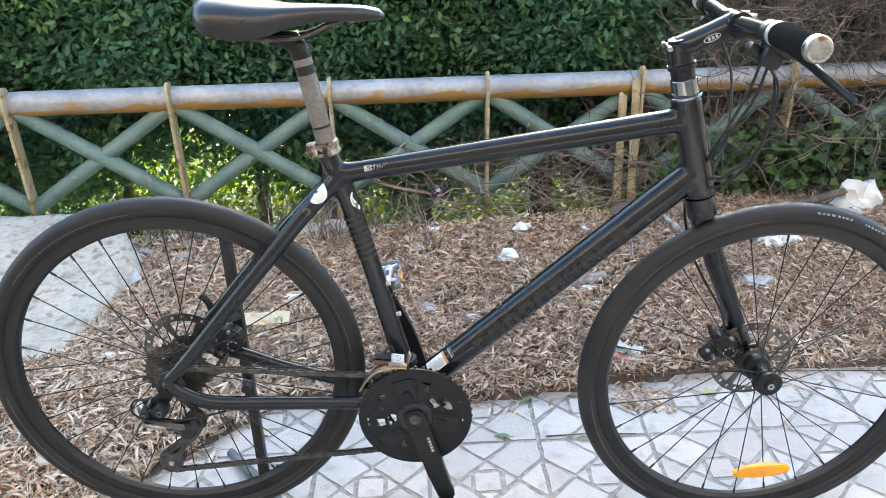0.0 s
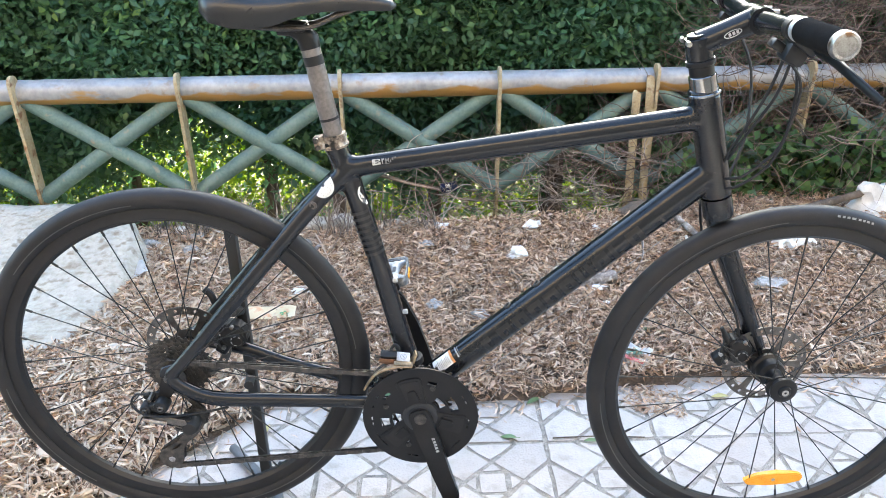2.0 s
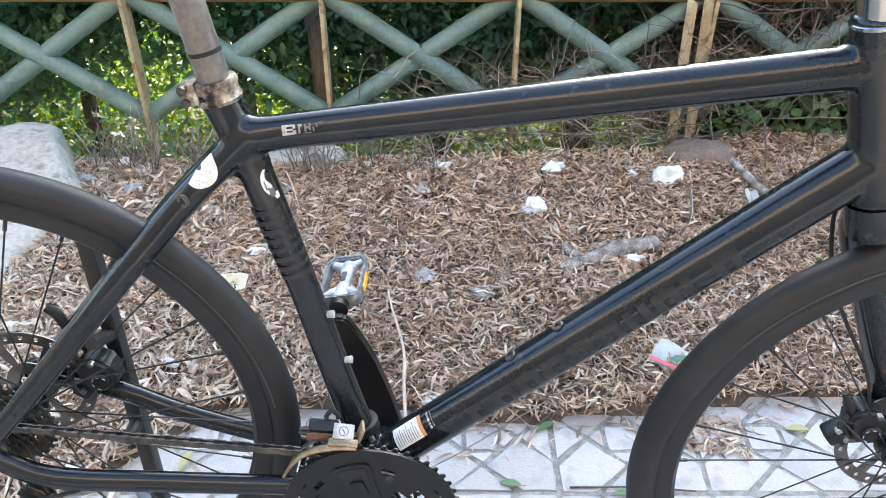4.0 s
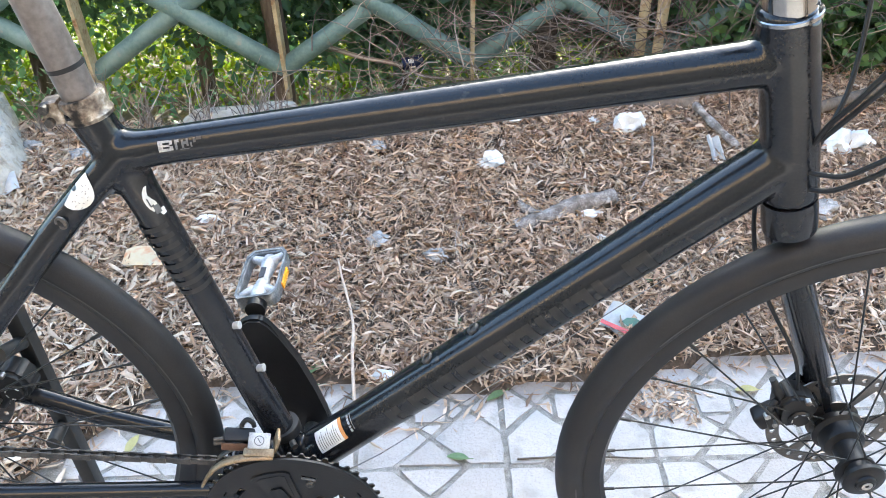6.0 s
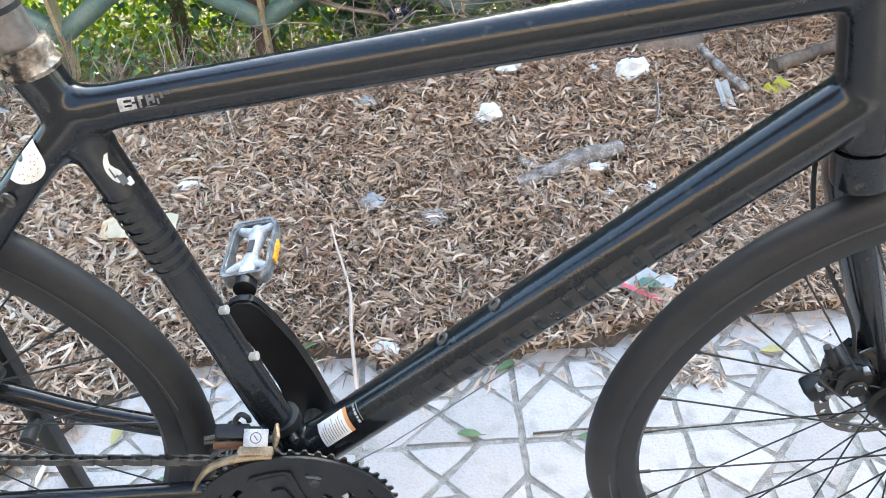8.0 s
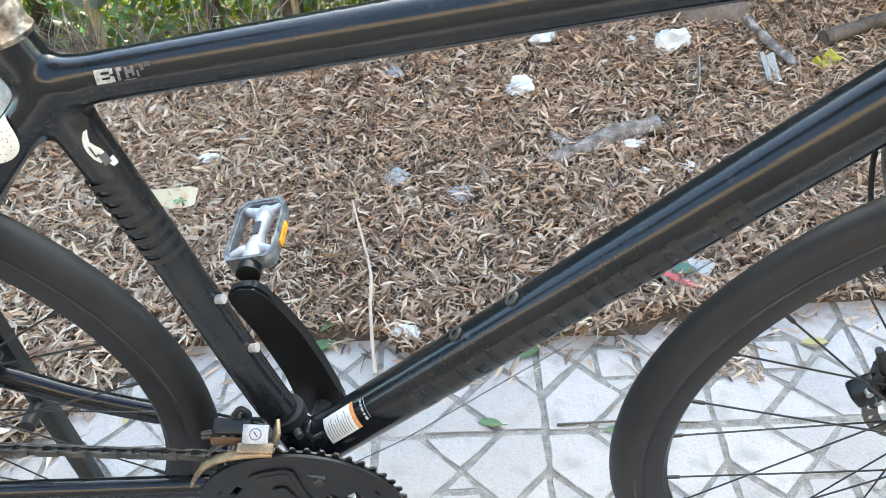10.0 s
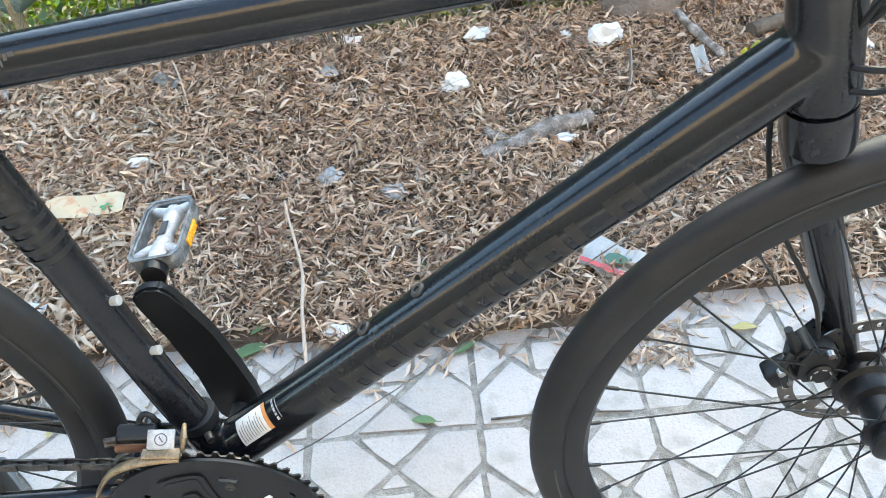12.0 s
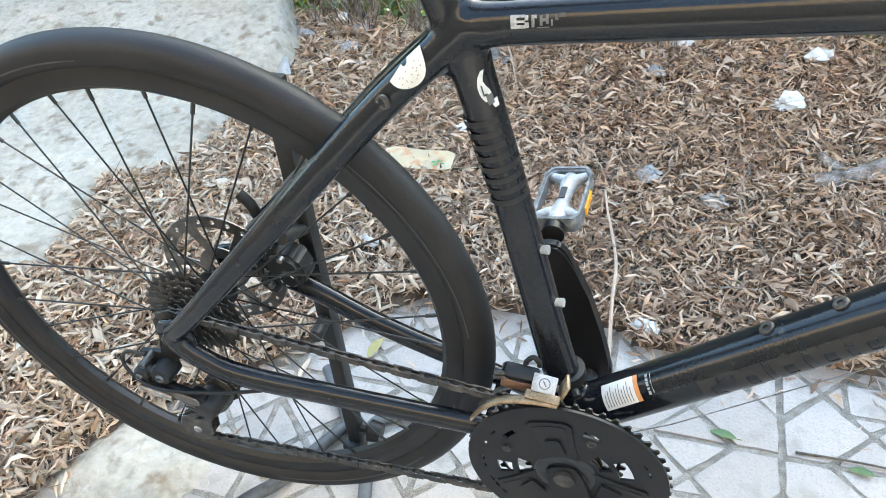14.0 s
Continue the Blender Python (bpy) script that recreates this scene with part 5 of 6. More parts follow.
# front derailleur
fd = empty("front_derailleur")
fd.parent = bike
bm = B()
lathe(bm, [(0.0185, -0.0065), (0.0201, -0.006), (0.0203, -0.003), (0.0203, 0.003), (0.0201, 0.006), (0.0185, 0.0065)], Matrix.Translation((0.4285, 0, 0.009)) @ Vector((0, 1, 0)).rotation_difference(Vector((-0.232, 0, 0.97))).to_matrix().to_4x4(), 28)
part("clamp_band", bm, M_PLASTIC, fd, "black clamp band round the seat tube")
bm = B()
lathe(bm, [(0.002, -0.005), (0.004, -0.0048), (0.004, 0.004)], pose(0.443, -0.02, 0.004, 0, 0, 30), 12)
part("clamp_screw", bm, M_DARKSTEEL, fd)
pts = catmull([(0.346, -0.067, -0.014), (0.354, -0.067, 0.002), (0.367, -0.067, 0.02), (0.385, -0.066, 0.031), (0.41, -0.065, 0.0365), (0.43, -0.063, 0.0355)], 5)
bm = B()
tube(bm, pts, [0.0035 + 0.0018 * min(1, k / 14) for k in range(len(pts))], 12, up=(0, 1, 0), oval=0.55)
cage = part("cage_plate", bm, M_BRASS, fd, "tarnished brass-coloured chain cage")
bm = B()
box(bm, (0.034, 0.01, 0.006), pose(0.415, -0.062, 0.0395, 20, 2, 0), 0.0022)
part("cage_rim", bm, M_BRASS, cage)
bm = B()
box(bm, (0.004, 0.018, 0.022), pose(0.4335, -0.05, 0.0465, 0, 18, 12), 0.0018)
part("cage_tab", bm, M_BRASS, cage, "upright brass-coloured tab")
bm = B()
tube(bm, [p + Vector((0.004, 0.018, 0.001)) for p in pts], 0.0042, 10, up=(0, 1, 0), oval=0.4)
part("inner_plate", bm, M_DARKSTEEL, fd)
bm = B()
box(bm, (0.0235, 0.0175, 0.003), pose(0.4145, -0.052, 0.0475, 32, 8, 4), 0.0008)
cover = part("cage_cover", bm, M_STEEL_PALE, fd, "dull silver square cover plate")
bm = B()
m = pose(0.4145, -0.052, 0.0475, 32, 8, 4) @ pose(0, 0, 0.0017, 90, 0, 0)
lathe(bm, [(0.0046, 0.0), (0.0056, 0.0), (0.0056, -0.0004), (0.0046, -0.0004)], m, 18, closed=True)
box(bm, (0.0012, 0.0005, 0.006), m @ pose(0, 0, 0, 0, 35, 0))
part("cover_mark", bm, M_STANDGREY, cover)
bm = B()
box(bm, (0.034, 0.016, 0.009), pose(0.39, -0.042, 0.0445, 20, 4, 2), 0.003)
part("linkage", bm, M_PLASTIC, fd, "black linkage block")
bm = B()
box(bm, (0.032, 0.003, 0.009), pose(0.388, -0.0535, 0.0385, -14, 4, 2), 0.001)
part("linkage_face", bm, M_COPPER, fd, "copper-brown lower face")
for x, top in ((0.3985, 0.06),):
    bm = B()
    tube(bm, catmull([(x - 0.006, -0.036, 0.05), (x - 0.006, -0.034, top - 0.007), (x, -0.033, top), (x + 0.006, -0.033, top - 0.005), (x + 0.007, -0.034, 0.05)], 5), 0.0028, 10)
    part("cable_hook", bm, M_PLASTIC, fd)
for x, z in ((0.3685, 0.0475), (0.3675, 0.0415)):
    bm = B()
    tube(bm, [(x + 0.006, -0.05, z), (x - 0.004, -0.052, z)], 0.0026, 10)
    part("limit_screw", bm, M_DARKSTEEL, fd, "small dark limit screw")

# rear derailleur
rd = empty("rear_derailleur")
rd.parent = bike
bm = B()
prism(bm, [(-0.014, 0.0), (0.012, 0.002), (0.006, -0.03), (-0.006, -0.046), (-0.036, -0.05), (-0.05, -0.044), (-0.05, -0.036), (-0.02, -0.03)], -0.07, -0.064)
part("hanger", bm, M_BLACK, rd)
for x, z, r in ((-0.015, -0.051, 0.0055), (-0.044, -0.058, 0.0048), (-0.032, -0.033, 0.004)):
    bm = B()
    lathe(bm, [(0.002, -0.09), (0.0028, -0.0925), (r * 0.8, -0.0925), (r, -0.09), (r, -0.07)], pose(x, 0, z), 20)
    part("pivot_bolt", bm, M_ROTOR, rd, "worn steel pivot bolt")
bm = B()
lathe(bm, [(0.006, -0.09), (0.0115, -0.089), (0.0135, -0.085), (0.0135, -0.064)], pose(-0.016, 0, -0.051), 20)
lathe(bm, [(0.006, -0.09), (0.0095, -0.089), (0.0115, -0.085), (0.0115, -0.066)], pose(-0.043, 0, -0.059), 20)
box(bm, (0.03, 0.014, 0.017), pose(-0.03, -0.079, -0.056, 0, -14, 0), 0.004)
part("mount_knuckle", bm, M_PLASTIC, rd)
bm = B()
box(bm, (0.086, 0.011, 0.012), pose(-0.008, -0.083, -0.0725, 0, 10, 0), 0.004)
box(bm, (0.074, 0.013, 0.011), pose(-0.012, -0.078, -0.0865, 0, 12, 0), 0.004)
part("parallelogram", bm, M_BLACK, rd, "black parallelogram links")
bm = B()
prism(bm, [(-0.036, -0.064), (0.026, -0.074), (0.03, -0.084), (0.02, -0.088), (-0.034, -0.076)], -0.0912, -0.0885)
bmesh.ops.bevel(bm, geom=list(bm.edges), offset=0.001, segments=1, affect="EDGES")
part("outer_link", bm, M_ROTOR, rd, "worn grey outer link plate")
bm = B()
tube(bm, [(-0.046, -0.091, -0.0745), (-0.006, -0.091, -0.081)], 0.0045, 14)
part("link_barrel", bm, M_STEEL, rd, "bright steel link barrel")
bm = B()
box(bm, (0.03, 0.003, 0.006), pose(-0.016, -0.0885, -0.0745, 0, 10, 0), 0.001)
part("body_badge", bm, M_STEEL, rd, "small silver badge")
bm = B()
box(bm, (0.034, 0.022, 0.03), pose(0.022, -0.078, -0.092, 0, 18, 0), 0.008, 3)
lathe(bm, [(0.004, -0.092), (0.012, -0.091), (0.0155, -0.086), (0.0155, -0.06), (0.01, -0.058)], pose(0.032, 0, -0.094), 24)
part("spring_knuckle", bm, M_PLASTIC, rd)
bm = B()
for k in range(3):
    box(bm, (0.02, 0.0016, 0.0024), pose(0.014, -0.0895, -0.084 - 0.0065 * k, 0, 18, 0), 0.0005)
part("knuckle_rib", bm, M_ROTOR, rd, "grey ribs on the knuckle")
for y in (-0.0605, -0.0455):
    bm = B()
    plate(bm, [(0.034, -0.066), (0.049, -0.074), (0.055, -0.09), (0.049, -0.108), (0.034, -0.13), (0.016, -0.146), (0.006, -0.164), (0.004, -0.19), (-0.006, -0.205), (-0.022, -0.208), (-0.036, -0.2), (-0.042, -0.184), (-0.036, -0.168), (-0.02, -0.158), (-0.004, -0.147), (0.01, -0.128), (0.018, -0.108), (0.02, -0.08)],
          [[(0.038, -0.098), (0.034, -0.116), (0.022, -0.128), (0.027, -0.105)], [(0.008, -0.143), (-0.004, -0.16), (-0.018, -0.166), (-0.004, -0.152)]], y - 0.0009, y + 0.0009)
    part("pulley_cage", bm, M_DARKSTEEL, rd, "worn dark steel pulley cage", smooth=False)
for x, z in ((0.032, -0.092), (-0.018, -0.187)):
    bm = B()
    plate(bm, toothed(0.0205, 11, 0.005), [circle(0.004, 10)], -0.0555, -0.051, pose(x, 0, z))
    wheel_ob = part("pulley", bm, M_DARKSTEEL, rd, "", smooth=False)
    bm = B()
    lathe(bm, [(0.001, -0.0635), (0.005, -0.063), (0.006, -0.0615), (0.006, -0.045)], pose(x, 0, z), 14)
    part("pulley_bolt", bm, M_STEEL, rd)
tube_part("derailleur_cable_loop", [(0.1, -0.066, -0.06), (0.06, -0.078, -0.064), (0.0, -0.092, -0.066), (-0.04, -0.092, -0.064), (-0.066, -0.084, -0.05), (-0.06, -0.08, -0.03), (-0.036, -0.078, -0.03)], 0.0022, M_PLASTIC, sides=8)


def chain_run(bm, pts, pitch=0.0127):
    pts = [Vector(p) for p in pts]
    line = []
    for a, b in zip(pts, pts[1:]):
        n = max(1, round((b - a).length / 0.002))
        line += [a.lerp(b, k / n) for k in range(n)]
    line.append(pts[-1])
    acc, last, k = [line[0]], line[0], 0
    for p in line:
        if (p - last).length >= pitch:
            acc.append(p)
            last = p
    for a, b in zip(acc, acc[1:]):
        d = b - a
        ang = math.degrees(math.atan2(d.z, d.x))
        wide = 0.0034 if k % 2 else 0.0022
        for s in (-1, 1):
            box(bm, (d.length + 0.0068, 0.0011, 0.0084), pose(*((a + b) / 2 + Vector((0, s * wide, 0))), 0, -ang, 0))
        box(bm, (0.005, 0.0078, 0.005), pose(*a, 0, -ang, 0))
        k += 1
    return bm


bm = B()
cy0, cy1 = -0.053, -0.05
up_run = [(0.025 * math.cos(radians(a)), cy0, 0.025 * math.sin(radians(a))) for a in range(230, 84, -12)]
up_run += [(BBX + 0.078 * math.cos(radians(a)), cy1, BBZ + 0.078 * math.sin(radians(a))) for a in range(92, -88, -8)]
up_run += [(BBX - 0.008, cy1, BBZ - 0.079), (0.002, -0.053, -0.2055), (-0.018, -0.053, -0.2095), (-0.034, -0.053, -0.203), (-0.0405, -0.053, -0.187), (-0.034, -0.053, -0.171), (-0.01, -0.053, -0.15), (0.03, -0.053, -0.118), (0.052, -0.053, -0.1), (0.054, -0.053, -0.086), (0.044, -0.053, -0.072), (0.02, -0.053, -0.047), (-0.004, -0.053, -0.026), (-0.018, -0.053, -0.018)]
chain_run(bm, up_run)
part("chain", bm, M_DARKSTEEL, bike, "oily dark bicycle chain", smooth=False)


# ---- bike stand ----
stand = empty("bike_stand", pose(0.102, 0.1, 0))
tagged(stand, "black upright workshop stand with grey tubular feet holding the rear wheel", "bike stand")
bm = B()
box(bm, (0.021, 0.02, 0.615), pose(0, 0, 0.3325), 0.003)
part("upright", bm, M_STAND, stand, "black square steel upright")
bm = B()
box(bm, (0.025, 0.024, 0.014), pose(0, 0, 0.641), 0.003)
part("end_cap", bm, M_PLASTIC, stand)
bm = B()
tube(bm, catmull([(0.0, -0.012, 0.41), (-0.02, -0.02, 0.432), (-0.035, -0.03, 0.465), (-0.043, -0.034, 0.5), (-0.055, -0.034, 0.515)], 4), 0.0065, 12)
part("hook", bm, M_PLASTIC, stand, "black bent holding hook")
bm = B()
tube(bm, [(0.0, -0.005, 0.452), (-0.004, -0.05, 0.472)], 0.009, 12)
part("rest_arm", bm, M_STAND, stand)
bm = B()
tube(bm, [(0.0, -0.005, 0.3), (0.004, -0.045, 0.305)], 0.009, 12)
part("rest_arm", bm, M_STAND, stand)
for pts in ([(0.012, -0.05, 0.018), (0.008, -0.02, 0.02), (-0.004, 0.004, 0.022), (-0.05, 0.06, 0.018), (-0.11, 0.13, 0.016)],
            [(-0.02, 0.035, 0.018), (-0.036, 0.021, 0.018), (-0.06, -0.026, 0.018), (-0.09, -0.09, 0.018), (-0.119, -0.126, 0.018), (-0.15, -0.17, 0.018)],
            [(0.07, 0.084, 0.018), (0.037, 0.066, 0.018), (0.014, 0.049, 0.018), (0.009, 0.025, 0.018), (0.018, -0.005, 0.018), (0.035, -0.057, 0.018), (0.058, -0.13, 0.018)]):
    bm = B()
    tube(bm, catmull([(x, y, z - 0.004) for x, y, z in pts], 5), 0.0105, 14)
    part("foot_tube", bm, M_STANDGREY, stand, "grey tubular foot")
bm = B()
box(bm, (0.034, 0.04, 0.03), pose(0, 0, 0.018), 0.004)
part("foot_socket", bm, M_STAND, stand)
bm = B()
tube(bm, [(0.008, 0.0, 0.058), (0.02, 0.0, 0.058), (0.026, 0.0, 0.058), (0.044, 0.0, 0.056)], [0.006, 0.006, 0.017, 0.015], 14)
part("clamp_knob", bm, M_PLASTIC, stand, "black plastic clamp knob")


# ---- plants and twigs ----
def twig_cloud(name, starts, heads, lengths, radii, mat, seed, curl=0.5, steps=5):
    """Many thin bent twigs with three-sided sections."""
    rng = np.random.default_rng(seed)
    n = len(starts)
    d = heads / np.linalg.norm(heads, axis=1, keepdims=True)
    p = starts.copy()
    rings = []
    bend = rng.normal(0, curl, (n, 3))
    for k in range(steps + 1):
        ref = np.where(np.abs(d[:, 2:3]) < 0.9, np.array([[0, 0, 1.0]]), np.array([[1.0, 0, 0]]))
        s = np.cross(d, ref)
        s /= np.linalg.norm(s, axis=1, keepdims=True)
        u = np.cross(s, d)
        r = (radii * (1 - 0.75 * k / steps))[:, None]
        rings.append(np.stack([p + (s * math.cos(a) + u * math.sin(a)) * r for a in (0, 2.094, 4.189)], 1))
        p = p + d * (lengths / steps)[:, None]
        d = d + bend / steps + rng.normal(0, curl * 0.35, (n, 3))
        d /= np.linalg.norm(d, axis=1, keepdims=True)
    v = np.stack(rings, 1)
    per = (steps + 1) * 3
    quads = [(k * 3 + j, k * 3 + (j + 1) % 3, (k + 1) * 3 + (j + 1) % 3, (k + 1) * 3 + j) for k in range(steps) for j in range(3)]
    f = (np.array(quads)[None] + (np.arange(n) * per)[:, None, None]).reshape(-1, 4)
    v = v.reshape(-1, 3)
    me = bpy.data.meshes.new(name)
    me.vertices.add(len(v))
    me.vertices.foreach_set("co", v.ravel())
    me.loops.add(len(f) * 4)
    me.loops.foreach_set("vertex_index", f.ravel().astype(np.int32))
    me.polygons.add(len(f))
    me.polygons.foreach_set("loop_start", np.arange(0, len(f) * 4, 4, dtype=np.int32))
    me.update(calc_edges=True)
    me.materials.append(mat)
    return me


rng = np.random.default_rng(21)
n = 3600
x = 1.12 + 1.5 * rng.beta(1.6, 1.1, n)
top = np.clip(0.14 + (x - 1.15) * 1.0, 0.1, 1.35)
starts = np.stack([x, np.where(rng.uniform(0, 1, n) < 0.1, rng.uniform(1.62, 1.85, n), rng.uniform(1.92, 2.25, n)), rng.uniform(0.0, 1, n) * top], 1)
heads = np.stack([rng.normal(-0.35, 0.6, n), rng.normal(-0.05, 0.3, n), rng.normal(-0.15, 0.55, n)], 1)
ob = new("brush_heap", twig_cloud("brush_heap", starts, heads, rng.uniform(0.15, 0.6, n), rng.uniform(0.0012, 0.0036, n), M_BRUSH, 22, 0.9, 7))
tagged(ob, "tangled heap of dry brown twigs and dead branches", "brush", kind="stuff")

n = 520
starts = np.stack([0.15 + 1.15 * rng.beta(2, 1.2, n), rng.uniform(1.7, 1.98, n), rng.uniform(-0.12, 0.2, n)], 1)
heads = np.stack([rng.normal(0, 0.8, n), rng.normal(-0.2, 0.4, n), rng.normal(0.25, 0.35, n)], 1)
ob = new("dead_stems", twig_cloud("dead_stems", starts, heads, rng.uniform(0.1, 0.4, n), rng.uniform(0.001, 0.003, n), M_TWIG, 23, 0.6))
tagged(ob, "dry brown stems at the foot of the hedge", "twigs", kind="stuff")

n = 300
starts = np.stack([rng.choice([-0.6, -0.52, -0.44, -0.3, -0.12, 0.02, 0.1, 0.24, 0.42], n) + rng.normal(0, 0.022, n), rng.uniform(1.47, 1.57, n), rng.uniform(-0.03, 0.0, n)], 1)
heads = np.stack([rng.normal(0, 0.3, n), rng.normal(0, 0.3, n), rng.uniform(0.6, 1, n)], 1)
ob = new("dry_weeds", twig_cloud("dry_weeds", starts, heads, rng.uniform(0.06, 0.24, n), rng.uniform(0.0012, 0.003, n), M_TWIG, 24, 0.6))
tagged(ob, "thin dry weeds standing along the bed's back edge", "weeds", kind="stuff")

n = 2600
pl = np.stack([1.32 + 1.3 * rng.beta(1.6, 1.3, n), rng.uniform(1.76, 1.98, n), -0.04 + rng.beta(1.2, 1.7, n) * 0.32], 1)
ob = new("ivy", leaf_cloud("ivy", pl, rng.uniform(0.028, 0.052, n), M_IVY, 25, 0.5, 0.5))
tagged(ob, "green ivy leaves climbing over the lower fence", "ivy", kind="stuff")

for x, y, h in ((0.93, 2.05, 0.55), (0.0, 2.0, 0.42)):
    bm = B()
    tube(bm, catmull([(x, y, -0.64), (x + 0.02, y, 0.1), (x - 0.01, y + 0.03, h)], 4), [0.04 - 0.001 * k for k in range(9)], 10)
    thing("stump", bm, M_BARK, "grey-brown bare trunk standing behind the fence", "trunk", "stumps")

# broken stones along the back of the bed
for k, (x, y, lx, ly, h, turn) in enumerate(((-0.075, 1.575, 0.13, 0.055, 0.05, 4), (0.07, 1.59, 0.085, 0.05, 0.055, -8), (0.2, 1.57, 0.04, 0.035, 0.03, 20), (0.29, 1.585, 0.055, 0.035, 0.032, 6), (-0.3, 1.52, 0.05, 0.04, 0.025, 30), (-0.47, 1.5, 0.06, 0.045, 0.03, -12))):
    bm = B()
    bmesh.ops.create_icosphere(bm, subdivisions=3, radius=1.0)
    for v in bm.verts:
        c = Vector([math.copysign(abs(q) ** 0.55, q) for q in v.co])
        c *= 1 + 0.16 * noise.noise(c * 1.6 + Vector((k * 3.1, 0, 0))) + 0.07 * noise.noise(c * 5 + Vector((0, k, 0)))
        v.co = Vector((c.x * lx, c.y * ly, c.z * h))
    thing("rubble_stone", bm, M_CONC, "rough broken pale stone at the back of the bed", "stone", "broken stones", m=pose(x, y, -0.03, math.sin(k * 3) * 5, math.sin(k * 5) * 5, turn))

bm = B()
tube(bm, catmull([(0.17, 1.93, 0.08), (0.31, 1.88, 0.05), (0.45, 1.88, 0.015), (0.52, 1.87, -0.02), (0.62, 1.86, -0.03), (0.8, 1.82, -0.02), (1.0, 1.75, 0.01)], 5), [0.009 - 0.0002 * k for k in range(31)], 8)
thing("fallen_branch", bm, M_TWIG, "thin grey fallen branch along the fence foot", "branch")
bm = B()
tube(bm, catmull([(1.33, 1.5, 0.035), (1.365, 1.4, 0.02), (1.4, 1.285, 0.012)], 5), [0.011 + 0.002 * math.sin(k * 1.7) for k in range(11)], 12)
thing("branch_piece", bm, M_LOG, "short grey-brown broken branch on the mulch", "branch")
bm = B()
tube(bm, catmull([(1.5, 1.4, 0.02), (1.75, 1.5, 0.035), (2.1, 1.62, 0.07)], 5), [0.02 - 0.0006 * k for k in range(11)], 10)
thing("branch_piece", bm, M_BARK, "brown dead branch at the edge of the brush", "branch")
bm = B()
bmesh.ops.create_icosphere(bm, subdivisions=3, radius=1.0)
for v in bm.verts:
    v.co *= 1 + 0.18 * noise.noise(v.co * 1.7)
    v.co = Vector((v.co.x * 0.12, v.co.y * 0.08, v.co.z * 0.05))
thing("rock", bm, M_SOIL, "rounded earth-brown stone at the back of the bed", "stone", m=pose(1.27, 1.62, -0.005))

# ---- mulch ----
def chip_cloud(name, n, accept, size, mat, seed, width, heap=0.02, curl=0.3, lie=0.35):
    """Many bent slivers of bark or leaf, lying every way on the bed."""
    rng = np.random.default_rng(seed)
    xs, ys = [], []
    while len(xs) < n:
        x, y = rng.uniform(-1.35, 2.6), rng.uniform(-0.55, 1.95)
        if accept(x, y, rng):
            xs.append(x)
            ys.append(y)
    x, y = np.array(xs), np.array(ys)
    z = np.array([bed_height(a, b) if in_bed(a, b) else 0.001 for a, b in zip(x, y)]) + rng.uniform(0.001, heap, n)
    z = np.where([in_bed(a, b) for a, b in zip(x, y)], z, 0.004)
    L = rng.uniform(*size, n)
    W = L * rng.uniform(*width, n)
    yaw, pitch, roll = rng.uniform(0, 6.283, n), rng.normal(0, lie, n), rng.normal(0, lie * 1.6, n)
    flat = np.array([not in_bed(a, b) for a, b in zip(x, y)])
    pitch, roll = np.where(flat, pitch * 0.15, pitch), np.where(flat, roll * 0.2, roll)
    f = np.stack([np.cos(yaw) * np.cos(pitch), np.sin(yaw) * np.cos(pitch), np.sin(pitch)], 1)
    s = np.stack([-np.sin(yaw), np.cos(yaw), 0 * yaw], 1)
    u = np.cross(f, s)
    s, u = s * np.cos(roll)[:, None] + u * np.sin(roll)[:, None], u * np.cos(roll)[:, None] - s * np.sin(roll)[:, None]
    c = rng.normal(0, curl, n)
    b1, b2, bow = rng.normal(0, 0.25, n), rng.normal(0, 0.25, n), rng.normal(0, 0.22, n)
    rows = []
    twist = rng.normal(0, 0.9, n)
    ridge = rng.normal(0.0, 0.6, n)
    for k, (a, w) in enumerate(((-0.5, 0.35), (-0.2, 1.0), (0.15, 0.9), (0.5, 0.2))):
        mid = f * (a * L)[:, None] + u * (c * L * (0.25 - a * a))[:, None] + s * ((b1 if k % 2 else b2) * W * 0.6)[:, None] + s * (bow * L * (0.25 - a * a))[:, None]
        half = (W * w * 0.5 * rng.uniform(0.65, 1.25, n))[:, None]
        st = s * np.cos(twist * a)[:, None] + u * np.sin(twist * a)[:, None]
        rows += [mid - st * half, mid + u * (ridge * W * w)[:, None], mid + st * half]
    v = np.stack(rows, 1) + np.stack([x, y, z], 1)[:, None]
    fac = np.array([(r * 3 + j, r * 3 + j + 1, r * 3 + j + 4, r * 3 + j + 3) for r in range(3) for j in range(2)])
    ff = (fac[None] + (np.arange(n) * 12)[:, None, None]).reshape(-1, 4)
    v = v.reshape(-1, 3)
    me = bpy.data.meshes.new(name)
    me.vertices.add(len(v))
    me.vertices.foreach_set("co", v.ravel())
    me.loops.add(len(ff) * 4)
    me.loops.foreach_set("vertex_index", ff.ravel().astype(np.int32))
    me.polygons.add(len(ff))
    me.polygons.foreach_set("loop_start", np.arange(0, len(ff) * 4, 4, dtype=np.int32))
    me.update(calc_edges=True)
    me.materials.append(mat)
    return me


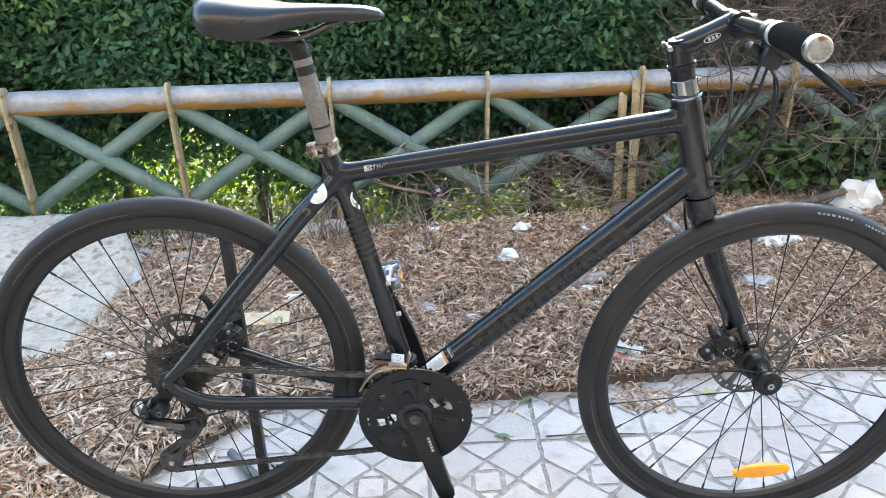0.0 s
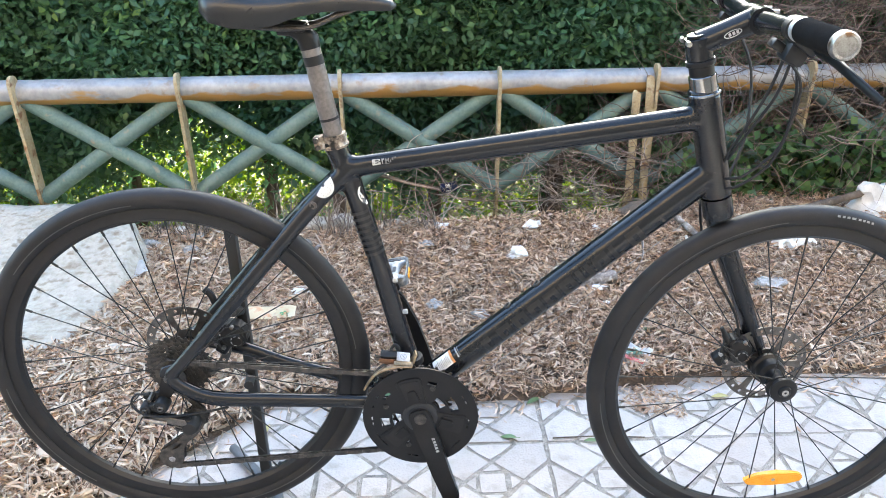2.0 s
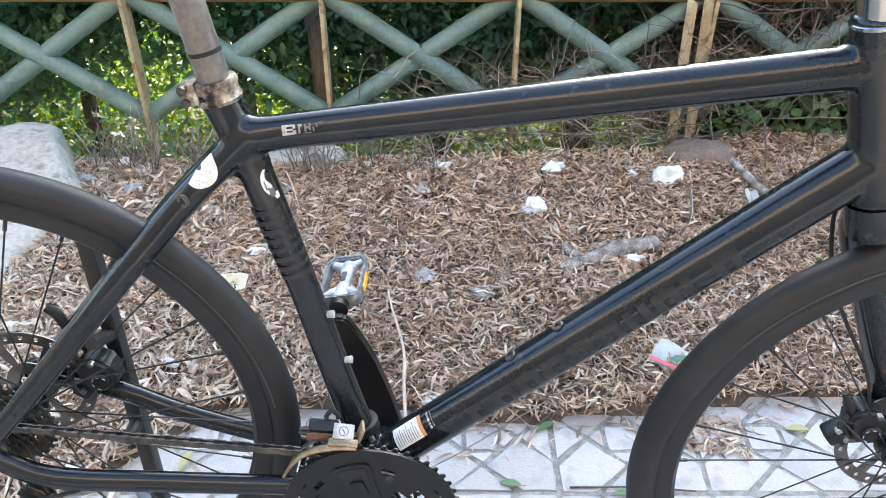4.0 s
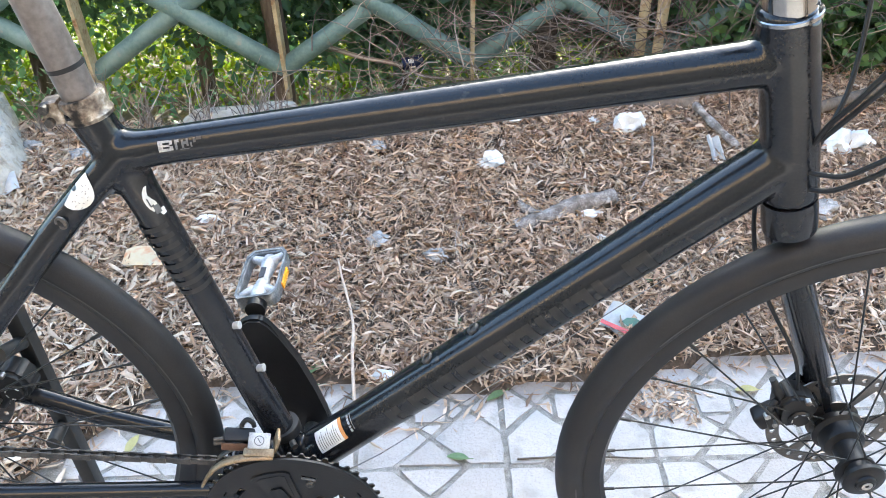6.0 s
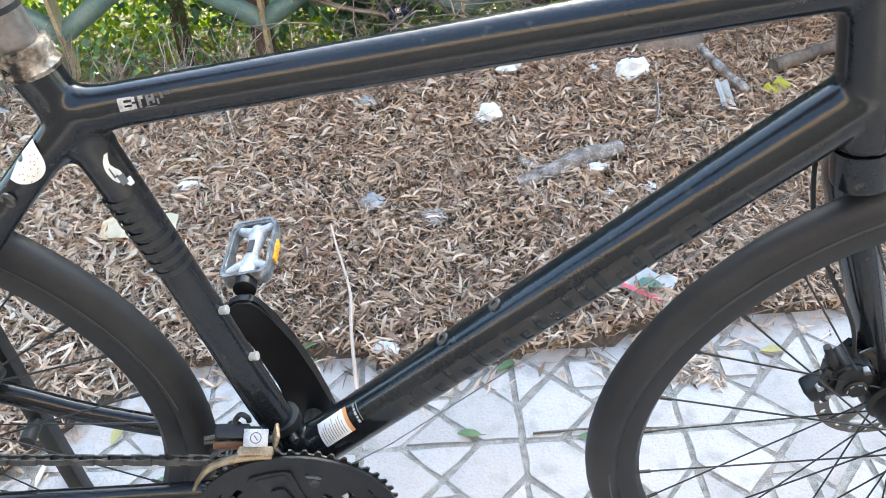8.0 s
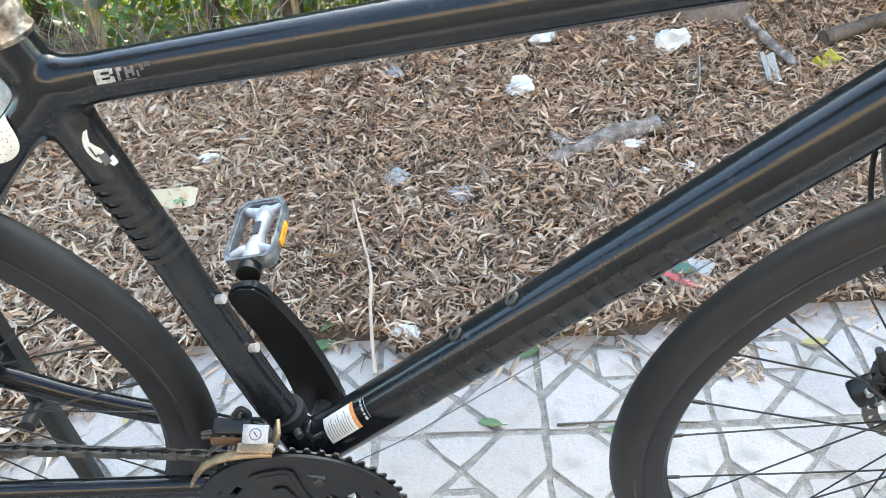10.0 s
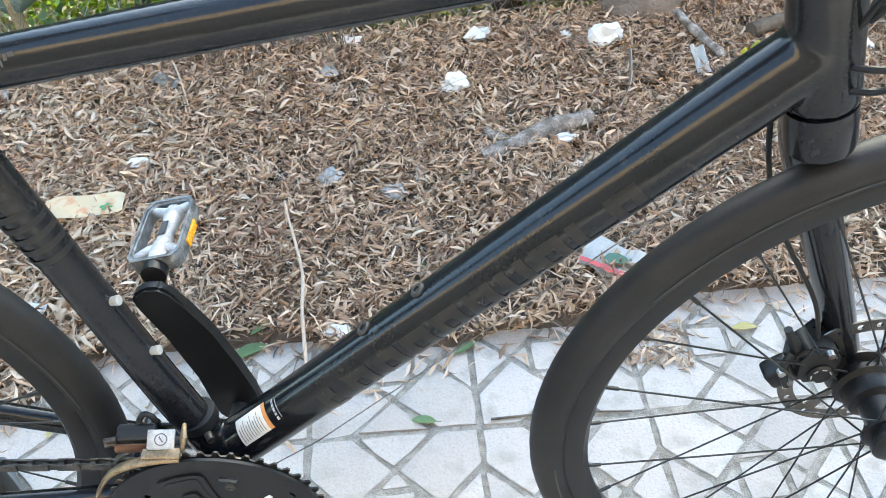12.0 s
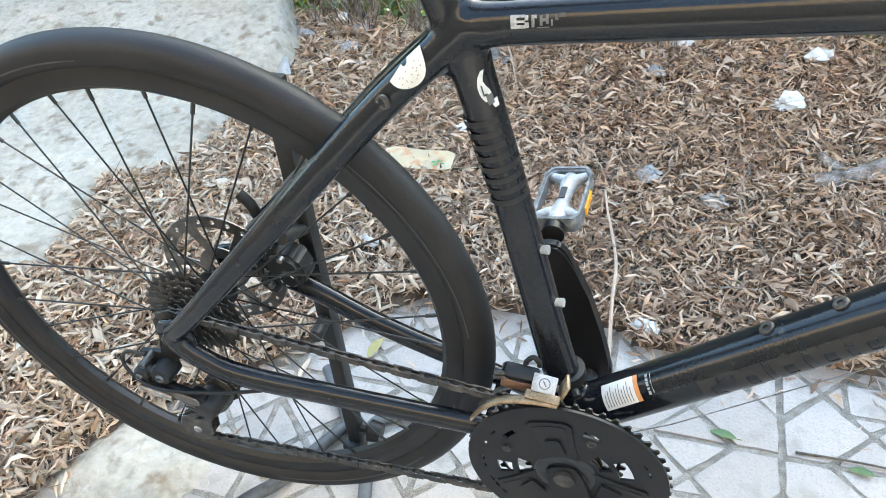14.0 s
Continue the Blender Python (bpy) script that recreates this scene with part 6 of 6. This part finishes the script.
def on_bed(x, y, rng):
    e = y - lerp_table(BED_EDGE, x)
    g = x - lerp_table(SLAB_EDGE, y)
    if y > bed_back(x):
        return False
    if g < -0.02 and rng.uniform() > 0.03 * (g > -0.35):
        return False
    if e > 0:
        return True
    if abs(x - 1.0) < 0.07 and abs(y - 0.4 + 0.3 * (x - 1.0)) < 0.055:
        return rng.uniform() < 0.75
    return rng.uniform() < 0.3 * math.exp(e / 0.025) + (0.001 if e > -0.25 else 0.0)


tagged(new("bark_mulch", chip_cloud("bark_mulch", 76000, on_bed, (0.012, 0.042), M_CHIP, 31, (0.07, 0.19), 0.034, 0.35, 0.48)), "loose reddish-brown shredded bark mulch", "mulch", kind="stuff")
def on_red_patch(x, y, rng):
    return in_bed(x, y) and noise.noise((x * 4.5, y * 4.5, 8.0)) + 0.5 * noise.noise((x * 12, y * 12, 3.0)) > 0.12 + rng.normal(0, 0.12)


tagged(new("red_bark", chip_cloud("red_bark", 11000, on_red_patch, (0.012, 0.042), M_REDCHIP, 39, (0.09, 0.26), 0.032, 0.5, 0.36)), "patches of redder bark flakes in the mulch", "mulch", kind="stuff")
tagged(new("bark_crumbs", chip_cloud("bark_crumbs", 42000, on_bed, (0.004, 0.016), M_CHIP, 37, (0.2, 0.5), 0.026, 0.3, 0.5)), "fine crumbs and fragments of bark between the chips", "mulch", kind="stuff")
tagged(new("leaf_litter", chip_cloud("leaf_litter", 2600, lambda x, y, rng: in_bed(x, y), (0.018, 0.04), M_DRYLEAF, 32, (0.2, 0.42), 0.03, 0.9, 0.5)), "curled dead leaves scattered over the mulch", "leaf litter", kind="stuff")


def on_left_bed(x, y, rng):
    return x < 0.3 and on_bed(x, y, rng) and rng.uniform() < min(1.0, 0.14 + max(0.0, 0.2 - x) * 1.1) * (0.75 if y > 1.0 else 1.0)


tagged(new("straw_litter", chip_cloud("straw_litter", 12500, on_left_bed, (0.02, 0.055), M_STRAW, 36, (0.08, 0.22), 0.032, 0.5, 0.36)), "bleached straw-coloured dead leaves and strips", "leaf litter", kind="stuff")
n = 1300
rng = np.random.default_rng(33)
pts = []
while len(pts) < n:
    a, b = rng.uniform(-1.2, 2.4), rng.uniform(-0.3, 1.85)
    if in_bed(a, b):
        pts.append((a, b, bed_height(a, b) + rng.uniform(0.004, 0.022)))
heads = np.stack([rng.normal(0, 1, n), rng.normal(0, 1, n), rng.normal(0, 0.12, n)], 1)
tagged(new("mulch_twigs", twig_cloud("mulch_twigs", np.array(pts), heads, rng.uniform(0.05, 0.16, n), rng.uniform(0.0008, 0.002, n), M_TWIG, 34, 0.35)), "fine dry twigs lying in the mulch", "twigs", kind="stuff")


# ---- litter ----
def ground_at(x, y):
    return bed_height(x, y) + 0.012 if in_bed(x, y) else 0.003


def crumple(name, x, y, size, mat, label, seed, flat=0.5, group="scraps of litter", turn=0.0, category="litter", lift=0.0):
    bm = B()
    bmesh.ops.create_icosphere(bm, subdivisions=3, radius=1.0)
    for v in bm.verts:
        p = v.co * 1.5 + Vector((seed * 3.1, seed * 1.7, seed))
        d = v.co * (1 + 0.55 * noise.noise(p) + 0.3 * noise.noise(p * 2.7) + 0.16 * noise.noise(p * 6))
        v.co = Vector((d.x * size[0], d.y * size[1], max(-0.2, d.z) * size[0] * flat))
    return thing(name, bm, mat, label, category, group, smooth=True, m=pose(x, y, ground_at(x, y) + size[0] * flat * 0.15 + 0.006 + lift, 0, 0, turn))


for k, (x, y, a, b, fl, turn) in enumerate(((0.729, 1.25, 0.032, 0.028, 0.8, 0), (0.803, 1.505, 0.032, 0.022, 0.7, 30), (1.127, 1.435, 0.048, 0.03, 0.8, 10), (1.665, 1.3, 0.045, 0.035, 0.9, 0), (0.456, 1.51, 0.03, 0.018, 0.5, 0), (-0.527, 1.515, 0.022, 0.018, 0.9, 0), (0.01, 1.0, 0.03, 0.016, 0.4, 15), (1.03, 1.46, 0.015, 0.012, 0.9, 0), (1.07, 0.9, 0.014, 0.02, 0.5, 20), (0.965, 0.877, 0.012, 0.01, 0.6, 20), (0.955, 0.985, 0.03, 0.012, 0.3, 10), (0.495, 0.434, 0.022, 0.014, 0.4, 0), (-0.053, 0.54, 0.02, 0.012, 0.4, -20))):
    crumple("tissue", x, y, (a, b), M_PAPER, "small crumpled white tissue lying on the mulch", k + 1, fl, "crumpled tissues", turn)
for k, (x, y, a, b) in enumerate(((0.412, 1.345, 0.026, 0.026), (-0.597, 1.4, 0.035, 0.025), (-0.453, 1.355, 0.03, 0.025), (-0.455, 1.475, 0.026, 0.02), (1.5, 0.99, 0.045, 0.032), (0.444, 0.9, 0.026, 0.024), (0.582, 0.828, 0.026, 0.022), (0.062, 1.087, 0.014, 0.014))):
    crumple("plastic_scrap", x, y, (a, b), M_CLEARBAG, "crushed translucent grey plastic scrap", k + 20, 0.5, "plastic scraps")
crumple("plastic_bag", 2.12, 1.63, (0.085, 0.07), M_PAPER, "bunched white plastic bag beside the brush", 40, 1.0, "")
crumple("plastic_bag", 1.72, 1.325, (0.055, 0.035), M_PAPER, "small white plastic bag on the mulch", 41, 0.6, "")


def sheet(name, x, y, w, d, mat, label, turn=0.0, tilt=(0.0, 0.0), wave=0.003, thick=0.0012, rounded=False, category="litter", group="", lift=0.014):
    bm = B()
    nx, ny = 8, 5
    top = [[None] * (nx + 1) for _ in range(ny + 1)]
    for j in range(ny + 1):
        for i in range(nx + 1):
            px, py = (i / nx - 0.5) * w, (j / ny - 0.5) * d
            if rounded:
                py *= 1 - 0.25 * max(0, abs(i / nx - 0.5) * 2 - 0.8) / 0.2
            top[j][i] = bm.verts.new((px, py, wave * noise.noise((px * 40 + x * 9, py * 40 + y * 7, 2.0)) + wave * math.sin(i * 1.1)))
    for j in range(ny):
        for i in range(nx):
            bm.faces.new((top[j][i], top[j][i + 1], top[j + 1][i + 1], top[j + 1][i]))
    bmesh.ops.solidify(bm, geom=list(bm.faces), thickness=thick)
    return thing(name, bm, mat, label, category, group, m=pose(x, y, ground_at(x, y) + lift, tilt[0], tilt[1], turn))


card = sheet("food_card", -0.045, 0.815, 0.162, 0.064, M_CARD, "flat cream food packet card with orange and green print", 3, (6, 0), 0.002, rounded=True, lift=0.028)
bm = B()
for cx, cy, ln, turn in ((0.042, -0.013, 0.014, 20), (0.052, -0.008, 0.012, -30), (0.046, -0.02, 0.012, 70), (0.06, -0.016, 0.01, 10)):
    ring = [pose(cx, cy, 0.0055, 0, 0, turn) @ Vector((ln * 0.5 * math.cos(t), ln * 0.22 * math.sin(t) * (1 + 0.4 * math.cos(3 * t)), 0)) for t in (2 * math.pi * k / 12 for k in range(12))]
    bm.faces.new([bm.verts.new(p) for p in ring])
part("green_print", bm, M_GREENINK, card, "green print", smooth=False)
sheet("paper_scrap", -0.59, 1.165, 0.1, 0.085, M_PAPER, "torn white paper scrap at the slab's edge", 30, (8, -6), 0.006)
sheet("paper_scrap", -0.008, 1.365, 0.075, 0.04, M_CLEARBAG, "pale crushed paper strip on the mulch", -25, (10, 8), 0.006)
sheet("white_wrapper", 1.335, 1.275, 0.035, 0.09, M_PAPER, "narrow folded white wrapper on the mulch", 5, (18, 10), 0.006, lift=0.022)
sheet("yellow_wrapper", 1.485, 1.315, 0.065, 0.04, M_YELLOW, "shiny yellow snack wrapper", 30, (18, -12), 0.01)
wrap = sheet("carton", 0.972, 0.55, 0.1, 0.07, M_PAPER, "crushed white and red drink carton at the paving edge", -32, (10, 6), 0.006, lift=0.018)
bm = B()
bm.faces.new([bm.verts.new(p) for p in ((-0.048, -0.033, 0.0075), (0.046, -0.033, 0.0075), (0.046, -0.021, 0.0075), (-0.048, -0.024, 0.0075))])
part("red_print", bm, M_RED, wrap, "red print", smooth=False)
bm = B()
bm.faces.new([bm.verts.new((0.012 + 0.024 * u, -0.002 + 0.013 * w, 0.0078)) for u, w in ((-1, -0.6), (-0.4, -1), (0.3, -0.5), (1, 0.1), (0.5, 0.8), (-0.2, 1), (-0.8, 0.4))])
part("green_print", bm, M_DARKGREEN, wrap, "dark green printed leaf", smooth=False)

can = empty("drink_can", pose(0.487, 1.885, 0.022, 0, 86, 16))
tagged(can, "small dark blue can lying on dry stems", "can")
bm = B()
lathe(bm, [(0.018, -0.036), (0.0215, -0.033), (0.0215, 0.033), (0.018, 0.036)], pose(0, 0, 0, 90, 0, 0), 24)
part("can_body", bm, M_CANBLUE, can)
bm = B()
lathe(bm, [(0.002, -0.0372), (0.0185, -0.0372), (0.0195, -0.0355), (0.0185, -0.034)], pose(0, 0, 0, 90, 0, 0), 24)
part("can_end", bm, M_BRIGHT, can, "bright can end")
bm = B()
tube_patch(bm, (0, 0, -0.02), (0, 0, 0.02), 0.0215, 0.0215, 0.004, 0.022, -60, -20)
tube_patch(bm, (0, 0, -0.02), (0, 0, 0.02), 0.0215, 0.0215, 0.004, 0.026, 10, 30)
part("can_print", bm, M_WHITE, can)

log = empty("log", pose(-0.005, -0.01, -0.018))
tagged(log, "short knobbly grey forked log lying on the mulch", "log")
for name, ends, r in (("trunk", [(0.775, 0.945, 0.026), (0.85, 0.975, 0.032), (0.93, 1.02, 0.04), (1.03, 1.055, 0.038)], 0.021), ("side_branch", [(0.86, 0.98, 0.034), (0.82, 0.995, 0.04), (0.79, 1.02, 0.044)], 0.011)):
    bm = B()
    pts = catmull(ends, 12)
    tube(bm, pts, [r * (1 + 0.22 * noise.noise((k * 0.37, r * 90, 0))) for k in range(len(pts))], 20)
    for v in bm.verts:
        v.co += Vector((0, 0, 1)) * 0.006 * noise.noise(v.co * 60) + Vector((0, 1, 0)) * 0.005 * noise.noise(v.co * 45 + Vector((3, 1, 2)))
    part(name, bm, M_LOG, log)
bm = B()
tube(bm, catmull([(0.445, 0.36, 0.012), (0.432, 0.47, 0.045), (0.425, 0.56, 0.05), (0.4, 0.66, 0.052), (0.388, 0.7, 0.054), (0.373, 0.76, 0.062)], 5), [0.0035 - 0.00006 * k for k in range(26)], 8)
thing("stick", bm, M_PALETWIG, "long thin peeled stick reaching over the paving edge", "stick")


bm = B()
tube(bm, catmull([(0.735, 0.258, 0.004), (0.84, 0.262, 0.004), (0.95, 0.257, 0.003)], 6), [0.002 - 0.00006 * k for k in range(13)], 8)
thing("stick", bm, M_BARK, "thin reddish stick lying in a paving joint", "stick")
bm = B()
tube(bm, catmull([(-0.004, 1.44, 0.02), (0.03, 1.36, 0.014), (0.062, 1.27, 0.01), (0.088, 1.195, 0.006)], 5), [0.0028 - 0.00006 * k for k in range(16)], 7)
thing("stick", bm, M_PALETWIG, "thin pale dry stalk lying on the mulch", "stick")
bm = B()
tube(bm, catmull([(1.18, 1.36, 0.01), (1.165, 1.28, 0.016), (1.14, 1.18, 0.012), (1.08, 1.06, 0.01), (1.02, 0.98, 0.012)], 5), [0.0045 - 0.0001 * k for k in range(21)], 7)
thing("stick", bm, M_TWIG, "bent grey dry stalk lying beside the log", "stick")


def leaf(x, y, length, turn, mat, label, group):
    bm = B()
    n = 8
    rows = []
    for k in range(n + 1):
        u = k / n
        w = length * 0.19 * math.sin(math.pi * min(1, u * 0.97 + 0.03)) ** 0.8
        zc = 0.1 * length * math.sin(u * 2.2)
        rows.append([bm.verts.new((length * (u - 0.5), s * w, zc + abs(s) * w * 0.3)) for s in (-1, -0.5, 0, 0.5, 1)])
    for a, b in zip(rows, rows[1:]):
        for k in range(4):
            bm.faces.new((a[k], a[k + 1], b[k + 1], b[k]))
    tube(bm, [(length * 0.48, 0, 0.1 * length * math.sin(2.15)), (length * 0.66, length * 0.03, 0.004)], 0.0008, 5)
    return thing("fallen_leaf", bm, mat, label, "leaf", group, m=pose(x, y, ground_at(x, y) - 0.001, 0, 0, turn))


for x, y, ln, turn, mat in ((0.633, 0.263, 0.052, -12, 0), (0.34, 0.425, 0.085, 20, 0), (0.36, 0.455, 0.05, 40, 0), (0.705, 0.405, 0.055, 30, 0), (1.17, 0.41, 0.055, -5, 1), (0.824, 0.246, 0.045, -10, 0), (0.637, 0.6, 0.03, 80, 0), (0.195, 0.845, 0.05, 70, 0), (0.43, 1.1, 0.045, 5, 0), (0.05, 0.3, 0.06, 75, 1), (0.07, 0.04, 0.05, 60, 1), (-0.39, 0.07, 0.045, 20, 0), (-0.07, 0.61, 0.045, 10, 1), (0.73, 0.88, 0.04, -40, 1), (-0.02, 0.02, 0.04, 15, 0), (0.16, 0.2, 0.06, -10, 0), (1.05, 0.72, 0.04, 10, 0)):
    leaf(x, y, ln * 0.78, turn, M_YELLOWLEAF if mat else M_GREENLEAF, "fallen yellowing leaf lying flat" if mat else "fallen fresh green leaf lying flat", "fallen yellow leaves" if mat else "fallen green leaves")


# ---- pavement, piece by piece ----
base = grid_sheet("pavement", -0.9, 3.0, -2.6, 0.62, 0.1, lambda x, y: -0.0022)
base.materials.append(M_JOINT)
pavement = new("pavement", base)
tagged(pavement, "patterned pale terrazzo paving with wide sandy joints", "pavement", kind="structure")
Q, GAP = 0.2605, 0.0046
PX, PY, PTURN = 0.4555, 0.2415, 1.6


def inset(poly, g):
    """A convex outline drawn in by g on every side."""
    out = []
    n = len(poly)
    for k in range(n):
        a, b, c = (Vector((*poly[(k + d) % n], 0)) for d in (-1, 0, 1))
        e, f = (b - a).normalized(), (c - b).normalized()
        n1, n2 = Vector((-e.y, e.x, 0)), Vector((-f.y, f.x, 0))
        s = (n1 + n2)
        s = s / max(0.25, s.length_squared) * 2
        q = b + s * g
        out.append((q.x, q.y))
    return out


def piece_mesh(name, poly, seed, jag=0.0018):
    rg = random.Random(seed)
    poly = inset(poly, GAP)
    pts = []
    n = len(poly)
    for k in range(n):
        a, b = poly[k], poly[(k + 1) % n]
        long = math.hypot(b[0] - a[0], b[1] - a[1])
        cut = min(0.3, 0.0028 / long)
        for u in (cut, 0.5, 1 - cut) if long > 0.05 else (cut, 1 - cut):
            pts.append((a[0] + (b[0] - a[0]) * u + rg.uniform(-jag, jag), a[1] + (b[1] - a[1]) * u + rg.uniform(-jag, jag)))
    bm = B()
    cx, cy = sum(p[0] for p in pts) / len(pts), sum(p[1] for p in pts) / len(pts)
    lo = [bm.verts.new((x, y, -0.0042)) for x, y in pts]
    mid = [bm.verts.new((x, y, -0.0012)) for x, y in pts]
    top = [bm.verts.new((x + (cx - x) * 0.016, y + (cy - y) * 0.016, 0.0)) for x, y in pts]
    m = len(pts)
    for r0, r1 in ((lo, mid), (mid, top)):
        for k in range(m):
            bm.faces.new((r0[k], r0[(k + 1) % m], r1[(k + 1) % m], r1[k]))
    bm.faces.new(top)
    return finish(name, bm, M_TILE, True, 50)


h, c = Q / 2, 0.066
e = h - c
shapes = []
for k in range(4):
    t = [(0, c), (c, 0), (h, e), (h, h), (e, h)]
    shapes.append(("paver_corner", t, k))
    shapes.append(("paver_edge", [(0, c), (e, h), (-e, h)], k))
    shapes.append(("paver_sliver", [(0, c), (-c / 2, c / 2), (c / 2, c / 2)], k))
shapes.append(("paver_centre", [(c / 2, c / 2), (-c / 2, c / 2), (-c / 2, -c / 2), (c / 2, -c / 2)], 0))


def ccw(poly):
    area = sum(a[0] * b[1] - b[0] * a[1] for a, b in zip(poly, poly[1:] + poly[:1]))
    return poly if area > 0 else poly[::-1]


meshes = []
for kind, poly, k in shapes:
    ca, sa_ = math.cos(math.pi / 2 * k), math.sin(math.pi / 2 * k)
    p = ccw([(x * ca - y * sa_, x * sa_ + y * ca) for x, y in poly])
    meshes.append((kind, [piece_mesh(kind, p, 100 + len(meshes) * 7 + v) for v in range(3)]))
rg = random.Random(77)
grid_m = pose(PX, PY, 0, 0, 0, PTURN)
far = bmesh.new()
count = 0
for i in range(-5, 10):
    for j in range(-11, 2):
        cm = grid_m @ pose((i + 0.5) * Q, (j + 0.5) * Q, 0)
        ctr = cm.translation
        if ctr.x < -0.85 or ctr.x > 2.85 or ctr.y > 0.72 or ctr.y - lerp_table(BED_EDGE, ctr.x) > 0.16 or ctr.x < lerp_table(SLAB_EDGE, ctr.y) + 0.1:
            continue
        near = -0.42 < ctr.x < 1.75 and ctr.y > -0.26
        for kind, ms in meshes:
            m = cm @ pose(rg.uniform(-0.001, 0.001), rg.uniform(-0.001, 0.001), rg.uniform(-0.0012, 0.0008), rg.uniform(-0.5, 0.5), rg.uniform(-0.5, 0.5), rg.uniform(-0.7, 0.7))
            me = rg.choice(ms)
            if near and count < 300:
                ob = new(kind, me)
                ob.parent = pavement
                ob.matrix_world = m
                count += 1
            else:
                first = len(far.verts)
                far.from_mesh(me)
                far.verts.ensure_lookup_table()
                bmesh.ops.transform(far, matrix=m, verts=far.verts[first:])
me = bpy.data.meshes.new("far_pavers")
far.to_mesh(me)
far.free()
me.materials.append(M_TILE)
ob = new("far_pavers", me)
ob.parent = pavement
ob["kind"] = "stuff"
